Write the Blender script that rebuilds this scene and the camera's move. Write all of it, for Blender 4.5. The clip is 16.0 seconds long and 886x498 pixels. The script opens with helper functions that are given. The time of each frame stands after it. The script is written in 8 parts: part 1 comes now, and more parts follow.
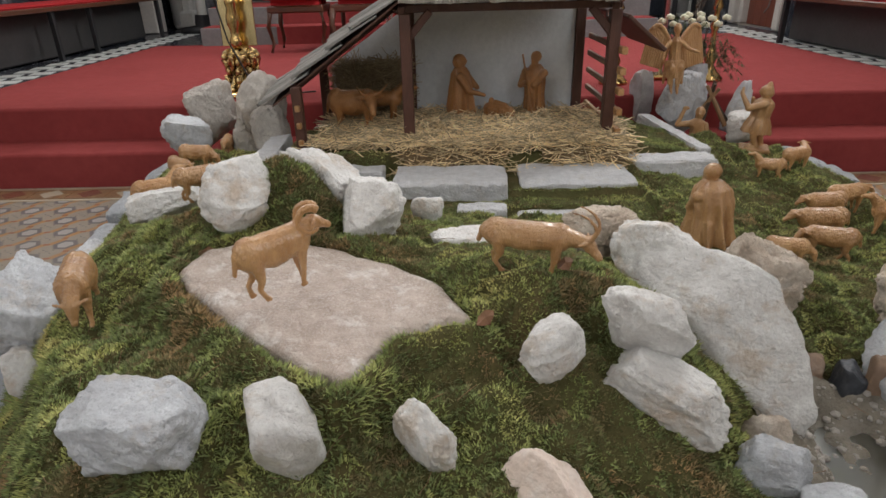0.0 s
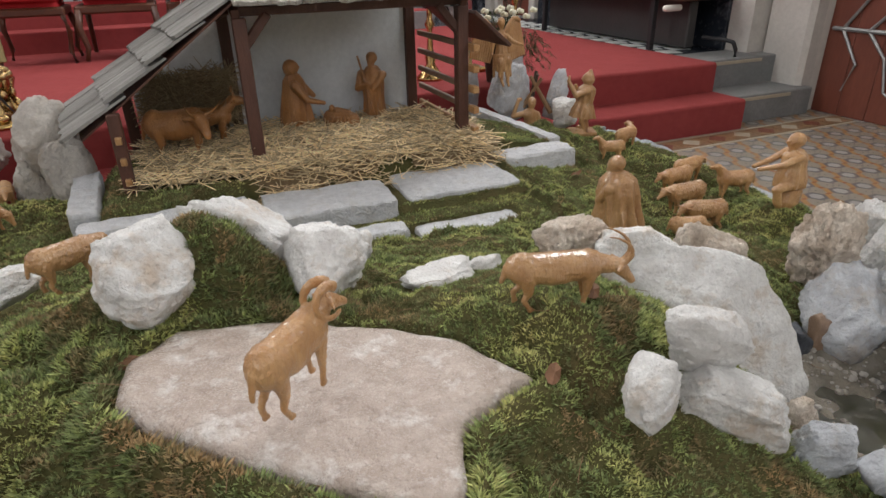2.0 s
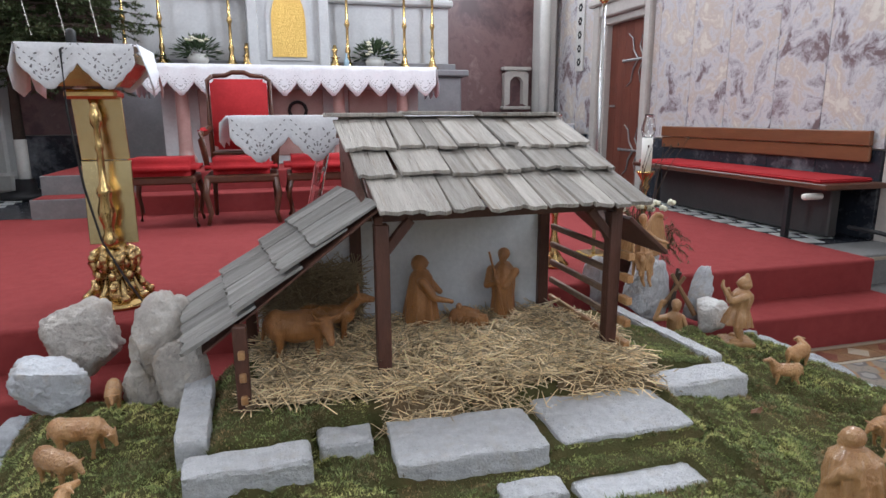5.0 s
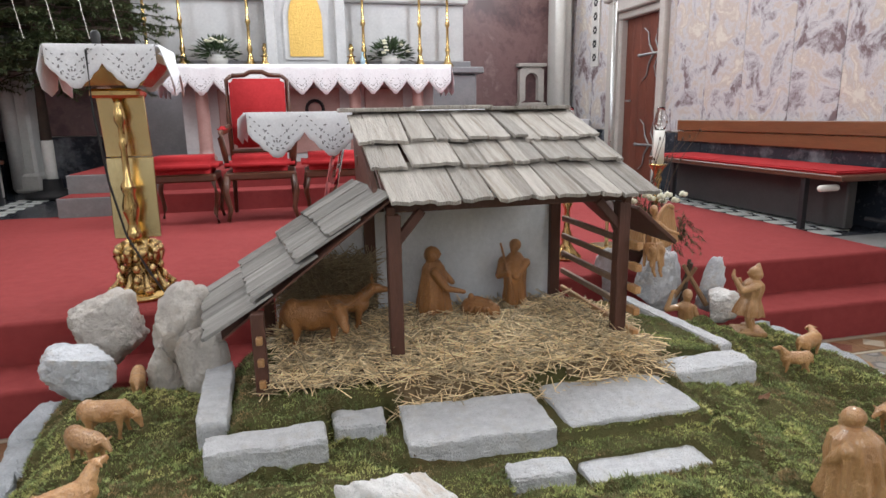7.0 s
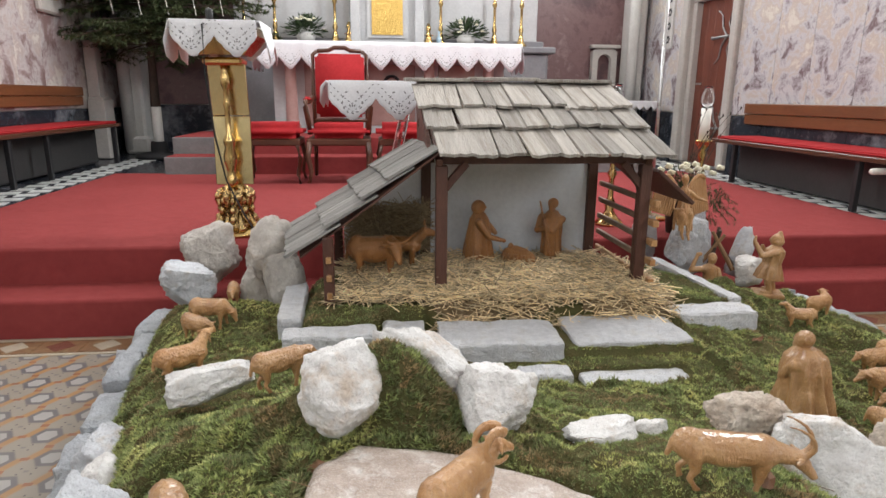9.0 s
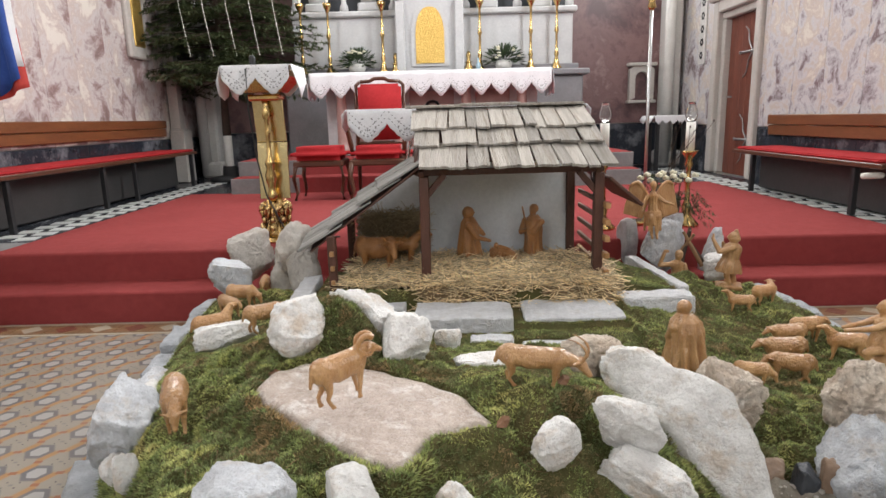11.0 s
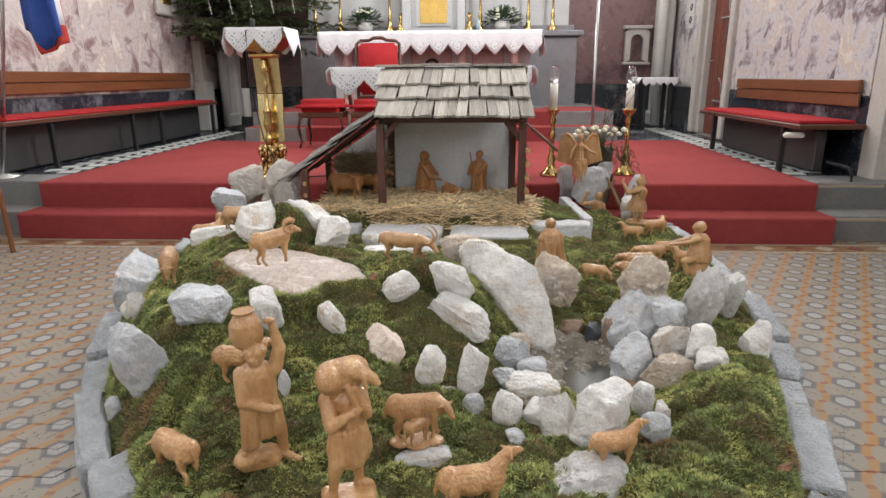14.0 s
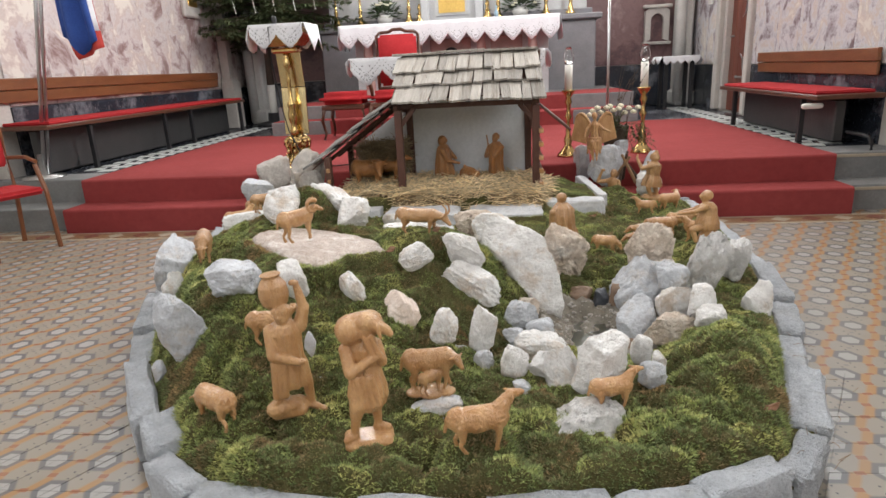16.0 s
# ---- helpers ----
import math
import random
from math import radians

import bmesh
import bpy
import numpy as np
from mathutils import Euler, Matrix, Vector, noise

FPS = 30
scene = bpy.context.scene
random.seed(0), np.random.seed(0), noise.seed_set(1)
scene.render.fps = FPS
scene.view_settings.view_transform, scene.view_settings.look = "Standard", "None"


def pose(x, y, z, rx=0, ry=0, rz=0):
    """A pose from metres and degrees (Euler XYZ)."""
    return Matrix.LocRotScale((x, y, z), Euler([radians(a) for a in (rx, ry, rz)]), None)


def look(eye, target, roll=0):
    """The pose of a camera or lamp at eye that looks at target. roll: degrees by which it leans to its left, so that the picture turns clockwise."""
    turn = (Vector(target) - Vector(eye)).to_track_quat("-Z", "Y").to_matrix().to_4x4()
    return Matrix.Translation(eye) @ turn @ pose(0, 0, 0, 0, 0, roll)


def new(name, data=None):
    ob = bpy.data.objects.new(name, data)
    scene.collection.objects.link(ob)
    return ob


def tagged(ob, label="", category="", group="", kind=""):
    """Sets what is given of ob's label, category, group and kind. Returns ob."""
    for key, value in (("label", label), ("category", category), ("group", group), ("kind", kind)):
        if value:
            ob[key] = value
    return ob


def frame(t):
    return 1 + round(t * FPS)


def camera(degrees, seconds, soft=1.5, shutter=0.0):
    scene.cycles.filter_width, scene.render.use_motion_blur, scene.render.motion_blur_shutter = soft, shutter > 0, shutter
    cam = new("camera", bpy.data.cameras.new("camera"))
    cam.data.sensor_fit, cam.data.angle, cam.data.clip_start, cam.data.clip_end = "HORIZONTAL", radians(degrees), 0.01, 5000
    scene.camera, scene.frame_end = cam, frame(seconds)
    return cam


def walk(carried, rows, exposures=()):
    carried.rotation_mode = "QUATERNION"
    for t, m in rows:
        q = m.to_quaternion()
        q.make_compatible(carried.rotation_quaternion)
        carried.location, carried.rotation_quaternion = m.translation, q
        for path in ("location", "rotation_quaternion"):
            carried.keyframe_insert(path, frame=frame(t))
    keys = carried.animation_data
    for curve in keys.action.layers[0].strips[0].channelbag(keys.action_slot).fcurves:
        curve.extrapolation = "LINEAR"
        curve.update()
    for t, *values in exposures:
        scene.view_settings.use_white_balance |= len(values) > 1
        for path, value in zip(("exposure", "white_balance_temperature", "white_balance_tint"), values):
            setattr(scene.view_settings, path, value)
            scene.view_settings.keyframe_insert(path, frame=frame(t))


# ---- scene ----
cam = camera(71.9, 16.0)
PATH = [
    (0, (0.581, 0.847, 1.019), (0.556, 2.665, 0.186), -1.4),
    (0.5, (0.501, 0.858, 1.024), (0.648, 2.647, 0.143), 0.7),
    (1, (0.43, 0.974, 1.022), (0.8, 2.729, 0.138), -0.1),
    (1.5, (0.387, 1.063, 1.027), (0.951, 2.77, 0.151), 0.1),
    (2, (0.201, 1.134, 1.04), (0.885, 2.801, 0.172), -1.3),
    (2.5, (0.108, 1.252, 1.05), (0.784, 2.942, 0.222), 0.8),
    (3, (0.084, 1.469, 1.108), (0.634, 3.271, 0.439), 0.4),
    (3.5, (0.094, 1.549, 1.174), (0.627, 3.401, 0.64), 1.2),
    (4, (0.095, 1.559, 1.197), (0.637, 3.436, 0.77), -0.3),
    (6.5, (0.122, 1.529, 1.18), (0.592, 3.426, 0.755), 0.1),
    (7, (0.115, 1.494, 1.175), (0.569, 3.395, 0.746), -1.0),
    (7.5, (0.098, 1.437, 1.169), (0.508, 3.346, 0.738), -1.6),
    (8, (0.088, 1.295, 1.168), (0.489, 3.21, 0.756), -0.6),
    (8.5, (0.089, 1.143, 1.142), (0.483, 3.056, 0.709), 0.3),
    (9, (0.154, 1.066, 1.119), (0.372, 2.995, 0.637), 0.5),
    (9.2, (0.214, 1.036, 1.106), (0.267, 2.976, 0.619), 0.1),
    (11.3, (0.603, 0.454, 1.134), (0.581, 2.418, 0.757), -1.4),
    (11.5, (0.666, 0.431, 1.105), (0.639, 2.401, 0.762), -1.0),
    (12, (0.79, 0.32, 1.114), (0.69, 2.286, 0.759), -2.9),
    (12.5, (0.827, 0.192, 1.111), (0.758, 2.15, 0.712), -2.4),
    (13, (0.838, 0.008, 1.104), (0.8, 1.946, 0.613), -1.5),
    (13.5, (0.891, -0.095, 1.114), (0.827, 1.836, 0.595), -1.2),
    (14, (0.999, -0.231, 1.13), (0.888, 1.69, 0.586), -0.4),
    (14.5, (1.086, -0.341, 1.127), (0.912, 1.563, 0.539), -1.8),
    (15, (1.09, -0.369, 1.111), (0.931, 1.525, 0.491), -2.8),
    (15.5, (1.088, -0.377, 1.114), (0.91, 1.529, 0.535), -2.5),
    (16, (1.071, -0.384, 1.1), (0.863, 1.522, 0.532), -3.0),
]
walk(cam, [(t, look(eye, target, roll)) for t, eye, target, roll in PATH],
     exposures=[(0, -0.54, 6500, 10), (1, -0.48, 6500, 10), (2, -0.38, 6400, 10), (2.5, -0.32, 6250, 10), (3.5, -0.3, 5750, 10), (4.2, -0.33, 5750, 10), (6.5, -0.1, 6100, 10), (8.5, -0.06, 6350, 10), (12.5, -0.06, 6450, 10), (14, -0.06, 6450, 10), (16, 0.0, 6450, 10)])

# ---- world and light ----
world = bpy.data.worlds.new("sky_world")
scene.world = world
world.use_nodes = True
wn = world.node_tree
sky = wn.nodes.new("ShaderNodeTexSky")
sky.sky_type, sky.sun_disc, sky.sun_elevation, sky.sun_rotation = "NISHITA", False, radians(35), radians(150)
wn.links.new(sky.outputs[0], wn.nodes["Background"].inputs[0])
wn.nodes["Background"].inputs[1].default_value = 0.10
scene.view_settings.exposure = 0.0


def window_light(x, y, z, rx, ry, rz, w, h, power, colour=(0.98, 0.99, 1.0)):
    """The sky's light in a window's opening."""
    lamp = bpy.data.lights.new("window_light", "AREA")
    lamp.shape, lamp.size, lamp.size_y, lamp.energy, lamp.color = "RECTANGLE", w, h, power, colour
    ob = new("window_light", lamp)
    ob.matrix_world = pose(x, y, z, rx, ry, rz)
    return ob


# ---- materials ----
def mat(name, base, second=None, scale=8.0, rough=0.6, metal=0.0, bump=0.0, bump_scale=60.0, third=None, stretch=(1, 1, 1),
        rough_var=0.1, objvar=0.0, island=0.0, third_amount=0.45, spec=0.5, coat=0.0, contrast=0.25, coarse=0.3):
    """A surface with grain at two scales: a base colour, a second one in patches, a third in stains (on the slab,
    painted glints).
    """
    m = bpy.data.materials.new(name)
    m.use_nodes = True
    nt = m.node_tree
    b = nt.nodes["Principled BSDF"]
    L = nt.links.new
    geo = nt.nodes.new("ShaderNodeNewGeometry")
    mp = nt.nodes.new("ShaderNodeMapping")
    mp.inputs["Scale"].default_value = stretch
    L(geo.outputs["Position"], mp.inputs["Vector"])

    def noise_tex(sc, detail=4.0, ro=0.55):
        n = nt.nodes.new("ShaderNodeTexNoise")
        n.inputs["Scale"].default_value, n.inputs["Detail"].default_value, n.inputs["Roughness"].default_value = sc, detail, ro
        L(mp.outputs[0], n.inputs["Vector"])
        return n

    def ramp(src, lo, hi):
        r = nt.nodes.new("ShaderNodeMapRange")
        r.inputs["From Min"].default_value, r.inputs["From Max"].default_value = lo, hi
        L(src, r.inputs["Value"])
        return r.outputs[0]

    def mix(fac, a, c):
        x = nt.nodes.new("ShaderNodeMix")
        x.data_type = "RGBA"
        for sock, v in ((x.inputs["Factor"], fac), (x.inputs["A"], a), (x.inputs["B"], c)):
            if hasattr(v, "links"):
                L(v, sock)
            else:
                sock.default_value = v if isinstance(v, float) else (*v, 1.0)
        return x.outputs["Result"]

    n1 = noise_tex(scale)
    n2 = noise_tex(scale * 7.3, 5.0, 0.65)
    second = second or tuple(c * 0.7 for c in base)
    col = mix(ramp(n1.outputs["Fac"], 0.5 - contrast, 0.5 + contrast), base, second)
    fine = mix(ramp(n2.outputs["Fac"], 0.3, 0.75), col, tuple(c * 0.75 for c in second))
    col = mix(0.5, col, fine)
    if third:
        n3 = noise_tex(scale * 0.45, 6.0, 0.7)
        r3 = nt.nodes.new("ShaderNodeMath")
        r3.operation = "MULTIPLY"
        L(ramp(n3.outputs["Fac"], 0.52, 0.68), r3.inputs[0])
        r3.inputs[1].default_value = third_amount
        col = mix(r3.outputs[0], col, third)
    if objvar or island:
        if island:
            src = geo.outputs["Random Per Island"]
        else:
            oi = nt.nodes.new("ShaderNodeObjectInfo")
            src = oi.outputs["Random"]
        amount = max(objvar, island)
        hsv = nt.nodes.new("ShaderNodeHueSaturation")
        r = nt.nodes.new("ShaderNodeMapRange")
        r.inputs["To Min"].default_value, r.inputs["To Max"].default_value = 1 - amount, 1 + amount
        L(src, r.inputs["Value"])
        L(r.outputs[0], hsv.inputs["Value"])
        L(col, hsv.inputs["Color"])
        col = hsv.outputs[0]
    L(col, b.inputs["Base Color"])
    r = nt.nodes.new("ShaderNodeMapRange")
    r.inputs["To Min"].default_value, r.inputs["To Max"].default_value = max(0.02, rough - rough_var), min(1, rough + rough_var)
    L(n2.outputs["Fac"], r.inputs["Value"])
    L(r.outputs[0], b.inputs["Roughness"])
    b.inputs["Metallic"].default_value = metal
    b.inputs["Specular IOR Level"].default_value = spec
    b.inputs["Coat Weight"].default_value = coat
    b.inputs["Coat Roughness"].default_value = 0.15
    if bump:
        n4 = noise_tex(bump_scale, 6.0, 0.6)
        bp = nt.nodes.new("ShaderNodeBump")
        bp.inputs["Strength"].default_value, bp.inputs["Distance"].default_value = bump, 0.01
        L(n4.outputs["Fac"], bp.inputs["Height"])
        n5 = noise_tex(bump_scale * 0.28, 8.0, 0.65)
        bq = nt.nodes.new("ShaderNodeBump")
        bq.inputs["Strength"].default_value, bq.inputs["Distance"].default_value = bump * coarse, 0.03
        L(n5.outputs["Fac"], bq.inputs["Height"])
        L(bq.outputs[0], bp.inputs["Normal"])
        L(bp.outputs[0], b.inputs["Normal"])
    return m


def moss_mat(name, value, island):
    """Patches of several mosses, dark and light green, yellowish and withered brown."""
    m = bpy.data.materials.new(name)
    m.use_nodes = True
    nt = m.node_tree
    L, b = nt.links.new, nt.nodes["Principled BSDF"]
    geo = nt.nodes.new("ShaderNodeNewGeometry")
    warp = nt.nodes.new("ShaderNodeTexNoise")
    warp.inputs["Scale"].default_value, warp.inputs["Detail"].default_value = 16, 4
    L(geo.outputs["Position"], warp.inputs["Vector"])
    add = nt.nodes.new("ShaderNodeVectorMath")
    add.operation = "MULTIPLY_ADD"
    L(warp.outputs["Color"], add.inputs[0])
    add.inputs[1].default_value = (0.07, 0.07, 0.07)
    L(geo.outputs["Position"], add.inputs[2])
    cells = nt.nodes.new("ShaderNodeTexVoronoi")
    cells.inputs["Scale"].default_value = 17
    L(add.outputs[0], cells.inputs["Vector"])
    sep = nt.nodes.new("ShaderNodeSeparateColor")
    L(cells.outputs["Color"], sep.inputs[0])
    drift = nt.nodes.new("ShaderNodeTexNoise")
    drift.inputs["Scale"].default_value, drift.inputs["Detail"].default_value = 4.5, 5
    L(geo.outputs["Position"], drift.inputs["Vector"])
    fine = nt.nodes.new("ShaderNodeTexNoise")
    fine.inputs["Scale"].default_value, fine.inputs["Detail"].default_value = 75, 3
    L(geo.outputs["Position"], fine.inputs["Vector"])

    def madd(a, k, c):
        n = nt.nodes.new("ShaderNodeMath")
        n.operation = "MULTIPLY_ADD"
        L(a, n.inputs[0])
        n.inputs[1].default_value = k
        if hasattr(c, "links"):
            L(c, n.inputs[2])
        else:
            n.inputs[2].default_value = c
        return n.outputs[0]

    u = madd(sep.outputs[0], 0.42, madd(drift.outputs["Fac"], 1.25, madd(fine.outputs["Fac"], 0.55, -0.62)))
    cr = nt.nodes.new("ShaderNodeValToRGB")
    el = cr.color_ramp.elements
    el[0].position, el[0].color = 0.10, (0.165, 0.110, 0.055, 1)
    el[1].position, el[1].color = 0.92, (0.225, 0.20, 0.085, 1)
    for p, c in ((0.29, (0.088, 0.074, 0.036)), (0.43, (0.074, 0.092, 0.037)), (0.58, (0.132, 0.152, 0.056)), (0.78, (0.205, 0.205, 0.078))):
        e = el.new(p)
        e.color = (*c, 1)
    L(u, cr.inputs[0])
    hsv = nt.nodes.new("ShaderNodeHueSaturation")
    r = nt.nodes.new("ShaderNodeMapRange")
    r.inputs["To Min"].default_value, r.inputs["To Max"].default_value = value * (1 - island), value * (1 + island)
    L(geo.outputs["Random Per Island"], r.inputs["Value"])
    L(r.outputs[0], hsv.inputs["Value"])
    L(cr.outputs[0], hsv.inputs["Color"])
    L(hsv.outputs[0], b.inputs["Base Color"])
    b.inputs["Roughness"].default_value = 0.8
    b.inputs["Specular IOR Level"].default_value = 0.25
    return m


M_MOSS = moss_mat("moss", 2.4, 0.42)
M_SOIL = mat("crib_soil", (0.12, 0.098, 0.045), (0.075, 0.08, 0.028), 14, 0.95, bump=0.8, bump_scale=120, third=(0.14, 0.095, 0.045), spec=0.1)
M_TAN = mat("tan_grey_rock", (0.66, 0.62, 0.57), (0.46, 0.42, 0.38), 15, 0.85, bump=0.8, bump_scale=90, third=(0.38, 0.30, 0.22), objvar=0.1, third_amount=0.7, coarse=1.0, contrast=0.18)
M_PORE = mat("porous_limestone", (0.94, 0.93, 0.91), (0.74, 0.715, 0.69), 18, 0.75, bump=0.9, bump_scale=90, third=(0.56, 0.46, 0.37), third_amount=0.6, coarse=1.2, contrast=0.18)
M_LIME = mat("limestone", (0.95, 0.94, 0.92), (0.74, 0.715, 0.69), 20, 0.70, bump=0.8, bump_scale=95, third=(0.55, 0.43, 0.32), objvar=0.09, third_amount=0.8, coarse=0.9, contrast=0.16)
M_GREY = mat("grey_rock", (0.76, 0.785, 0.82), (0.54, 0.55, 0.58), 19, 0.78, bump=0.8, bump_scale=95, third=(0.52, 0.43, 0.34), objvar=0.13, third_amount=0.65, coarse=0.9, contrast=0.16)
M_PINK = mat("pink_limestone", (0.92, 0.80, 0.72), (0.78, 0.63, 0.54), 14, 0.78, bump=0.6, bump_scale=110, third=(0.92, 0.88, 0.85), third_amount=0.7, coarse=0.7)
M_TUFA = mat("porous_tufa", (0.90, 0.80, 0.69), (0.62, 0.49, 0.38), 18, 0.9, bump=0.9, bump_scale=90, third=(0.84, 0.79, 0.73), objvar=0.1, third_amount=0.75, coarse=1.1, contrast=0.18)
M_BROWN = mat("brown_rock", (0.33, 0.22, 0.14), (0.2, 0.13, 0.09), 14, 0.6, bump=0.5, third=(0.36, 0.32, 0.28))
M_DARK = mat("dark_rock", (0.05, 0.055, 0.065), (0.03, 0.033, 0.04), 14, 0.5, bump=0.4)
# the whitish third tone paints the slab's glints into its colour
M_SLAB = mat("rose_slab", (0.66, 0.56, 0.49), (0.50, 0.405, 0.345), 40, 0.25, bump=1.0, bump_scale=55, third=(0.88, 0.85, 0.82), third_amount=0.75, rough_var=0.24, coarse=0.7, contrast=0.18)
M_KERB = mat("kerb_granite", (0.62, 0.645, 0.68), (0.44, 0.465, 0.50), 16, 0.85, bump=1.0, bump_scale=120, third=(0.34, 0.33, 0.30), objvar=0.12, third_amount=0.4, coarse=0.9, contrast=0.2)
M_STEPSTONE = mat("cut_grey_stone", (0.81, 0.815, 0.835), (0.61, 0.615, 0.635), 34, 0.88, bump=0.9, bump_scale=120, objvar=0.08, third=(0.58, 0.55, 0.51), third_amount=0.5, coarse=0.7, contrast=0.2)
M_CARVED = mat("carved_limewood", (0.62, 0.365, 0.165), (0.42, 0.205, 0.075), 26, 0.31, bump=0.7, bump_scale=190, stretch=(1, 1, 0.45), objvar=0.14, third=(0.64, 0.39, 0.18), third_amount=0.7, coarse=0.3, coat=0.65, contrast=0.2)
M_OLDWOOD = mat("dark_figure_wood", (0.52, 0.25, 0.09), (0.33, 0.145, 0.048), 22, 0.30, bump=0.6, bump_scale=170, stretch=(1, 1, 0.4), objvar=0.1, coarse=0.25, coat=0.2, contrast=0.2)
M_STAINED = mat("stained_beam", (0.125, 0.050, 0.032), (0.070, 0.028, 0.018), 26, 0.55, bump=0.4, bump_scale=90, stretch=(1, 1, 0.25))
M_SHINGLE = mat("weathered_shingle", (0.50, 0.465, 0.42), (0.31, 0.28, 0.245), 50, 0.88, bump=1.0, bump_scale=160, stretch=(1, 0.06, 0.06), objvar=0.26, third=(0.20, 0.155, 0.11), third_amount=0.55, coarse=0.6)
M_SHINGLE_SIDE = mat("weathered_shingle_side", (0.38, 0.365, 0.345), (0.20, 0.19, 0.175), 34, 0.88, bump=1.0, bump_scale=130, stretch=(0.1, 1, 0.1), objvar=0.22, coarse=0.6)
M_STRAW = mat("straw", (0.96, 0.79, 0.51), (0.72, 0.54, 0.30), 30, 0.42, island=0.6)
# bed kept darker brown than the stalks, for contrast in their gaps
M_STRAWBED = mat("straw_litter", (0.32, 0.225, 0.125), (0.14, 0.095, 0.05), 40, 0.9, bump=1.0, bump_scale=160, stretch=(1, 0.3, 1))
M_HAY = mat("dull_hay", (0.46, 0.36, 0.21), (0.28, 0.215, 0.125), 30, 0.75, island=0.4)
M_PLASTER = mat("white_plaster", (0.80, 0.82, 0.84), (0.72, 0.75, 0.78), 6, 0.85, bump=0.2, bump_scale=90)
M_CARPET = mat("red_carpet", (0.325, 0.064, 0.062), (0.265, 0.048, 0.048), 2.2, 0.95, bump=0.5, bump_scale=420, spec=0.1, contrast=0.3)
M_VELVET = mat("red_velvet", (0.47, 0.032, 0.036), (0.35, 0.02, 0.024), 7, 0.85, bump=0.3, bump_scale=300, spec=0.2)
M_CLOTH = mat("white_cloth", (0.84, 0.84, 0.86), (0.77, 0.77, 0.80), 14, 0.9, bump=0.3, bump_scale=40)
M_BRASS = mat("polished_brass", (0.72, 0.53, 0.24), (0.58, 0.40, 0.16), 22, 0.16, metal=1.0, bump=0.08, bump_scale=40, rough_var=0.05)
M_FOOT = mat("chased_brass", (0.74, 0.56, 0.28), (0.46, 0.32, 0.14), 30, 0.18, metal=1.0, bump=0.5, bump_scale=60, coarse=0.5)
M_PLATE = mat("pale_brass_plate", (0.78, 0.66, 0.38), (0.68, 0.55, 0.29), 8, 0.2, metal=1.0, bump=0.04, bump_scale=30, rough_var=0.06)
M_SAND = mat("stream_sand", (0.27, 0.235, 0.185), (0.15, 0.13, 0.10), 22, 0.6, bump=0.6, bump_scale=160, third=(0.36, 0.34, 0.30))
M_GILT = mat("gilded_relief", (0.82, 0.58, 0.19), (0.60, 0.38, 0.10), 40, 0.35, metal=0.9, bump=1.0, bump_scale=60)
M_OAK = mat("bench_oak", (0.235, 0.088, 0.033), (0.155, 0.055, 0.022), 14, 0.38, bump=0.2, bump_scale=60, stretch=(1, 0.15, 1))
M_BLACK = mat("black_paint", (0.018, 0.018, 0.02), (0.012, 0.012, 0.014), 12, 0.55)
M_HEATER = mat("dark_heater_metal", (0.045, 0.042, 0.042), (0.03, 0.03, 0.03), 6, 0.5, bump=0.1)
M_DADO = mat("dark_veined_marble", (0.035, 0.042, 0.058), (0.02, 0.023, 0.03), 4, 0.25, third=(0.28, 0.29, 0.32), third_amount=0.8)
M_STONE = mat("pale_sandstone", (0.55, 0.52, 0.48), (0.46, 0.43, 0.40), 5, 0.8, bump=0.2, bump_scale=90)
M_ALTAR = mat("pale_grey_marble", (0.58, 0.58, 0.58), (0.48, 0.48, 0.49), 5, 0.5, bump=0.1)
M_ALTARGREY = mat("grey_altar_stone", (0.26, 0.255, 0.265), (0.20, 0.195, 0.21), 6, 0.6)
M_ROSE = mat("rose_marble", (0.46, 0.30, 0.27), (0.36, 0.21, 0.19), 9, 0.35)
M_GREYSTEP = mat("grey_step_stone", (0.24, 0.24, 0.24), (0.16, 0.165, 0.165), 6, 0.75, bump=0.2)
M_DOOR = mat("red_brown_door", (0.20, 0.060, 0.036), (0.13, 0.036, 0.022), 9, 0.45, bump=0.2, stretch=(1, 1, 0.2))
M_IRON = mat("wrought_iron", (0.42, 0.42, 0.42), (0.28, 0.28, 0.28), 20, 0.45, metal=0.7, bump=0.3)
M_CHAIR = mat("carved_walnut", (0.12, 0.045, 0.022), (0.07, 0.026, 0.014), 22, 0.38, bump=0.2)
M_FIR = mat("fir_needles", (0.135, 0.165, 0.075), (0.075, 0.10, 0.046), 10, 0.7, island=0.4, spec=0.25)
M_LEAF = mat("bouquet_leaves", (0.05, 0.085, 0.03), (0.03, 0.05, 0.02), 18, 0.55, island=0.4)
M_PETAL = mat("cream_petals", (0.82, 0.80, 0.66), (0.74, 0.70, 0.52), 20, 0.7, island=0.1)
M_BARK = mat("bark", (0.10, 0.07, 0.05), (0.06, 0.04, 0.03), 16, 0.9, bump=0.8)
M_WAX = mat("white_wax", (0.82, 0.80, 0.74), (0.78, 0.75, 0.68), 8, 0.5)
M_PAINTWHITE = mat("white_paint", (0.66, 0.65, 0.62), (0.58, 0.57, 0.54), 5, 0.7, bump=0.1)
M_FLAGBLUE = mat("blue_cloth", (0.03, 0.09, 0.36), (0.02, 0.06, 0.27), 10, 0.8)
M_FLAGRED = mat("red_cloth", (0.52, 0.05, 0.035), (0.42, 0.04, 0.03), 10, 0.8)
M_STEEL = mat("bright_metal_pole", (0.62, 0.62, 0.62), (0.5, 0.5, 0.5), 10, 0.3, metal=1.0)
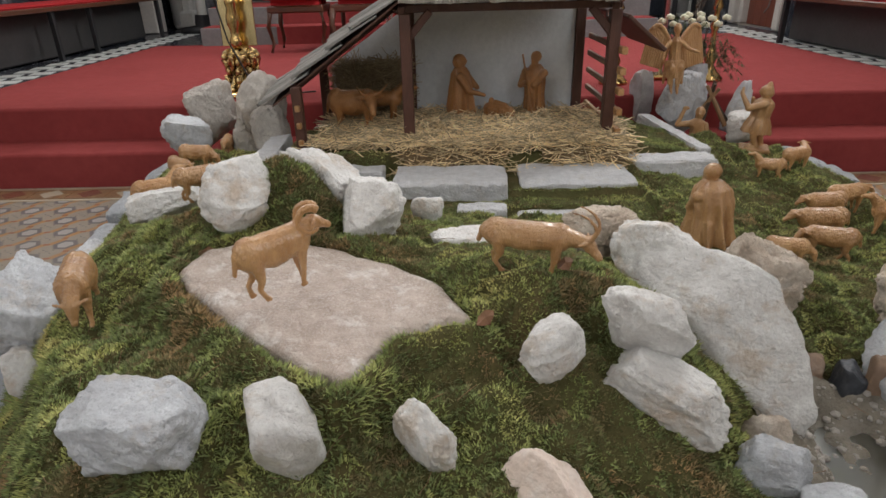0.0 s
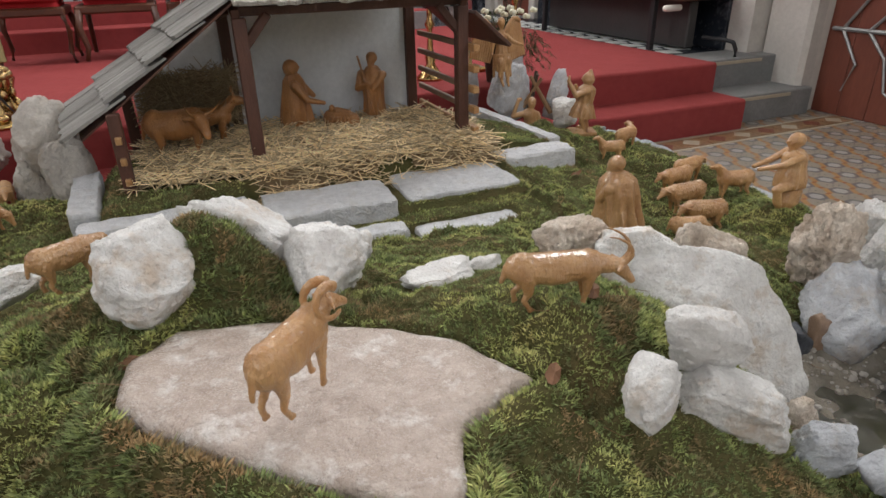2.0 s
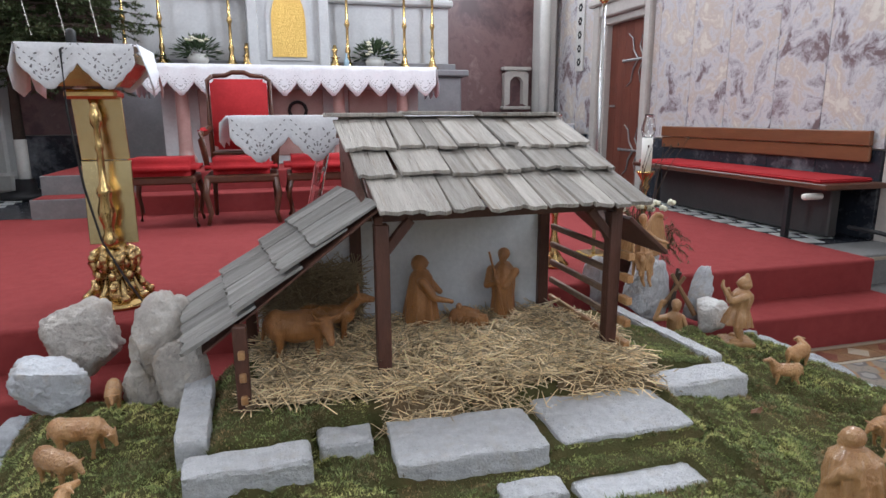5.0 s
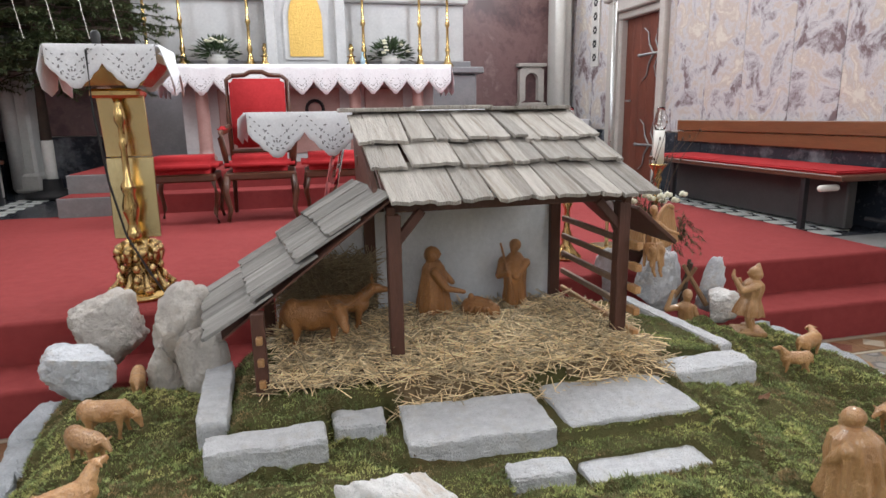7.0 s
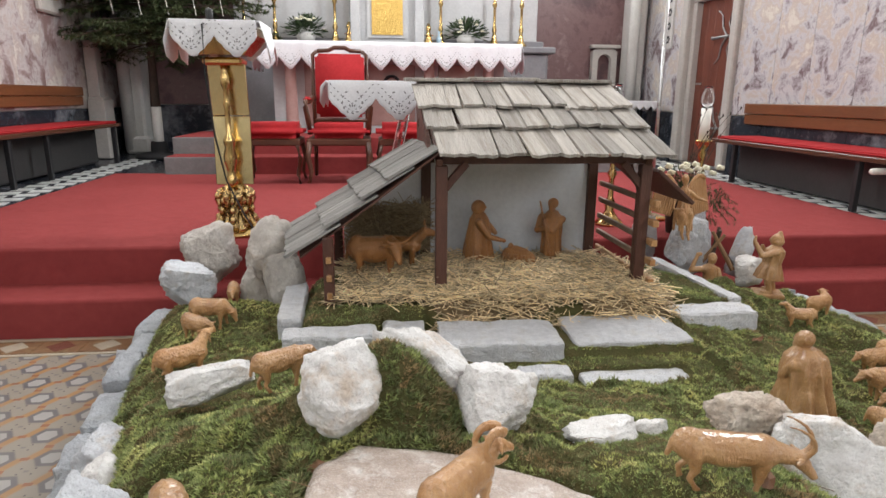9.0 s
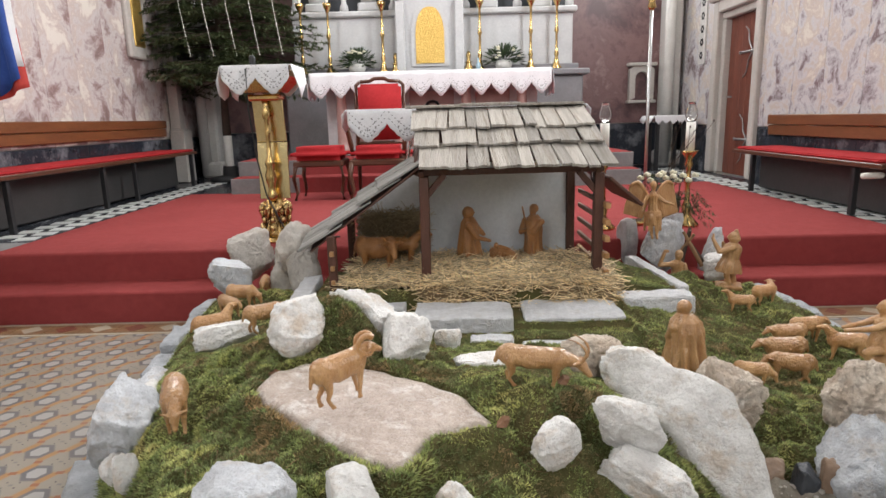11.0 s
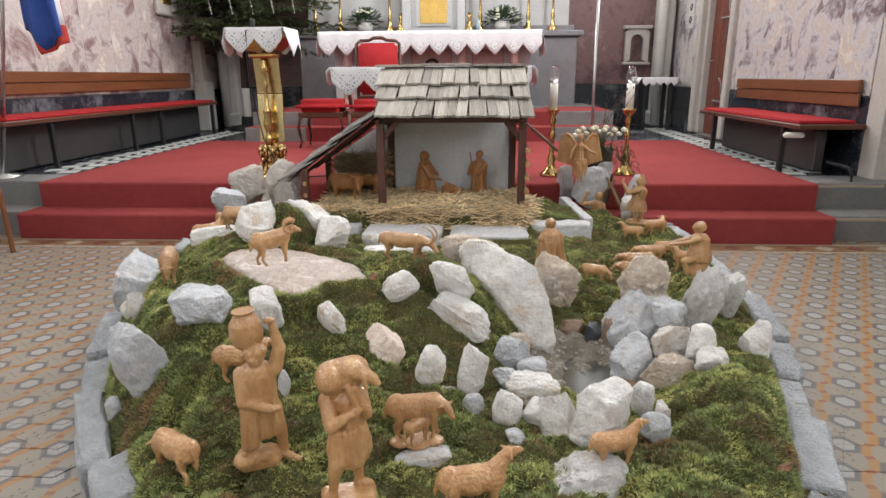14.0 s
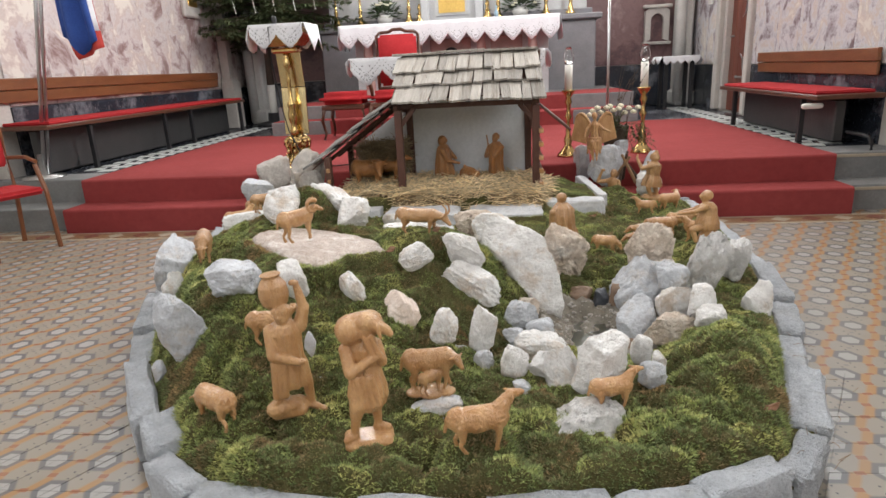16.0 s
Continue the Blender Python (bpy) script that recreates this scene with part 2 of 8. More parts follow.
M_ROPE = mat("black_rubber", (0.015, 0.015, 0.015), (0.01, 0.01, 0.01), 10, 0.5)
M_WALLWHITE = mat("nave_plaster", (0.58, 0.55, 0.50), (0.52, 0.49, 0.45), 2, 0.9)
M_BEIGETILE = mat("white_marble_tile", (0.66, 0.68, 0.66), (0.56, 0.58, 0.56), 6, 0.35, objvar=0.08)
M_DRYLEAF = mat("dry_leaf", (0.24, 0.115, 0.06), (0.16, 0.08, 0.04), 30, 0.8)
M_WOODSTICK = mat("split_wood", (0.34, 0.2, 0.1), (0.22, 0.13, 0.07), 30, 0.8, bump=0.5)


def glass_mat(name, tint, rough=0.02):
    m = bpy.data.materials.new(name)
    m.use_nodes = True
    b = m.node_tree.nodes["Principled BSDF"]
    b.inputs["Base Color"].default_value = (*tint, 1)
    b.inputs["Roughness"].default_value = rough
    b.inputs["Transmission Weight"].default_value = 1.0
    b.inputs["IOR"].default_value = 1.33 if "water" in name else 1.45
    return m


M_GLASS = glass_mat("clear_glass", (0.95, 0.96, 0.96))
M_WATER = glass_mat("still_water", (0.80, 0.84, 0.80), 0.38)


def marble_mat(name, colours, scale, panel, stops=(0.37, 0.44, 0.50, 0.565, 0.64)):
    """Polished marble cladding: clouded veins, each panel with a cut of its own."""
    m = bpy.data.materials.new(name)
    m.use_nodes = True
    nt = m.node_tree
    L, b = nt.links.new, nt.nodes["Principled BSDF"]
    geo = nt.nodes.new("ShaderNodeNewGeometry")
    oi = nt.nodes.new("ShaderNodeObjectInfo")
    shift = nt.nodes.new("ShaderNodeVectorMath")
    shift.operation = "MULTIPLY_ADD"
    comb = nt.nodes.new("ShaderNodeCombineXYZ")
    for n in range(3):
        L(oi.outputs["Random"], comb.inputs[n])
    L(comb.outputs[0], shift.inputs[0])
    shift.inputs[1].default_value = (panel, panel * 1.7, panel * 2.3)
    L(geo.outputs["Position"], shift.inputs[2])
    warp = nt.nodes.new("ShaderNodeTexNoise")
    warp.inputs["Scale"].default_value, warp.inputs["Detail"].default_value = scale, 5
    L(shift.outputs[0], warp.inputs["Vector"])
    add = nt.nodes.new("ShaderNodeVectorMath")
    add.operation = "MULTIPLY_ADD"
    L(warp.outputs["Color"], add.inputs[0])
    add.inputs[1].default_value = (0.62, 0.62, 0.62)
    L(shift.outputs[0], add.inputs[2])
    veins = nt.nodes.new("ShaderNodeTexNoise")
    veins.inputs["Scale"].default_value, veins.inputs["Detail"].default_value, veins.inputs["Roughness"].default_value = scale * 1.5, 14, 0.70
    L(add.outputs[0], veins.inputs["Vector"])
    cr = nt.nodes.new("ShaderNodeValToRGB")
    el = cr.color_ramp.elements
    el[0].position, el[0].color = stops[0], (*colours[0], 1)
    el[1].position, el[1].color = stops[4], (*colours[4], 1)
    for p, c in zip(stops[1:4], colours[1:4]):
        e = el.new(p)
        e.color = (*c, 1)
    L(veins.outputs["Fac"], cr.inputs[0])
    L(cr.outputs[0], b.inputs["Base Color"])
    b.inputs["Roughness"].default_value = 0.32
    return m


M_MARBLE = marble_mat("rose_veined_marble", [(0.26, 0.17, 0.16), (0.45, 0.37, 0.365), (0.60, 0.56, 0.55), (0.52, 0.43, 0.40), (0.72, 0.67, 0.61)], 1.5, 3.0, (0.40, 0.455, 0.50, 0.55, 0.61))
M_MARBLE_GREY = marble_mat("grey_veined_marble", [(0.17, 0.115, 0.12), (0.40, 0.375, 0.40), (0.57, 0.565, 0.58), (0.51, 0.435, 0.385), (0.66, 0.62, 0.55)], 2.4, 3.0, (0.385, 0.445, 0.50, 0.56, 0.625))
M_APSE = marble_mat("dark_rose_marble", [(0.10, 0.055, 0.06), (0.16, 0.088, 0.09), (0.22, 0.13, 0.128), (0.185, 0.105, 0.105), (0.30, 0.205, 0.20)], 1.2, 2.0)


def tile_mat(name):
    """Patterned floor tiles: pale hexagons in grey rings on an ochre ground, with rusty corner pieces."""
    m = bpy.data.materials.new(name)
    m.use_nodes = True
    nt = m.node_tree
    L, b = nt.links.new, nt.nodes["Principled BSDF"]

    def op(kind, a, c=0.0, d=0.0):
        n = nt.nodes.new("ShaderNodeMath")
        n.operation = kind
        for sock, v in zip(n.inputs, (a, c, d)):
            if hasattr(v, "links"):
                L(v, sock)
            else:
                sock.default_value = v
        return n.outputs[0]

    def mix(fac, a, c):
        x = nt.nodes.new("ShaderNodeMix")
        x.data_type = "RGBA"
        for sock, v in ((x.inputs["Factor"], fac), (x.inputs["A"], a), (x.inputs["B"], c)):
            if hasattr(v, "links"):
                L(v, sock)
            else:
                sock.default_value = (*v, 1.0)
        return x.outputs["Result"]

    geo = nt.nodes.new("ShaderNodeNewGeometry")
    sep = nt.nodes.new("ShaderNodeSeparateXYZ")
    L(geo.outputs["Position"], sep.inputs[0])
    px, py = sep.outputs[0], sep.outputs[1]
    W, R = 0.16, 0.1386
    bb = op("DIVIDE", py, R)
    aa = op("SUBTRACT", op("DIVIDE", px, W), op("MULTIPLY", bb, 0.5))

    def local(sa, sb):
        fb = op("SUBTRACT", op("FRACT", op("ADD", bb, 0.5 + sb)), 0.5)
        fa = op("SUBTRACT", op("FRACT", op("ADD", aa, 0.5 + sa)), 0.5)
        dx = op("MULTIPLY", op("ADD", fa, op("MULTIPLY", fb, 0.5)), W)
        dy = op("MULTIPLY", fb, R)
        return dx, dy

    def hexdist(dx, dy):
        ax, ay = op("ABSOLUTE", dx), op("ABSOLUTE", dy)
        return op("MAXIMUM", op("ADD", op("MULTIPLY", ax, 0.866), op("MULTIPLY", ay, 0.5)), ay)

    d0 = hexdist(*local(0, 0))
    d1 = hexdist(*local(0, 0.5))
    noise_n = nt.nodes.new("ShaderNodeTexNoise")
    noise_n.inputs["Scale"].default_value, noise_n.inputs["Detail"].default_value = 14, 6
    L(geo.outputs["Position"], noise_n.inputs["Vector"])
    wob = op("MULTIPLY", op("SUBTRACT", noise_n.outputs["Fac"], 0.5), 0.006)
    d0, d1 = op("ADD", d0, wob), op("ADD", d1, wob)

    def soft(d, edge, w):
        r = nt.nodes.new("ShaderNodeMapRange")
        r.interpolation_type = "SMOOTHSTEP"
        r.inputs["From Min"].default_value, r.inputs["From Max"].default_value = edge - w, edge + w
        r.inputs["To Min"].default_value, r.inputs["To Max"].default_value = 1.0, 0.0
        L(d, r.inputs["Value"])
        return r.outputs[0]

    dx1, dy1 = local(0, 0.5)
    ax1, ay1 = op("ABSOLUTE", dx1), op("ABSOLUTE", dy1)
    col = mix(soft(d1, 0.065, 0.007), (0.315, 0.165, 0.055), (0.245, 0.215, 0.172))
    spot = op("MAXIMUM", op("ABSOLUTE", op("SUBTRACT", ax1, 0.021)), op("ABSOLUTE", op("SUBTRACT", ay1, 0.015)))
    col = mix(op("LESS_THAN", spot, 0.0032), col, (0.05, 0.045, 0.045))
    col = mix(op("LESS_THAN", op("MAXIMUM", op("MULTIPLY", ax1, 0.7), ay1), 0.0055), col, (0.172, 0.155, 0.142))
    col = mix(soft(d0, 0.046, 0.005), col, (0.105, 0.100, 0.105))
    col = mix(soft(d0, 0.029, 0.0015), col, (0.310, 0.299, 0.284))
    dx2, dy2 = local(0.5, 0)
    dx3, dy3 = local(0.5, 0.5)
    rust = op("MINIMUM", op("MAXIMUM", op("MULTIPLY", op("ABSOLUTE", dx2), 0.62), op("ABSOLUTE", dy2)), op("MAXIMUM", op("MULTIPLY", op("ABSOLUTE", dx3), 0.62), op("ABSOLUTE", dy3)))
    col = mix(op("LESS_THAN", rust, 0.0085), col, (0.249, 0.082, 0.026))
    dirt = nt.nodes.new("ShaderNodeTexNoise")
    dirt.inputs["Scale"].default_value, dirt.inputs["Detail"].default_value = 2.3, 7
    L(geo.outputs["Position"], dirt.inputs["Vector"])
    mr = nt.nodes.new("ShaderNodeMapRange")
    mr.inputs["From Min"].default_value, mr.inputs["From Max"].default_value = 0.35, 0.7
    mr.inputs["To Max"].default_value = 0.22
    L(dirt.outputs["Fac"], mr.inputs["Value"])
    col = mix(mr.outputs[0], col, (0.26, 0.235, 0.20))
    L(col, b.inputs["Base Color"])
    rr = nt.nodes.new("ShaderNodeMapRange")
    rr.inputs["To Min"].default_value, rr.inputs["To Max"].default_value = 0.25, 0.5
    L(noise_n.outputs["Fac"], rr.inputs["Value"])
    L(rr.outputs[0], b.inputs["Roughness"])
    return m


M_TILE = tile_mat("patterned_cement_tiles")


# ---- building helpers ----
def part(name, bm, material, parent=None, label="", smooth=False):
    """Links a bmesh as one mesh object, under a thing or a part where one is given."""
    me = bpy.data.meshes.new(name)
    bm.to_mesh(me)
    bm.free()
    if smooth:
        me.polygons.foreach_set("use_smooth", [True] * len(me.polygons))
    ob = new(name, me)
    if material:
        me.materials.append(material)
    if parent:
        ob.parent = parent
    if label:
        ob["label"] = label
    return ob


def thing(name, label, category, group="", kind="", at=None):
    ob = new(name)
    ob.empty_display_size = 0.05
    if at is not None:
        ob.matrix_basis = at
    return tagged(ob, label, category, group, kind)


def box(bm, x0, x1, y0, y1, z0, z1, bevel=0.0, m=None, seg=1):
    """Adds a box, its edges bevelled, turned by m where given."""
    c = Vector(((x0 + x1) / 2, (y0 + y1) / 2, (z0 + z1) / 2))
    r = bmesh.ops.create_cube(bm, size=1.0)
    vs = r["verts"]
    for v in vs:
        v.co = Vector((v.co.x * (x1 - x0), v.co.y * (y1 - y0), v.co.z * (z1 - z0))) + c
    if bevel:
        es = list({e for v in vs for e in v.link_edges})
        r = bmesh.ops.bevel(bm, geom=es, offset=bevel, segments=seg, affect="EDGES")
        vs = list({v for f in r["faces"] for v in f.verts} | {v for v in vs if v.is_valid})
    if m is not None:
        bmesh.ops.transform(bm, matrix=m, verts=[v for v in vs if v.is_valid])
    return bm


def boxbm(*a, **k):
    return box(bmesh.new(), *a, **k)


def lathe(bm, profile, seg=20, m=None, cap=True):
    """Turns a profile of (radius, height) round the z axis."""
    rings = []
    for r, z in profile:
        rings.append([bm.verts.new((r * math.cos(2 * math.pi * k / seg), r * math.sin(2 * math.pi * k / seg), z)) for k in range(seg)])
    for a, c in zip(rings, rings[1:]):
        for k in range(seg):
            bm.faces.new((a[k], a[(k + 1) % seg], c[(k + 1) % seg], c[k]))
    if cap:
        bm.faces.new(rings[0][::-1])
        bm.faces.new(rings[-1])
    if m is not None:
        bmesh.ops.transform(bm, matrix=m, verts=[v for ring in rings for v in ring])
    return bm


def capsule(bm, p0, p1, r0, r1=None, seg=12, flat=1.0, cap=3):
    """A rounded limb from p0 to p1 whose radius runs from r0 to r1."""
    r1 = r0 if r1 is None else r1
    p0, p1 = Vector(p0), Vector(p1)
    d = p1 - p0
    n = d.length or 1e-4
    q = d.to_track_quat("Z", "Y").to_matrix().to_4x4()
    prof = [(max(r0 * math.sin(math.pi / 2 * k / cap), 1e-4), -r0 * math.cos(math.pi / 2 * k / cap)) for k in range(cap)]
    prof += [(r0, 0), (r1, n)]
    prof += [(max(r1 * math.cos(math.pi / 2 * k / cap), 1e-4), n + r1 * math.sin(math.pi / 2 * k / cap)) for k in range(1, cap + 1)]
    return lathe(bm, prof, seg, Matrix.Translation(p0) @ q @ Matrix.Diagonal((1, flat, 1, 1)))


def ball(bm, c, r, sub=2, m=None):
    s = (r, r, r) if isinstance(r, (int, float)) else r
    res = bmesh.ops.create_icosphere(bm, subdivisions=sub, radius=1.0)
    mm = Matrix.Translation(c) @ (m or Matrix()) @ Matrix.Diagonal((*s, 1))
    bmesh.ops.transform(bm, matrix=mm, verts=res["verts"])
    return bm


def tube(bm, pts, r, seg=8, r1=None):
    """A bent rod through the points."""
    r1 = r if r1 is None else r1
    pts = [Vector(p) for p in pts]
    rings = []
    for k, p in enumerate(pts):
        d = (pts[min(k + 1, len(pts) - 1)] - pts[max(k - 1, 0)]).normalized()
        q = d.to_track_quat("Z", "Y")
        rr = r + (r1 - r) * k / (len(pts) - 1)
        rings.append([bm.verts.new(p + q @ Vector((rr * math.cos(2 * math.pi * j / seg), rr * math.sin(2 * math.pi * j / seg), 0))) for j in range(seg)])
    for a, c in zip(rings, rings[1:]):
        for k in range(seg):
            bm.faces.new((a[k], a[(k + 1) % seg], c[(k + 1) % seg], c[k]))
    bm.faces.new(rings[0][::-1])
    bm.faces.new(rings[-1])
    return bm


def np_mesh(name, verts, faces, material, parent=None, smooth=False):
    me = bpy.data.meshes.new(name)
    me.from_pydata(verts, [], faces)
    if smooth:
        me.polygons.foreach_set("use_smooth", [True] * len(me.polygons))
    me.materials.append(material)
    ob = new(name, me)
    if parent:
        ob.parent = parent
    return ob

# ---- the church: floor, steps, walls ----
P = 0.37          # height of the carpeted platform
WALL_L, WALL_R, APSE = -3.2, 3.95, 9.95

floor = part("floor", boxbm(-4.0, 4.8, -9.0, 4.6, -0.12, 0.0), M_TILE)
tagged(floor, "ochre and grey patterned cement tile floor", "floor", kind="structure")


def step_run(bm, x0, x1, ys, zs, back, r=0.02):
    """A flight with rounded nosings: ys are the risers' fronts and zs the treads' heights."""
    prof = [(ys[0], 0.0)]
    for k, (y, z) in enumerate(zip(ys, zs)):
        prof += [(y, z - r)] + [(y + r - r * math.cos(a), z - r + r * math.sin(a)) for a in (0.4, 0.8, 1.2)] + [(y + r, z)]
        nxt = ys[k + 1] if k + 1 < len(ys) else back
        prof.append((nxt, z))
    prof += [(back, 0.0)]
    a = [bm.verts.new((x0, y, z)) for y, z in prof]
    c = [bm.verts.new((x1, y, z)) for y, z in prof]
    for k in range(len(prof) - 1):
        bm.faces.new((a[k], a[k + 1], c[k + 1], c[k]))
    bm.faces.new(a[::-1])
    bm.faces.new(c)
    bmesh.ops.recalc_face_normals(bm, faces=bm.faces)
    return bm


carpet = part("carpet", step_run(bmesh.new(), -2.36, 3.43, [3.95, 4.23], [P / 2, P], 7.35), M_CARPET)
tagged(carpet, "red carpet laid over two low church steps", "carpet", kind="structure")
for x0, x1, n in ((3.43, 4.15, "stone_steps_east"), (-3.4, -2.36, "stone_steps_west")):
    tagged(part(n, step_run(bmesh.new(), x0, x1, [4.06, 4.34], [P / 2 - 0.008, P - 0.006], 4.66, 0.012), M_GREYSTEP), "worn grey stone steps beside the carpet", "steps", kind="structure")
border = thing("floor_border", "brown patterned tile border with cream lines before the steps", "floor border", kind="structure")
M_BORDER = mat("brown_border_tile", (0.27, 0.15, 0.07), (0.18, 0.10, 0.05), 30, 0.4, third=(0.36, 0.25, 0.13), third_amount=0.5)
M_CREAM = mat("cream_border_tile", (0.46, 0.40, 0.31), (0.38, 0.33, 0.25), 20, 0.4)
for k in range(38):
    xa = -3.38 + 0.2 * k
    part("border_tile", boxbm(xa + 0.001, xa + 0.199, 3.765, 3.905, -0.004, 0.0035, 0.001), M_BORDER, border)
    part("border_motif", boxbm(-0.045, 0.045, -0.045, 0.045, 0.0, 0.0012, m=pose(xa + 0.1, 3.835, 0.0035, 0, 0, 45)), M_CREAM if k % 2 else M_DOOR, border)
for ya in (3.735, 3.91):
    part("border_line", boxbm(-3.38, 4.2, ya, ya + 0.022, -0.004, 0.0038, 0.001), M_CREAM, border, "cream edging line")
for ya, za in ((4.055, P / 2 - 0.045), (4.335, P - 0.043)):
    tagged(part("step_stripe", boxbm(3.435, WALL_R, ya, ya + 0.006, za, za + 0.022, 0.002), M_CREAM), "pale stripe along the edge of a stone step", "step edge", kind="structure")
pp = bmesh.new()
tube(pp, [(3.70, 4.66, P + 0.10), (3.70, 4.44, P + 0.10), (3.72, 4.40, P + 0.09), (3.74, 4.385, P + 0.04), (3.74, 4.385, P - 0.01)], 0.014, 8)
tagged(part("heating_pipe", pp, M_BLACK, smooth=True), "black heating pipe bending down beside the stone steps", "pipe")
side = bmesh.new()
box(side, 3.43, WALL_R, 4.66, APSE, 0.1, P - 0.008)
box(side, WALL_L, -2.36, 4.66, APSE, 0.1, P - 0.008)
box(side, -2.36, 3.43, 7.35, APSE, 0.1, P - 0.008)
chancel = tagged(part("chancel_floor", side, M_DADO), "dark stone chancel floor with white inlays", "floor", kind="structure")
dia = bmesh.new()
dv = [dia.verts.new(p) for p in ((-0.085, -0.05, 0), (0.055, -0.085, 0), (0.085, 0.05, 0), (-0.055, 0.085, 0))]
dia.faces.new(dv)
r = bmesh.ops.extrude_face_region(dia, geom=dia.faces[:])
bmesh.ops.translate(dia, vec=(0, 0, -0.01), verts=[v for v in r["geom"] if isinstance(v, bmesh.types.BMVert)])
bmesh.ops.recalc_face_normals(dia, faces=dia.faces)
first = part("floor_tile", dia, M_BEIGETILE, chancel)
first.location = (3.53, 4.8, P - 0.004)
for row, xs in enumerate((3.53, 3.70, -2.50, -2.68)):
    for k in range(22):
        if row == 0 and k == 0:
            continue
        t = new("floor_tile", first.data)
        t.parent = chancel
        t.location = (xs, 4.75 + 0.205 * k + 0.1 * (row % 2) + 0.05, P - 0.004)
        if xs < 0:
            t.scale = (-1, 1, 1)

# predella: two carpeted steps under the altar
pre = part("altar_steps", step_run(bmesh.new(), -1.86, 2.66, [7.25, 7.55], [P + 0.165, P + 0.335], APSE - 0.1, 0.008), M_GREYSTEP)
tagged(pre, "grey-brown stone steps in front of the altar", "steps", kind="structure")
runner = part("altar_carpet", step_run(bmesh.new(), -1.1, 1.9, [7.244, 7.544], [P + 0.17, P + 0.34], 8.3, 0.012), M_CARPET)
tagged(runner, "red carpet over the altar steps", "carpet", kind="structure")
for xa, xb in ((-1.84, -1.1), (1.9, 2.64)):
    tagged(part("altar_carpet", boxbm(xa, xb, 7.26, 7.55, P + 0.166, P + 0.171), M_CARPET), "red carpet on the altar step", "carpet", kind="structure")
    tagged(part("altar_carpet", boxbm(xa, xb, 7.57, 8.6, P + 0.336, P + 0.341), M_CARPET), "red carpet on the altar step", "carpet", kind="structure")


def wall_with_holes(bm, axis, at, thick, a0, a1, z0, z1, holes):
    """A wall along y ('x' fixed) or x ('y' fixed) with openings (from, to, bottom, top) cut through it."""
    cuts = sorted(holes)
    spans, pos = [], a0
    for h0, h1, b0, t0 in cuts:
        spans += [(pos, h0, z0, z1), (h0, h1, z0, b0), (h0, h1, t0, z1)]
        pos = h1
    spans.append((pos, a1, z0, z1))
    for s0, s1, b0, t0 in spans:
        if s1 - s0 > 1e-3 and t0 - b0 > 1e-3:
            if axis == "x":
                box(bm, at, at + thick, s0, s1, b0, t0)
            else:
                box(bm, s0, s1, at, at + thick, b0, t0)
    return bm


TOP = 7.4
nave_windows = [(-6.6, -5.2, 2.6, 6.2), (-3.4, -2.0, 2.6, 6.2), (-0.2, 1.2, 2.6, 6.2)]
tagged(part("wall_east", wall_with_holes(bmesh.new(), "x", WALL_R + 0.03, 0.5, 4.66, APSE, 0.0, TOP, [(5.2, 6.4, 3.4, 6.4), (7.54, 8.40, P - 0.05, 2.27)]), M_WALLWHITE), "plastered chancel wall behind marble cladding", "wall", kind="structure")
tagged(part("wall_west", wall_with_holes(bmesh.new(), "x", WALL_L - 0.53, 0.5, 4.66, APSE, 0.0, TOP, [(5.2, 6.4, 3.4, 6.4)]), M_WALLWHITE), "plastered chancel wall behind marble cladding", "wall", kind="structure")
tagged(part("wall_nave_east", wall_with_holes(bmesh.new(), "x", 4.2, 0.5, -9.0, 4.5, 0.0, TOP, nave_windows + [(2.95, 4.12, 0.0, 2.5)]), M_WALLWHITE), "pale plastered nave wall with tall windows", "wall", kind="structure")
tagged(part("wall_nave_west", wall_with_holes(bmesh.new(), "x", -3.9, 0.5, -9.0, 4.5, 0.0, TOP, nave_windows), M_WALLWHITE), "pale plastered nave wall with tall windows", "wall", kind="structure")
tagged(part("wall_apse", wall_with_holes(bmesh.new(), "y", APSE + 0.03, 0.5, -3.73, 4.48, 0.0, TOP, [(-2.3, -1.2, 3.5, 6.6), (2.0, 3.1, 3.5, 6.6)]), M_WALLWHITE), "apse wall with two high windows", "wall", kind="structure")
tagged(part("wall_nave_south", wall_with_holes(bmesh.new(), "y", -9.5, 0.5, -3.9, 4.7, 0.0, TOP, [(-0.8, 1.6, 3.4, 6.6)]), M_WALLWHITE), "pale plastered rear wall of the nave", "wall", kind="structure")
tagged(part("ceiling", boxbm(-4.0, 4.8, -9.5, 10.5, TOP, TOP + 0.2), M_WALLWHITE), "pale plastered ceiling", "ceiling", kind="structure")
arch = bmesh.new()
box(arch, -3.9, -3.2, 4.48, 4.68, 0.0, TOP)
box(arch, 3.95, 4.7, 4.48, 4.68, 0.0, TOP)
tagged(part("chancel_arch", arch, M_STONE), "sandstone piers of the chancel arch", "wall", kind="structure")

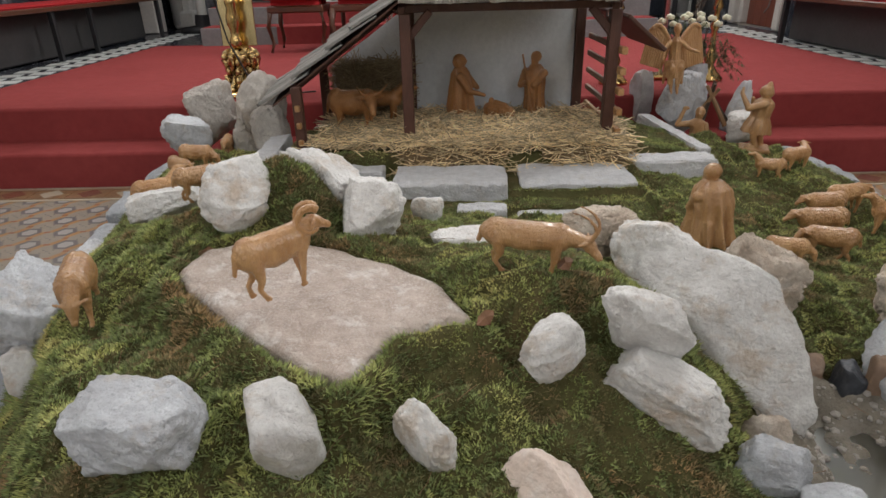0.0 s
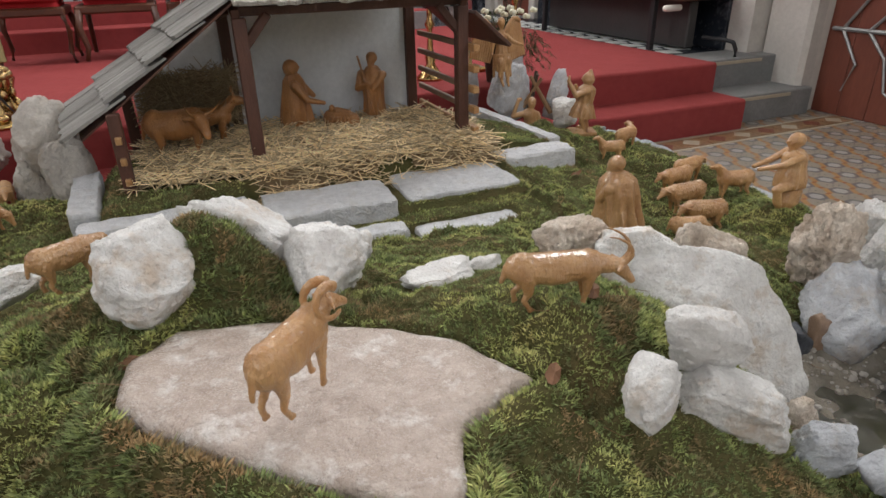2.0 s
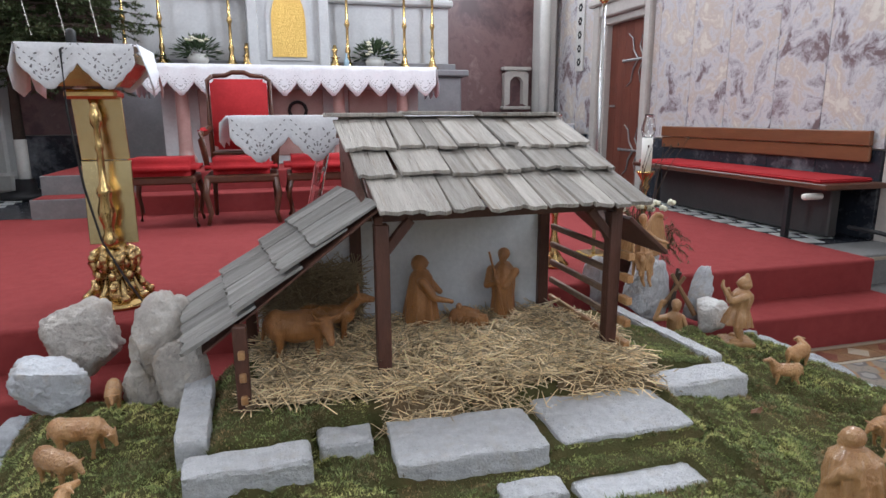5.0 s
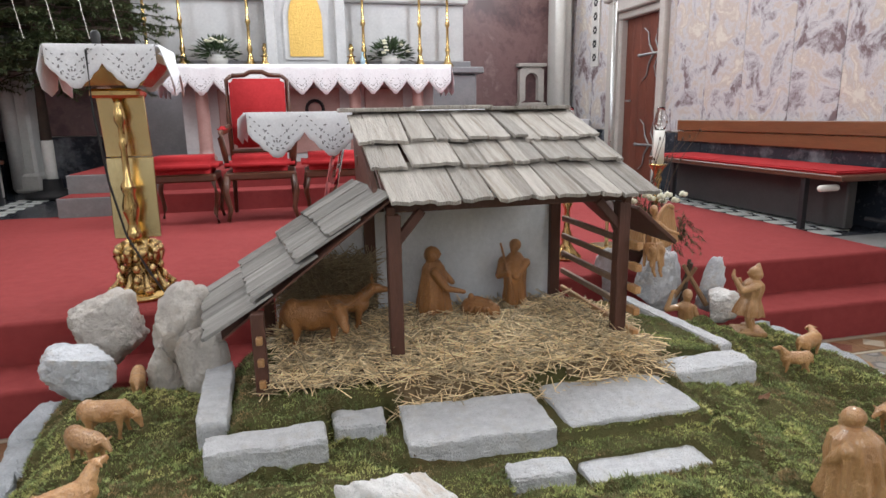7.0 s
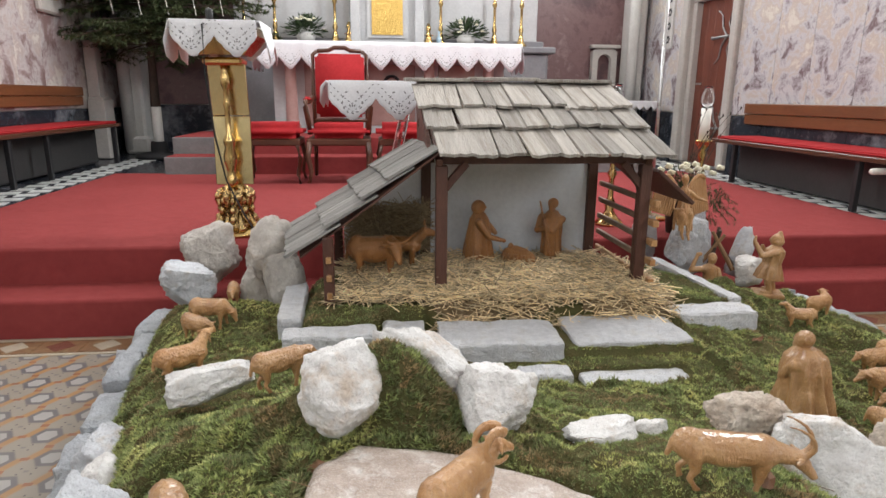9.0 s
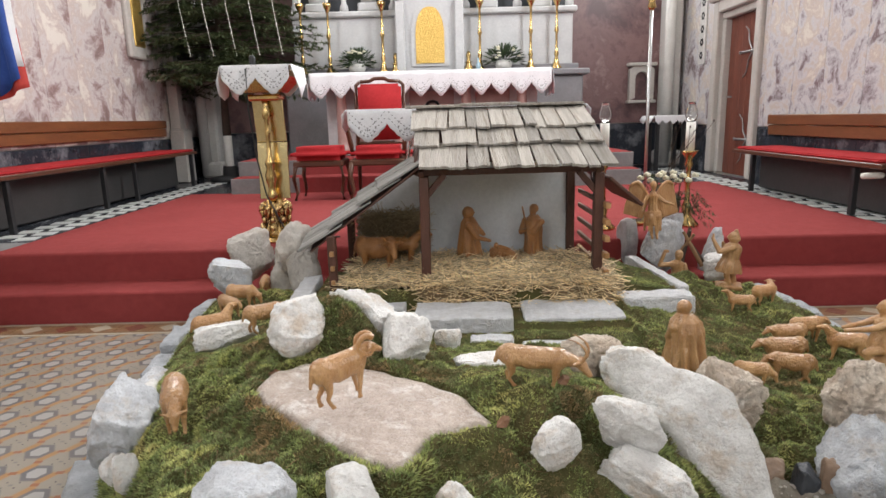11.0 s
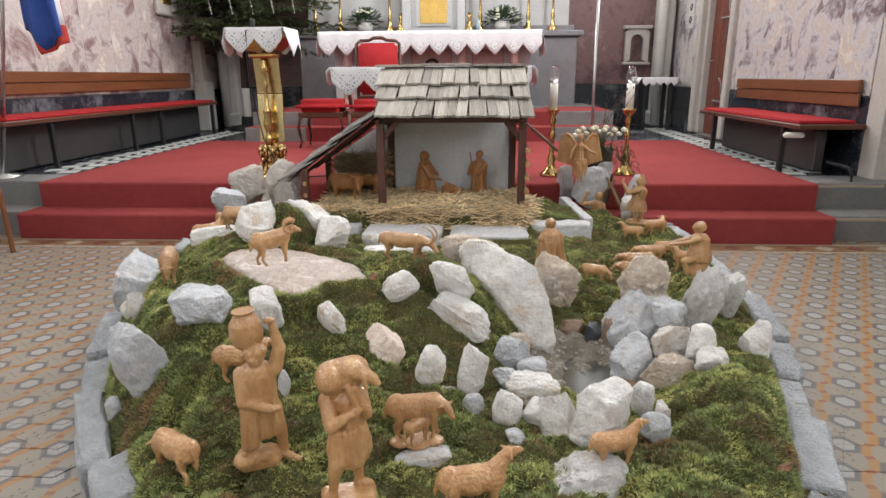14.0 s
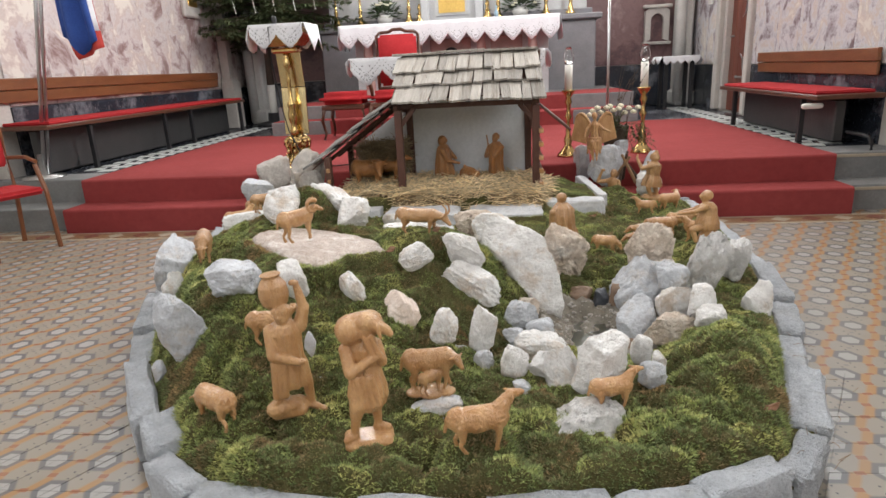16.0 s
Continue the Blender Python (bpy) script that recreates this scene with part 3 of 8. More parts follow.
for y0, y1, z0, z1 in nave_windows:
    window_light(-3.42, (y0 + y1) / 2, (z0 + z1) / 2, 0, -90, 0, z1 - z0, y1 - y0, 100)
    window_light(4.22, (y0 + y1) / 2, (z0 + z1) / 2, 0, 90, 0, z1 - z0, y1 - y0, 100)
window_light(0.4, -9.02, 5.0, -90, 0, 0, 2.4, 3.2, 60).rotation_euler = (radians(90), 0, 0)
window_light(WALL_L - 0.05, 5.8, 4.9, 0, -90, 0, 3.0, 1.2, 180)
window_light(WALL_R + 0.05, 5.8, 4.9, 0, 90, 0, 3.0, 1.2, 400)
window_light(-1.75, APSE + 0.02, 5.05, -90, 0, 0, 1.1, 3.1, 190)
window_light(2.55, APSE + 0.02, 5.05, -90, 0, 0, 1.1, 3.1, 190)


def cladding(name, x, y0, y1, inward, widths, skip=()):
    """Marble panels with fine joints over a dark dado, along a side wall."""
    holder = thing(name, "rose and grey veined marble wall cladding", "wall cladding", kind="structure")
    y, k = y0, 0
    d = 0.03 * inward
    while y < y1 - 0.05:
        w = min(widths[k % len(widths)], y1 - y)
        k += 1
        mid = y + w / 2
        if not any(a < mid < b for a, b in skip):
            xs = sorted((x, x + d))
            part("marble_panel", boxbm(*xs, y + 0.002, y + w - 0.002, 0.965, 3.3, 0.003), M_MARBLE if inward < 0 else M_MARBLE_GREY, holder)
            part("dado_panel", boxbm(*sorted((x, x + d * 1.15)), y + 0.002, y + w - 0.002, P - 0.01, 0.955, 0.004), M_DADO, holder, "dark veined marble dado")
        y += w
    return holder


cladding("marble_cladding", WALL_R, 4.70, 7.37, 1, [0.52, 0.47, 0.55, 0.5])
cladding("marble_cladding", WALL_R, 8.60, 9.9, 1, [0.45, 0.5])
cladding("marble_cladding", WALL_L, 4.70, 9.9, -1, [0.58, 0.5, 0.62, 0.54])
tagged(part("apse_cladding", boxbm(WALL_L, WALL_R, APSE, APSE + 0.028, 1.0, 3.3), M_APSE), "dark rose marble cladding of the apse", "wall cladding", kind="structure")
tagged(part("apse_dado", boxbm(WALL_L, WALL_R, APSE - 0.02, APSE + 0.028, P, 0.99), M_DADO), "dark marble base of the apse wall", "wall cladding", kind="structure")


def hinge(bm, c, size, way=1):
    """A wrought strap hinge in three curling branches, in the plane x = 0."""
    tube(bm, [(0, 0, 0), (0, way * size, 0)], 0.014, 6)
    for s in (-1, 1):
        tube(bm, [(0, way * size * 0.35, 0), (0, way * size * 0.55, s * size * 0.22), (0, way * size * 0.62, s * size * 0.5), (0, way * size * 0.8, s * size * 0.62)], 0.012, 6, 0.006)
        tube(bm, [(0, way * size * 0.1, 0), (0, way * size * 0.3, s * size * 0.3), (0, way * size * 0.22, s * size * 0.55)], 0.012, 6, 0.006)
    ball(bm, (0, way * size, 0), 0.022, 1)
    bmesh.ops.translate(bm, vec=c, verts=bm.verts)
    return bm


# sacristy door in the east chancel wall
door = thing("door_1", "red-brown plank door with wrought iron hinges", "door", kind="structure")
for k in range(5):
    part("plank", boxbm(WALL_R + 0.09, WALL_R + 0.14, 7.58 + 0.156 * k + 0.001, 7.58 + 0.156 * (k + 1) - 0.001, P, 2.23, 0.004), M_DOOR, door)
for z in (0.80, 1.80):
    part("hinge", hinge(bmesh.new(), (WALL_R + 0.08, 7.60, z), 0.46), M_IRON, door, "wrought iron strap hinge")
handle = bmesh.new()
tube(handle, [(WALL_R + 0.095, 8.24, 1.3), (WALL_R + 0.04, 8.24, 1.3), (WALL_R + 0.04, 8.14, 1.3)], 0.012)
part("door_handle", handle, M_IRON, door)
frame_1 = thing("door_frame", "moulded pale sandstone door surround", "door frame", kind="structure")
for y0, y1, d in ((7.38, 7.50, 0.0), (7.50, 7.58, 0.06), (8.36, 8.44, 0.06), (8.44, 8.58, 0.0)):
    part("jamb", boxbm(WALL_R - 0.05 + d, WALL_R + 0.3, y0, y1, P, 2.23 if d else 2.45, 0.015), M_STONE, frame_1)
part("lintel", boxbm(WALL_R - 0.05, WALL_R + 0.3, 7.50, 8.44, 2.31, 2.45, 0.015), M_STONE, frame_1)
part("lintel", boxbm(WALL_R + 0.01, WALL_R + 0.3, 7.50, 8.44, 2.23, 2.31, 0.01), M_STONE, frame_1)
part("cornice", boxbm(WALL_R - 0.09, WALL_R + 0.1, 7.30, 8.66, 2.45, 2.53, 0.02), M_STONE, frame_1)

# side door in the east nave wall
door2 = thing("door_2", "dark red-brown plank door with large iron hinges", "door", kind="structure")
for k in range(6):
    part("plank", boxbm(4.26, 4.31, 2.95 + 0.195 * k + 0.001, 2.95 + 0.195 * (k + 1) - 0.001, 0.0, 2.5, 0.004), M_DOOR, door2)
for z in (0.55, 1.6):
    part("hinge", hinge(bmesh.new(), (4.245, 4.08, z), 0.7, -1), M_IRON, door2, "wrought iron strap hinge")
tagged(part("door_frame", boxbm(4.08, 4.24, 4.12, 4.48, 0.0, 3.2, 0.03), M_STONE), "pale sandstone door jamb", "door frame", kind="structure")

# pilasters and painted band by the apse
for x, y, w in ((3.80, 9.55, 0.2), (-2.9, 9.55, 0.2)):
    pil = thing("pilaster", "moulded pale stone pilaster", "pilaster", "apse pilasters", kind="structure")
    part("shaft", boxbm(x - w / 2, x + w / 2, y, APSE, P, 3.4, 0.03), M_PAINTWHITE, pil)
    part("shaft", lathe(bmesh.new(), [(0.075, 0), (0.075, 3.0)], 16, pose(x - 0.09, y - 0.02, P + 0.05)), M_PAINTWHITE, pil, smooth=True)
    part("base", boxbm(x - w / 2 - 0.05, x + w / 2 + 0.05, y - 0.08, APSE, P, P + 0.22, 0.03), M_PAINTWHITE, pil)
band = thing("painted_band", "white wall band painted with dark leaves", "painted band", kind="structure")
part("ground", boxbm(WALL_R - 0.02, WALL_R, 8.86, 9.06, 1.75, 3.4), M_PAINTWHITE, band)
for k in range(9):
    b = bmesh.new()
    for a in range(6):
        ball(b, (WALL_R - 0.024, 8.96 + 0.035 * math.cos(a * 1.047), 1.86 + 0.165 * k + 0.035 * math.sin(a * 1.047)), (0.004, 0.02, 0.02), 1)
    part("leaf_motif", b, M_BLACK, band)
niche = thing("wall_niche", "small pale stone wall niche with an arched recess", "niche", kind="structure")
b = bmesh.new()
pts = [(-0.13, 1.05)] + [(-0.13 * math.cos(a), 1.42 + 0.13 * math.sin(a)) for a in [k * math.pi / 10 for k in range(11)]] + [(0.13, 1.05)]
outer = [(-0.24, 1.0), (-0.24, 1.42)] + [(-0.24, 1.66), (0.24, 1.66)] + [(0.24, 1.42), (0.24, 1.0)]
n_in = len(pts)
for k in range(n_in - 1):
    (x0, z0), (x1, z1) = pts[k], pts[k + 1]
    t0, t1 = k / (n_in - 1), (k + 1) / (n_in - 1)

    def rim(t):
        path = [(-0.24, 1.0), (-0.24, 1.66), (0.24, 1.66), (0.24, 1.0)]
        lens = [0.66, 0.48, 0.66]
        d = t * sum(lens)
        for (a, c), l in zip(zip(path, path[1:]), lens):
            if d <= l + 1e-9:
                return (a[0] + (c[0] - a[0]) * d / l, a[1] + (c[1] - a[1]) * d / l)
            d -= l
        return path[-1]
    (u0, w0), (u1, w1) = rim(t0), rim(t1)
    for ya, yb in ((0.0, 0.0),):
        f = [b.verts.new((x0, 0, z0)), b.verts.new((x1, 0, z1)), b.verts.new((u1, 0, w1)), b.verts.new((u0, 0, w0))]
        b.faces.new(f)
        g = [b.verts.new((x0, 0, z0)), b.verts.new((x0, 0.1, z0)), b.verts.new((x1, 0.1, z1)), b.verts.new((x1, 0, z1))]
        b.faces.new(g)
        h = [b.verts.new((u0, 0, w0)), b.verts.new((u1, 0, w1)), b.verts.new((u1, 0.1, w1)), b.verts.new((u0, 0.1, w0))]
        b.faces.new(h)
bmesh.ops.transform(b, matrix=Matrix.Translation((3.44, APSE - 0.1, 0.57)) @ Matrix.Diagonal((0.75, 1, 0.75, 1)), verts=b.verts)
part("surround", b, M_STONE, niche)
part("sill", boxbm(3.23, 3.65, APSE - 0.14, APSE, 1.28, 1.325, 0.01), M_STONE, niche)
part("cornice", boxbm(3.23, 3.65, APSE - 0.14, APSE, 1.81, 1.86, 0.01), M_STONE, niche)

# gilded relief on the west wall
rel = thing("wall_relief", "gilded mosaic relief in a pale stone frame", "relief", kind="structure")
part("frame", boxbm(WALL_L - 0.01, WALL_L + 0.06, 8.0, 8.45, 1.93, 3.0, 0.02), M_STONE, rel)
part("gilt_panel", boxbm(WALL_L + 0.04, WALL_L + 0.075, 8.10, 8.35, 2.07, 2.88, 0.01), M_GILT, rel)


# ---- chancel furniture ----
def bench(x_wall, inward, y0, y1, legs, seat_z, back_z, label):
    s = -inward          # towards the room
    ob = thing("wall_bench", label, "bench", "chancel benches")
    x1 = x_wall + s * 0.52
    part("seat_board", boxbm(*sorted((x_wall + s * 0.02, x1)), y0, y1, seat_z - 0.045, seat_z - 0.008, 0.006), M_CHAIR, ob)
    part("cushion", boxbm(*sorted((x_wall + s * 0.06, x1 - s * 0.015)), y0 + 0.06, y1 - 0.06, seat_z - 0.008, seat_z + 0.018, 0.012, seg=3), M_VELVET, ob, "thin red seat cushion")
    for k in range(2):
        z = back_z - 0.2 + 0.105 * k
        part("back_board", boxbm(*sorted((x_wall + s * 0.02, x_wall + s * (0.045 + 0.012 * k))), y0 + 0.14, y1 + 0.25, z, z + 0.1, 0.006), M_OAK, ob)
    for y in legs:
        part("leg", boxbm(*sorted((x1 - s * 0.03, x1 - s * 0.07)), y - 0.02, y + 0.02, P - 0.005, seat_z - 0.045, 0.003), M_BLACK, ob)
    part("heater_panel", boxbm(*sorted((x_wall + s * 0.22, x_wall + s * 0.30)), y0 + 0.15, y1 - 0.15, P + 0.01, seat_z - 0.06, 0.01), M_HEATER, ob, "dark metal heater under the seat")
    return ob


bench(WALL_R, 1, 4.62, 6.80, (4.95, 6.45), 0.765, 1.08, "wooden wall bench with red cushion and oak back boards")
bench(WALL_L, -1, 4.4, 8.45, (5.0, 6.3, 6.9, 8.35), 0.815, 1.195, "long wooden wall bench with red cushion and oak back boards")


def scalloped(bm, x0, x1, y0, y1, z, drop, n, amp, sides=0.0, back=False):
    """A cloth over a table: its top, and a front fall that ends in points; sides: how far it falls at the ends."""
    cols = n * 12
    xs = [x0 + (x1 - x0) * k / cols for k in range(cols + 1)]

    def bottom(k):
        ph = (k % 12) / 12
        return drop - amp * abs(2 * ph - 1) ** 1.25 + (0.008 if k % 2 else 0.0) * amp / 0.12

    rows = 5
    for yy, sgn in ((y0, -1),) + (((y1, 1),) if back else ()):
        grid = []
        for k, x in enumerate(xs):
            col = []
            for r_ in range(rows + 1):
                t = r_ / rows
                wave = 0.005 * math.sin(k * 0.52) * t + 0.003 * math.sin(k * 0.19 + 1) * t
                col.append(bm.verts.new((x, yy + sgn * (0.012 + wave), z - t * bottom(k))))
            grid.append(col)
        for a, c in zip(grid, grid[1:]):
            for r_ in range(rows):
                bm.faces.new((a[r_], a[r_ + 1], c[r_ + 1], c[r_]))
        top = [bm.verts.new((x, y1 if sgn < 0 else y0, z + 0.003)) for x in xs]
        if sgn < 0:
            for k in range(cols):
                bm.faces.new((grid[k][0], grid[k + 1][0], top[k + 1], top[k]))
    if sides:
        m = max(4, int((y1 - y0) / 0.06))
        for xx, sgn in ((x0, -1), (x1, 1)):
            prev = None
            for k in range(m + 1):
                y = y0 + (y1 - y0) * k / m
                d = sides - amp * (1 - abs(math.sin(math.pi * k / 4)))
                col = [bm.verts.new((xx + sgn * (0.01 + 0.03 * t + 0.01 * math.sin(k * 1.7) * t), y, z - d * t)) for t in (0, 0.5, 1)]
                if prev:
                    for r_ in range(2):
                        bm.faces.new((prev[r_], prev[r_ + 1], col[r_ + 1], col[r_]))
                prev = col
    bmesh.ops.remove_doubles(bm, verts=bm.verts, dist=0.0005)
    bmesh.ops.recalc_face_normals(bm, faces=bm.faces)
    return bm


def cloth(name, bm, label, group=""):
    ob = part(name, bm, M_CLOTH, smooth=True)
    so = ob.modifiers.new("thickness", "SOLIDIFY")
    so.thickness = 0.003
    return tagged(ob, label, "tablecloth", group)


def hole_shades(bm, x0, x1, y0, z, drop, n, amp):
    """Flat leaves for the shade in the eyelets of a cloth's front fall: a wreath in each point, and two lines along the
    hem.
    """
    y = y0 - 0.0205
    w = (x1 - x0) / n

    def leaf(x, zz, turn, k=1.0):
        c = [bm.verts.new((x + k * w * (a * math.cos(turn) - b_ * math.sin(turn)), y, zz + k * w * (a * math.sin(turn) + b_ * math.cos(turn)))) for a, b_ in ((-0.036, 0), (-0.012, 0.015), (0.016, 0.015), (0.036, 0), (0.016, -0.015), (-0.012, -0.015))]
        bm.faces.new(c)

    for k in range(n):
        cx = x0 + w * (k + 0.5)
        cz = z - drop + amp * 0.85
        for a in range(11):
            ang = math.radians(-235 + 29 * a)
            leaf(cx + w * 0.21 * math.cos(ang), cz + w * 0.24 * math.sin(ang), ang + 1.2)
        for a in range(3):
            leaf(cx + w * 0.05 * (a - 1), cz - w * 0.08, 1.57 + 0.5 * (1 - a), 0.9)
        for line in (0.035, 0.075):
            for a in range(13):
                u = -0.44 + 0.88 * a / 12
                zz = z - drop + amp * abs(2 * u) ** 1.25 + line * w / 0.24 + 0.01
                leaf(cx + u * w, zz, (1 if u > 0 else -1) * 0.7 * (a != 6), 0.7)
    return bm


knob = part("heater_knob", capsule(bmesh.new(), (3.40, 4.74, 0.67), (3.52, 4.74, 0.67), 0.022), M_WAX, smooth=True)
tagged(knob, "white heater valve knob under the bench", "valve")

# high altar table
AX0, AX1, AY0, AY1, AZ = -1.07, 1.79, 8.09, 8.71, 1.70
altar = thing("altar_table", "pale marble altar table on rose columns", "altar")
part("tabletop", boxbm(AX0 + 0.02, AX1 - 0.02, AY0 + 0.01, AY1, AZ - 0.09, AZ - 0.006, 0.01), M_ALTAR, altar)
for x in (AX0 + 0.32, AX0 + 1.0, AX1 - 1.0, AX1 - 0.32):
    part("column", lathe(bmesh.new(), [(0.10, 0), (0.10, 0.05), (0.075, 0.09), (0.068, 0.14), (0.06, 0.74), (0.075, 0.78), (0.095, 0.82), (0.095, 0.87)], 20, pose(x, AY0 + 0.14, AZ - 0.96)), M_ROSE, altar, smooth=True)
part("back_panel", boxbm(AX0 + 0.1, AX1 - 0.1, AY0 + 0.34, AY0 + 0.42, P + 0.33, AZ - 0.09), M_ALTAR, altar)
for x0, x1 in ((AX0 + 0.45, AX0 + 0.88), (AX0 + 1.15, AX1 - 1.15), (AX1 - 0.88, AX1 - 0.45)):
    part("inlay", boxbm(x0, x1, AY0 + 0.33, AY0 + 0.345, P + 0.42, AZ - 0.22, 0.01), M_ROSE, altar)
orn = bmesh.new()
for a in range(4):
    tube(orn, [(AX0 + 1.44 + 0.09 * math.cos(a * 1.57 + t * 0.63), AY0 + 0.315, 1.26 + 0.09 * math.sin(a * 1.57 + t * 0.63)) for t in range(11)], 0.018, 6)
part("ornament", orn, M_BLACK, altar, "dark cross-shaped ornament")
cloth("altar_cloth", scalloped(bmesh.new(), AX0 - 0.02, AX1 + 0.02, AY0, AY1, AZ, 0.30, 12, 0.13, sides=0.32), "white lace-edged altar cloth with a pointed hem")
# grey that stands in for the shade inside the eyelets; no holes are cut
M_HOLE_SHADE = mat("lace_shadow", (0.30, 0.29, 0.30), rough=0.9)
b = hole_shades(bmesh.new(), AX0 - 0.02, AX1 + 0.02, AY0, AZ, 0.30, 12, 0.13)
tagged(part("lace_eyelets", b, M_HOLE_SHADE), "painted shade of the altar cloth's punched eyelets", "lace", kind="stuff")

# retable with tabernacle
RY = 9.15
earlier = set(bpy.data.objects)
ret = thing("high_altar", "pale grey stone gothic high altar with tabernacle", "altar")
part("base", boxbm(-1.66, 2.42, RY, APSE - 0.03, P + 0.2, 1.58, 0.02), M_ALTARGREY, ret)
part("ledge", boxbm(-1.74, 2.50, RY - 0.06, APSE - 0.03, 1.58, 1.66, 0.015), M_ALTARGREY, ret)
part("gradine", boxbm(-1.62, 2.38, RY + 0.12, APSE - 0.03, 1.66, 1.74, 0.01), M_ALTARGREY, ret)
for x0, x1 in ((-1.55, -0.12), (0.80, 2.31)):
    part("panel", boxbm(x0, x1, RY + 0.22, APSE - 0.03, 1.74, 2.42, 0.008), M_ALTAR, ret)
    part("cornice", boxbm(x0 - 0.05, x1 + 0.05, RY + 0.15, APSE - 0.03, 2.42, 2.50, 0.02), M_ALTAR, ret)
    part("niche_back", boxbm(x0, x1, RY + 0.55, APSE - 0.03, 2.50, 3.6), M_DARK, ret)
    for x in (x0 + 0.04, (x0 + x1) / 2, x1 - 0.04):
        part("colonnette", lathe(bmesh.new(), [(0.06, 0), (0.06, 0.08), (0.035, 0.12), (0.035, 1.0), (0.06, 1.08)], 12, pose(x, RY + 0.3, 2.50)), M_ALTAR, ret, smooth=True)
tower = bmesh.new()
box(tower, -0.06, 0.75, RY + 0.02, APSE - 0.03, 1.66, 2.62, 0.01)
box(tower, -0.14, 0.83, RY - 0.03, APSE - 0.03, 2.62, 2.72, 0.02)
part("tabernacle_tower", tower, M_ALTAR, ret)
for x in (-0.05, 0.74):
    part("buttress", boxbm(x - 0.06, x + 0.06, RY - 0.05, RY + 0.03, 1.66, 2.58, 0.012), M_ALTAR, ret)


def pointed(bm, cx, w, z0, zs, ztop, y, depth):
    """A pointed-arch plate standing in the plane y."""
    half = w / 2
    prof = [(-half, z0), (half, z0)] + [(half * math.cos(a * math.pi / 2 / 8) ** 0.8 if a < 8 else 0.0, zs + (ztop - zs) * math.sin(a * math.pi / 2 / 8)) for a in range(9)]
    prof += [(-px_, pz) for px_, pz in prof[:1:-1]][1:]
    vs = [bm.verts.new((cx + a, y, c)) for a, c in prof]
    f = bm.faces.new(vs)
    r_ = bmesh.ops.extrude_face_region(bm, geom=[f])
    bmesh.ops.translate(bm, vec=(0, depth, 0), verts=[v for v in r_["geom"] if isinstance(v, bmesh.types.BMVert)])
    bmesh.ops.recalc_face_normals(bm, faces=bm.faces)
    return bm


part("arch_moulding", pointed(bmesh.new(), 0.345, 0.50, 1.74, 2.16, 2.56, RY - 0.005, 0.03), M_ALTAR, ret)
part("tabernacle_door", pointed(bmesh.new(), 0.345, 0.385, 1.775, 2.14, 2.50, RY - 0.02, 0.03), M_GILT, ret, "gilded tabernacle door in relief")
for k in range(5):
    part("letter_bar", boxbm(0.13 + 0.09 * k, 0.17 + 0.09 * k, RY - 0.034, RY - 0.03, 2.65, 2.695), M_ALTARGREY, ret)
part("exposition_niche", boxbm(0.1, 0.59, RY + 0.03, RY + 0.06, 2.73, 3.5), M_GILT, ret, "gilded back of the exposition niche")
for x in (-0.1, 0.79):
    part("niche_pillar", boxbm(x - 0.07, x + 0.07, RY, RY + 0.2, 2.72, 3.6, 0.02), M_ALTAR, ret)
for x in (-1.22, -0.5, 1.14, 1.88):
    ped = bmesh.new()
    box(ped, x - 0.14, x + 0.14, RY + 0.22, RY + 0.5, 2.50, 2.62, 0.02)
    part("pedestal", ped, M_ALTAR, ret)
    st = bmesh.new()
    lathe(st, [(0.10, 0), (0.12, 0.1), (0.10, 0.35), (0.12, 0.55), (0.09, 0.68), (0.04, 0.74), (0.06, 0.82), (0.03, 0.9)], 14, pose(x, RY + 0.36, 2.62))
    capsule(st, (x - 0.11, RY + 0.34, 3.15), (x + 0.05, RY + 0.26, 3.0), 0.04, 0.03)
    tagged(part("altar_statue", st, M_ALTAR, smooth=True), "small pale stone statue on the high altar", "statue", "altar statues")


def bouquet(x, y, z, r, seed, label, flowers=9):
    """A vase of leaves and cream flowers."""
    rnd = random.Random(seed)
    ob = thing("flower_arrangement", label, "flowers", "altar flowers")
    part("vase", lathe(bmesh.new(), [(0.07, 0), (0.10, 0.03), (0.12, 0.08), (0.09, 0.13)], 16, pose(x, y, z)), M_PAINTWHITE, ob, "white bowl", smooth=True)
    vs, fs = [], []
    for k in range(420):
        a, e, l = rnd.uniform(0, 6.28), rnd.uniform(-0.25, 1.5), r * rnd.uniform(0.45, 1.05)
        d = Vector((math.cos(a) * math.cos(e), math.sin(a) * math.cos(e) * 0.6, math.sin(e) * 0.75))
        c = Vector((x, y, z + 0.13)) + d * l
        s = d.cross(Vector((rnd.uniform(-1, 1), rnd.uniform(-1, 1), 1))).normalized() * 0.012
        n = len(vs)
        vs += [c - d * 0.05, c + s, c + d * 0.05, c - s]
        fs.append((n, n + 1, n + 2, n + 3))
    np_mesh("leaves", vs, fs, M_LEAF, ob)
    for k in range(flowers):
        a, e = rnd.uniform(3.3, 6.1), rnd.uniform(0.1, 1.3)
        c = Vector((x, y, z + 0.13)) + Vector((math.cos(a) * math.cos(e), math.sin(a) * math.cos(e) * 0.6, math.sin(e) * 0.8)) * r * 0.85
        fl = bmesh.new()
        for q in range(7):
            ball(fl, c + Vector((0.016 * math.cos(q * 0.9), 0.016 * math.sin(q * 0.9), 0.006 * (q % 2))), (0.016, 0.016, 0.011), 1)
        part("flower", fl, M_PETAL, ob, "cream flower", smooth=True)
    return ob


bouquet(-0.66, RY + 0.03, 1.66, 0.27, 3, "white flowers and greenery in a white bowl")
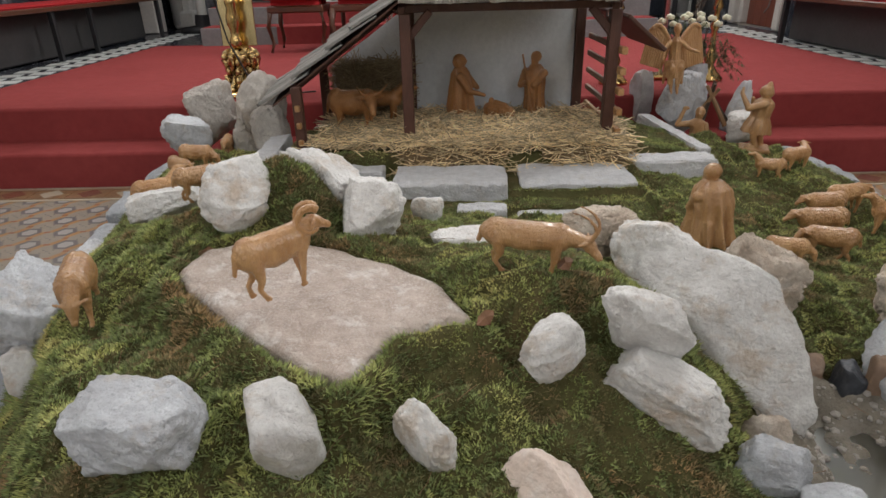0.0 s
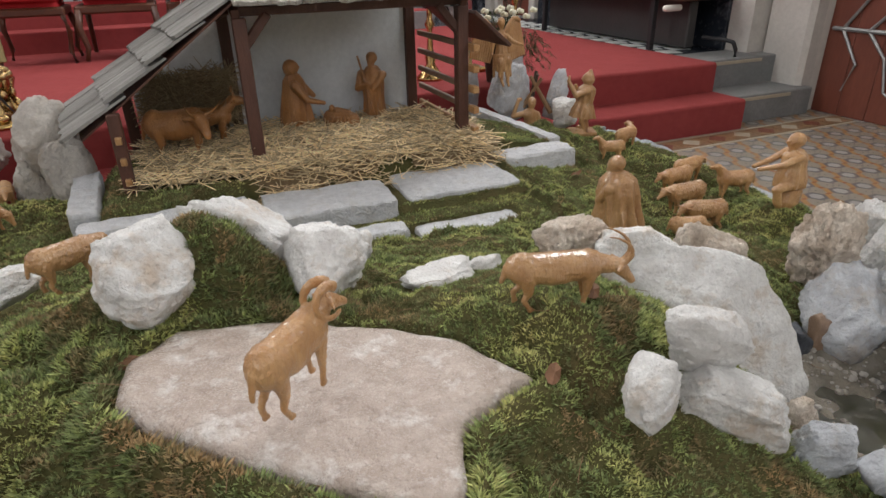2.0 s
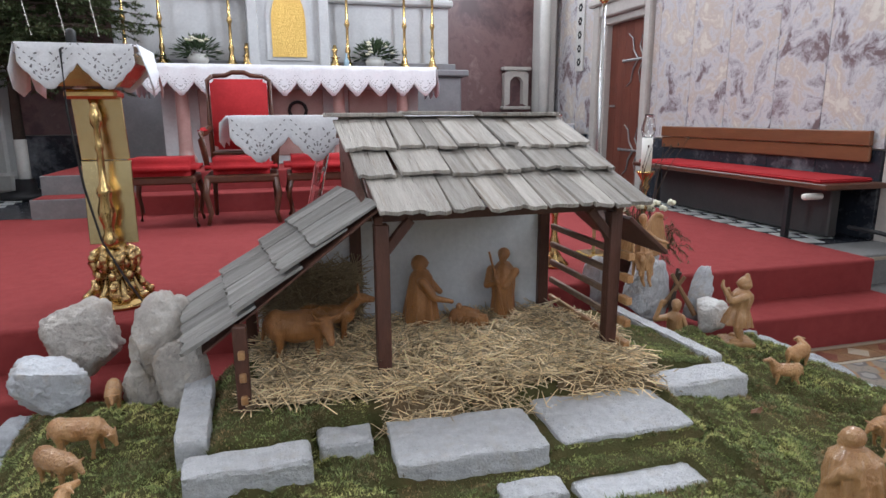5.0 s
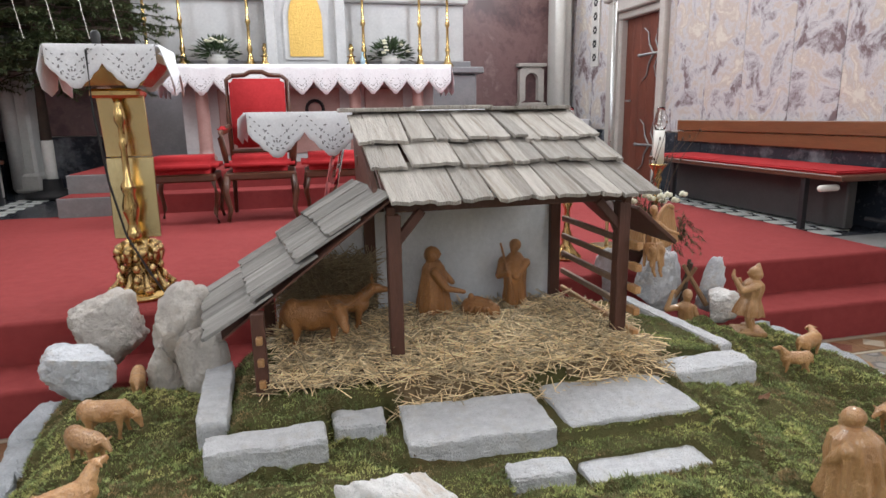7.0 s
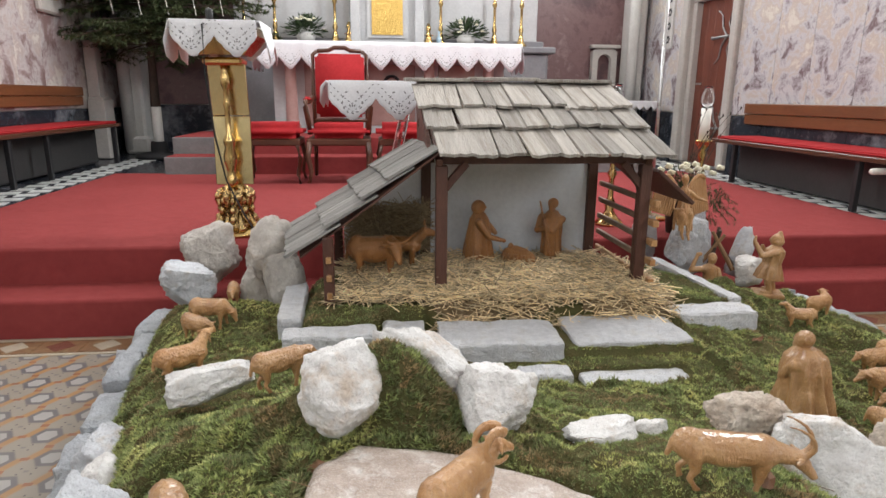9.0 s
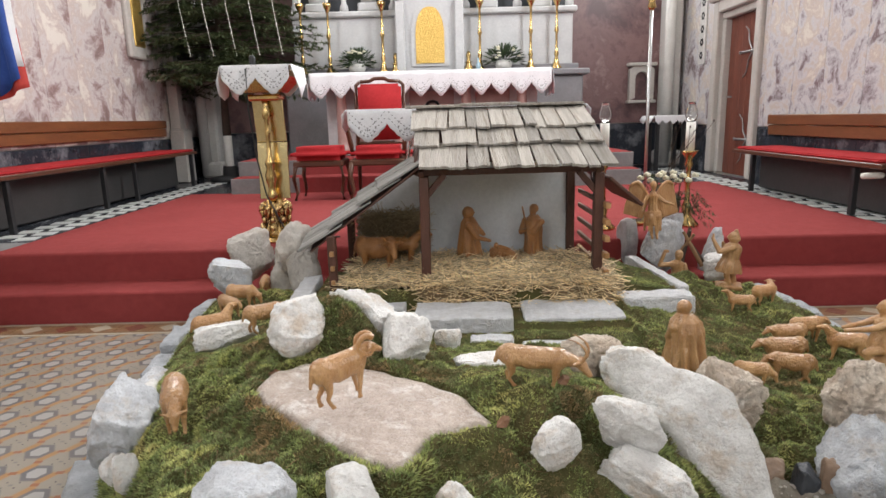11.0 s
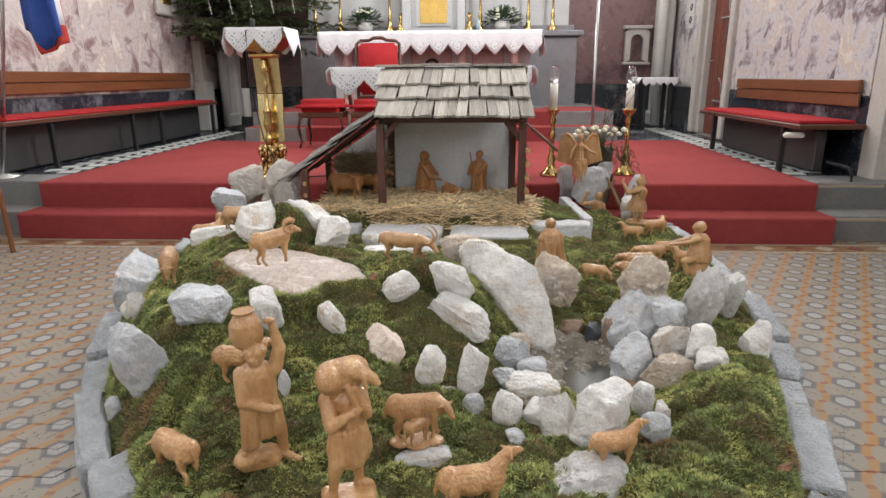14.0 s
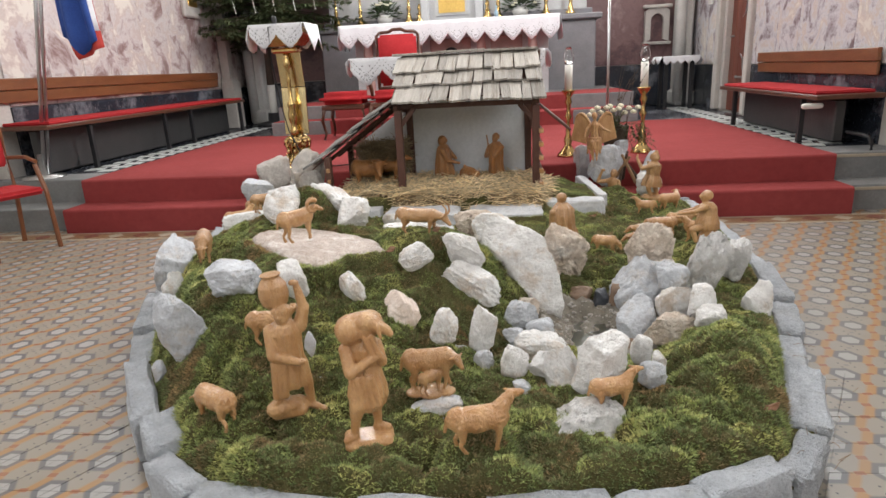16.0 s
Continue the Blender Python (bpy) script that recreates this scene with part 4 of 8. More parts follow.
bouquet(1.34, RY + 0.03, 1.66, 0.27, 4, "white flowers and greenery in a white bowl")


def candlestick(x, y, z, h, candle=0.5, lab="tall gilded candlestick with white candle"):
    ob = thing("candlestick", lab, "candlestick", "altar candlesticks")
    k = h
    part("stem", lathe(bmesh.new(), [(0.075, 0), (0.075, 0.02), (0.045, 0.06), (0.03, 0.12), (0.022, 0.16), (0.034, 0.2), (0.018, 0.26), (0.017, 0.5 * k), (0.033, 0.54 * k), (0.017, 0.6 * k), (0.016, 0.86 * k), (0.03, 0.9 * k), (0.055, 0.96 * k), (0.06, k)], 14, pose(x, y, z)), M_BRASS, ob, smooth=True)
    part("candle", lathe(bmesh.new(), [(0.02, k), (0.02, k + candle)], 12, pose(x, y, z)), M_WAX, ob, "white candle")
    return ob


for x in (-1.40, -1.03, -0.30, 1.02, 1.71, 2.06):
    candlestick(x, RY + 0.06, 1.66, 0.93)
for x in (-0.13, 0.86):
    candlestick(x, RY + 0.0, 1.66, 0.12, 0.09, "short brass candlestick with white candle")
bt = thing("bottle", "pale blue plastic bottle on the altar ledge", "bottle")
part("body", lathe(bmesh.new(), [(0.03, 0), (0.032, 0.08), (0.012, 0.12), (0.012, 0.17)], 12, pose(0.99, RY - 0.02, 1.66)), mat("pale_blue_plastic", (0.45, 0.62, 0.75), rough=0.3), bt, smooth=True)

for ob in set(bpy.data.objects) - earlier:
    if ob.parent is None:
        ob.location.z += 0.095          # the altar stands on the upper step

# ---- the crib landscape: outline, ground, kerb ----
OUTLINE = [(0.36, 0.745), (0.77, 0.70), (1.2, 0.72), (1.58, 0.80), (1.83, 0.95), (1.95, 1.20), (2.03, 1.45), (2.135, 1.77), (2.245, 2.17), (2.30, 2.55), (2.355, 3.1),
           (2.37, 3.5), (2.33, 3.93), (1.74, 3.93), (1.72, 4.22), (-0.20, 4.22), (-0.22, 3.93), (-0.89, 3.93), (-0.87, 3.6), (-0.81, 3.2), (-0.735, 2.75), (-0.66, 2.35), (-0.56, 1.99), (-0.40, 1.65), (-0.165, 1.265), (0.11, 0.91)]
MOUNDS = [(0.28, 1.85, 0.5, 0.4, 0.229), (0.85, 2.0, 0.26, 0.26, 0.128), (0.06, 2.28, 0.32, 0.2, 0.105), (0.18, 2.27, 0.09, 0.09, 0.065), (0.12, 1.54, 0.2, 0.13, 0.059), (1.8, 1.34, 0.15, 0.19, 0.14), (1.42, 1.76, 0.19, 0.15, -0.106), (1.3, 1.52, 0.26, 0.2, -0.053), (1.82, 2.58, 0.26, 0.24, -0.049), (0.35, 1.12, 0.3, 0.2, 0.029), (1.3, 1.03, 0.3, 0.12, 0.025), (1.98, 3.05, 0.26, 0.45, -0.079), (1.75, 2.62, 0.22, 0.18, -0.016), (0.75, 1.02, 0.5, 0.12, -0.049), (0.78, 1.9, 0.17, 0.13, 0.047), (-0.08, 2.33, 0.17, 0.16, 0.042), (-0.2, 1.98, 0.16, 0.16, 0.027), (0.45, 1.18, 0.22, 0.14, -0.011), (1.65, 1.98, 0.14, 0.13, 0.031), (-0.45, 2.87, 0.2, 0.2, 0.021), (1.0, 1.75, 0.15, 0.12, 0.008), (2.0, 2.46, 0.08, 0.10, 0.06), (2.05, 3.70, 0.10, 0.15, -0.05), (1.80, 3.82, 0.085, 0.10, 0.125), (-0.06, 2.35, 0.08, 0.06, -0.02), (1.0, 0.92, 0.10, 0.08, 0.025), (0.18, 2.31, 0.12, 0.08, 0.075)]


def smooth01(v):
    v = np.clip(v, 0, 1)
    return v * v * (3 - 2 * v)


SLAB = [(0.025, 1.96), (0.035, 2.075), (0.115, 2.14), (0.31, 2.105), (0.475, 2.00), (0.565, 1.92), (0.617, 1.79), (0.544, 1.765), (0.464, 1.726), (0.435, 1.642), (0.405, 1.61), (0.335, 1.655), (0.255, 1.715), (0.18, 1.785), (0.10, 1.86)]


def edge_distance(x, y, line=OUTLINE):
    """Distance to a closed line, positive inside it."""
    best = np.full(np.shape(x), 1e9)
    inside = np.zeros(np.shape(x), bool)
    for (ax, ay), (bx, by) in zip(line, line[1:] + line[:1]):
        dx, dy = bx - ax, by - ay
        t = np.clip(((x - ax) * dx + (y - ay) * dy) / (dx * dx + dy * dy), 0, 1)
        best = np.minimum(best, np.hypot(x - ax - t * dx, y - ay - t * dy))
        cross = ((ay > y) != (by > y)) & (x < dx * (y - ay) / (dy if dy else 1e-9) + ax)
        inside ^= cross
    return np.where(inside, best, -best)


def vnoise(x, y, scale, seed):
    """Smooth value noise in 0..1."""
    x, y = np.asarray(x, float) * scale, np.asarray(y, float) * scale
    xi, yi = np.floor(x), np.floor(y)
    u, v = smooth01(x - xi), smooth01(y - yi)

    def rnd_at(a, b):
        q = np.sin(a * 127.1 + b * 311.7 + seed * 74.7) * 43758.5453
        return q - np.floor(q)

    top = rnd_at(xi, yi) * (1 - u) + rnd_at(xi + 1, yi) * u
    low = rnd_at(xi, yi + 1) * (1 - u) + rnd_at(xi + 1, yi + 1) * u
    return top * (1 - v) + low * v


def cushions(x, y, cell, seed):
    """Round cushions side by side, 0 in the gaps to 1 on top."""
    x, y = np.asarray(x, float) / cell, np.asarray(y, float) / cell
    xi, yi = np.floor(x), np.floor(y)
    best = np.full(np.shape(x), 9.0)
    for ax in (-1, 0, 1):
        for ay in (-1, 0, 1):
            q = np.sin((xi + ax) * 127.1 + (yi + ay) * 311.7 + seed * 74.7) * 43758.5453
            w = np.sin((xi + ax) * 269.5 + (yi + ay) * 183.3 + seed * 31.1) * 28001.8384
            q, w = q - np.floor(q), w - np.floor(w)
            size = 0.75 + 0.5 * (q * 7 - np.floor(q * 7))
            best = np.minimum(best, np.hypot(xi + ax + q - x, yi + ay + w - y) / size)
    return np.sqrt(np.clip(1 - (best / 0.95) ** 2, 0, 1))


def lumps(x, y):
    """Cushions of moss."""
    x, y = np.asarray(x, float), np.asarray(y, float)
    wx, wy = x + 0.02 * (vnoise(x, y, 18, 4) - 0.5), y + 0.02 * (vnoise(x, y, 18, 9) - 0.5)
    big = cushions(wx, wy, 0.11, 1)
    small = cushions(wx, wy, 0.048, 2)
    amount = 0.5 + vnoise(x, y, 4, 6)
    return (0.070 * (big - 0.7) + 0.040 * (small - 0.7)) * amount + 0.012 * (vnoise(x, y, 60, 3) - 0.5)


def ground(x, y):
    """Height of the mossy ground."""
    x, y = np.asarray(x, float), np.asarray(y, float)
    z = 0.172 + 0.078 * smooth01((y - 1.95) / 0.6)
    for mx, my, sx, sy, a in MOUNDS:
        z = z + a * np.exp(-0.5 * (((x - mx) / sx) ** 2 + ((y - my) / sy) ** 2))
    front = np.where((x > 0.33) & (x < 1.29), 3.23, np.where((x > 0.16) & (x < 0.5), 3.20, 3.10))
    terrace = smooth01((y - front) / 0.06) * smooth01((x + 0.16) / 0.08) * np.where(y > 3.34, smooth01((1.66 - x) / 0.06), smooth01((1.36 - x) / 0.12))
    z = z + (0.335 - 0.033 * smooth01((x - 1.3) / 0.3) - z) * terrace
    steps = (x > 0.34) & (x < 1.29) & (y > 2.72) & (y < 3.24)
    z = np.where(steps, np.where(y < 2.79, 0.224, np.where((y < 2.89) & (x > 0.60) & (x < 1.19), 0.205, np.where(y < 2.975, 0.240, 0.268))), z)
    ds = edge_distance(x, y, SLAB)
    slab_in = smooth01((ds + 0.022) / 0.026)
    around = smooth01((ds + 0.075) / 0.05) * (1 - slab_in)
    top = 0.466 + 0.03 * (0.35 - x)
    z = z + around * (top - 0.012 - z) * 0.85
    z = z + slab_in * (top - 0.035 - z)
    e = edge_distance(x, y)
    rim_in = smooth01((e - 0.085) / 0.05)
    return 0.122 + 0.04 * rim_in + (z - 0.162) * smooth01((e - 0.085) / 0.20) + lumps(x, y) * (1 - 0.7 * terrace) * np.where(steps, 0.25, 1) * (1 - 0.9 * slab_in) * (1 - 0.5 * around) * rim_in


def gz(x, y):
    return float(ground(x, y))


gx, gy = np.meshgrid(np.arange(-0.93, 2.42, 0.0105), np.arange(0.68, 4.22, 0.0105))
ge = edge_distance(gx, gy)
gh = ground(gx, gy)
keep = ge > 0.03
index = -np.ones(gx.shape, int)
index[keep] = np.arange(keep.sum())
quad = keep[:-1, :-1] & keep[1:, :-1] & keep[:-1, 1:] & keep[1:, 1:]
rr_, cc_ = np.nonzero(quad)
faces = np.stack([index[rr_, cc_], index[rr_, cc_ + 1], index[rr_ + 1, cc_ + 1], index[rr_ + 1, cc_]], 1).tolist()
verts = np.stack([gx[keep], gy[keep], gh[keep]], 1).tolist()
bed = np_mesh("moss_ground", verts, faces, M_SOIL, smooth=True)
tagged(bed, "uneven mossy ground of the crib landscape", "moss", kind="structure")

# plinth under the moss
plinth = bmesh.new()
ring = [plinth.verts.new((x * 0.985 + 0.011, y * 0.985 + 0.03, 0.0)) for x, y in OUTLINE]
top_ = plinth.faces.new(ring)
r = bmesh.ops.extrude_face_region(plinth, geom=[top_])
bmesh.ops.translate(plinth, vec=(0, 0, 0.1), verts=[v for v in r["geom"] if isinstance(v, bmesh.types.BMVert)])
bmesh.ops.recalc_face_normals(plinth, faces=plinth.faces)
tagged(part("plinth", plinth, M_SOIL), "earth bed inside the kerb stones", "ground", kind="structure")


def rough_block(bm, sx, sy, sz, seed, amount=0.006, cuts=5, bevel=0.008):
    """A hewn block, centred, standing on z = 0, with chipped faces."""
    rnd = random.Random(seed)
    r_ = bmesh.ops.create_cube(bm, size=1.0)
    bmesh.ops.subdivide_edges(bm, edges=bm.edges[:], cuts=cuts, use_grid_fill=True)
    for v in bm.verts:
        p = v.co.copy()
        v.co = Vector((p.x * sx, p.y * sy, (p.z + 0.5) * sz))
        at_edge = sum(abs(abs(c) - 0.5) < 1e-4 for c in p)
        if at_edge >= 2:
            v.co -= Vector((p.x * bevel * 2, p.y * bevel * 2, (p.z if p.z > 0 else 0) * bevel * 2)) * rnd.uniform(0.5, 1.3)
        q = v.co * 14 + Vector((seed * 1.7, seed * 0.9, 0))
        v.co += Vector((noise.noise(q), noise.noise(q + Vector((9, 0, 0))), noise.noise(q + Vector((0, 9, 0))))) * amount
        v.co += Vector((noise.noise(q * 3.7), noise.noise(q * 3.7 + Vector((9, 0, 0))), noise.noise(q * 3.7 + Vector((0, 9, 0))))) * amount * 0.45
    return bm


# kerb stones along the outline
kerb = thing("kerb", "ring of hewn grey-green kerb stones on the tiled floor", "kerb", kind="structure")
rnd = random.Random(8)
path = [Vector((*p, 0)) for p in OUTLINE]
path = path[17:] + path[:13]
lens = [(b - a).length for a, b in zip(path, path[1:])]
total, s, k = sum(lens), 0.0, 0


def along(d):
    for a, b, l in zip(path, path[1:], lens):
        if d <= l:
            return a + (b - a) * (d / l)
        d -= l
    return path[-1]


while s < total - 0.05:
    w = rnd.choice((0.22, 0.30, 0.38, 0.46, 0.26))
    p0, p1 = along(s), along(min(s + w, total))
    mid, d = (p0 + p1) / 2, (p1 - p0)
    ang = math.degrees(math.atan2(d.y, d.x))
    n_in = Vector((-d.y, d.x, 0)).normalized()
    h = rnd.uniform(0.128, 0.175)
    th = rnd.uniform(0.08, 0.115)
    st = part("kerb_stone", rough_block(bmesh.new(), max(d.length - 0.009, 0.05), th, h, 40 + k, 0.009, 7, 0.007), M_KERB, kerb, smooth=False)
    c = mid + n_in * (th / 2 + rnd.uniform(-0.014, 0.016))
    st.matrix_basis = pose(c.x, c.y, 0, rnd.uniform(-1.5, 1.5), 0, ang + rnd.uniform(-3, 3))
    s += w
    k += 1


# ---- rocks ----
def rock(x, y, z, sx, sy, sz, material, label, rz=0.0, ry=0.0, rx=0.0, seed=0, cuts=10, rough=0.10, pits=0.0, sub=4, group="crib rocks", name="rock", square=2.6):
    """A broken stone: a rounded block cut by planes, worn and grained."""
    rnd = random.Random(seed * 7 + 1)
    bm = bmesh.new()
    bmesh.ops.create_icosphere(bm, subdivisions=sub, radius=1.0)
    off = Vector((seed * 3.1, seed * 1.3, seed * 0.7))
    lay = Vector((rnd.gauss(0, 0.5), rnd.gauss(0, 0.5), 1)).normalized()
    pts = []
    for v in bm.verts:
        c = v.co
        p = c / (abs(c.x) ** square + abs(c.y) ** square + abs(c.z) ** square) ** (1 / square)
        pts.append(p + Vector((noise.noise(p * 1.1 + off), noise.noise(p * 1.1 + off * 2), noise.noise(p * 1.1 - off))) * 0.15)
    pts = np.array([tuple(p) for p in pts])
    # a few broad breaks, then small chips off the corners that they leave
    for k in range(cuts + 5):
        n = np.array((rnd.gauss(0, 1), rnd.gauss(0, 1), rnd.gauss(0, 0.8)))
        n /= np.linalg.norm(n)
        reach = pts @ n
        over = reach - reach.max() * (rnd.uniform(0.54, 0.80) if k < cuts else rnd.uniform(0.88, 0.97))
        pts -= np.outer(np.clip(over, 0, None) * 0.97, n)
    for v, p in zip(bm.verts, pts):
        p = Vector(p)
        q = p * 1.8 + off
        ridge = sum(w * (0.5 - abs(noise.noise(q * fr + off * fr))) for fr, w in ((1.3, 0.9), (2.9, 0.55), (6.1, 0.32), (12.5, 0.16)))
        seam = max(0.0, 1 - abs(noise.noise(q * 1.7 + lay * 3)) * 9) * 0.5 + max(0.0, 1 - abs(noise.noise(q * 3.4 - lay * 5)) * 9) * 0.3
        step_ = math.floor(p.dot(lay) * 5 + noise.noise(q * 1.2) * 1.6)
        f = 1 + rough * (0.42 * ridge - 0.36 * seam + 0.13 * ((step_ * 7) % 3 - 1) - 0.1)
        if pits:
            f -= pits * max(0.0, noise.noise(q * 4.5) - 0.1) + pits * 0.7 * max(0.0, noise.noise(q * 9) - 0.1)
        v.co = p * f
    lo = [min(v.co[i] for v in bm.verts) for i in range(3)]
    hi = [max(v.co[i] for v in bm.verts) for i in range(3)]
    for v in bm.verts:
        v.co = Vector([((v.co[i] - lo[i]) / (hi[i] - lo[i]) - 0.5) * (sx, sy, sz)[i] for i in range(3)])
    ob = part(name, bm, material, smooth=True)
    ob.matrix_basis = pose(x, y, z, rx, ry, rz)
    return tagged(ob, label, "rock", group)


W_, G_, T_, B_, D_, P_, O_, Q_ = ("white limestone rock in moss", M_LIME), ("grey angular rock in moss", M_GREY), ("tan porous tufa rock in moss", M_TUFA), ("brown wet rock by the stream", M_BROWN), ("dark wet stone by the stream", M_DARK), ("pinkish limestone rock in moss", M_PINK), ("white porous limestone rock in moss", M_PORE), ("weathered tan-grey rock with pits", M_TAN)
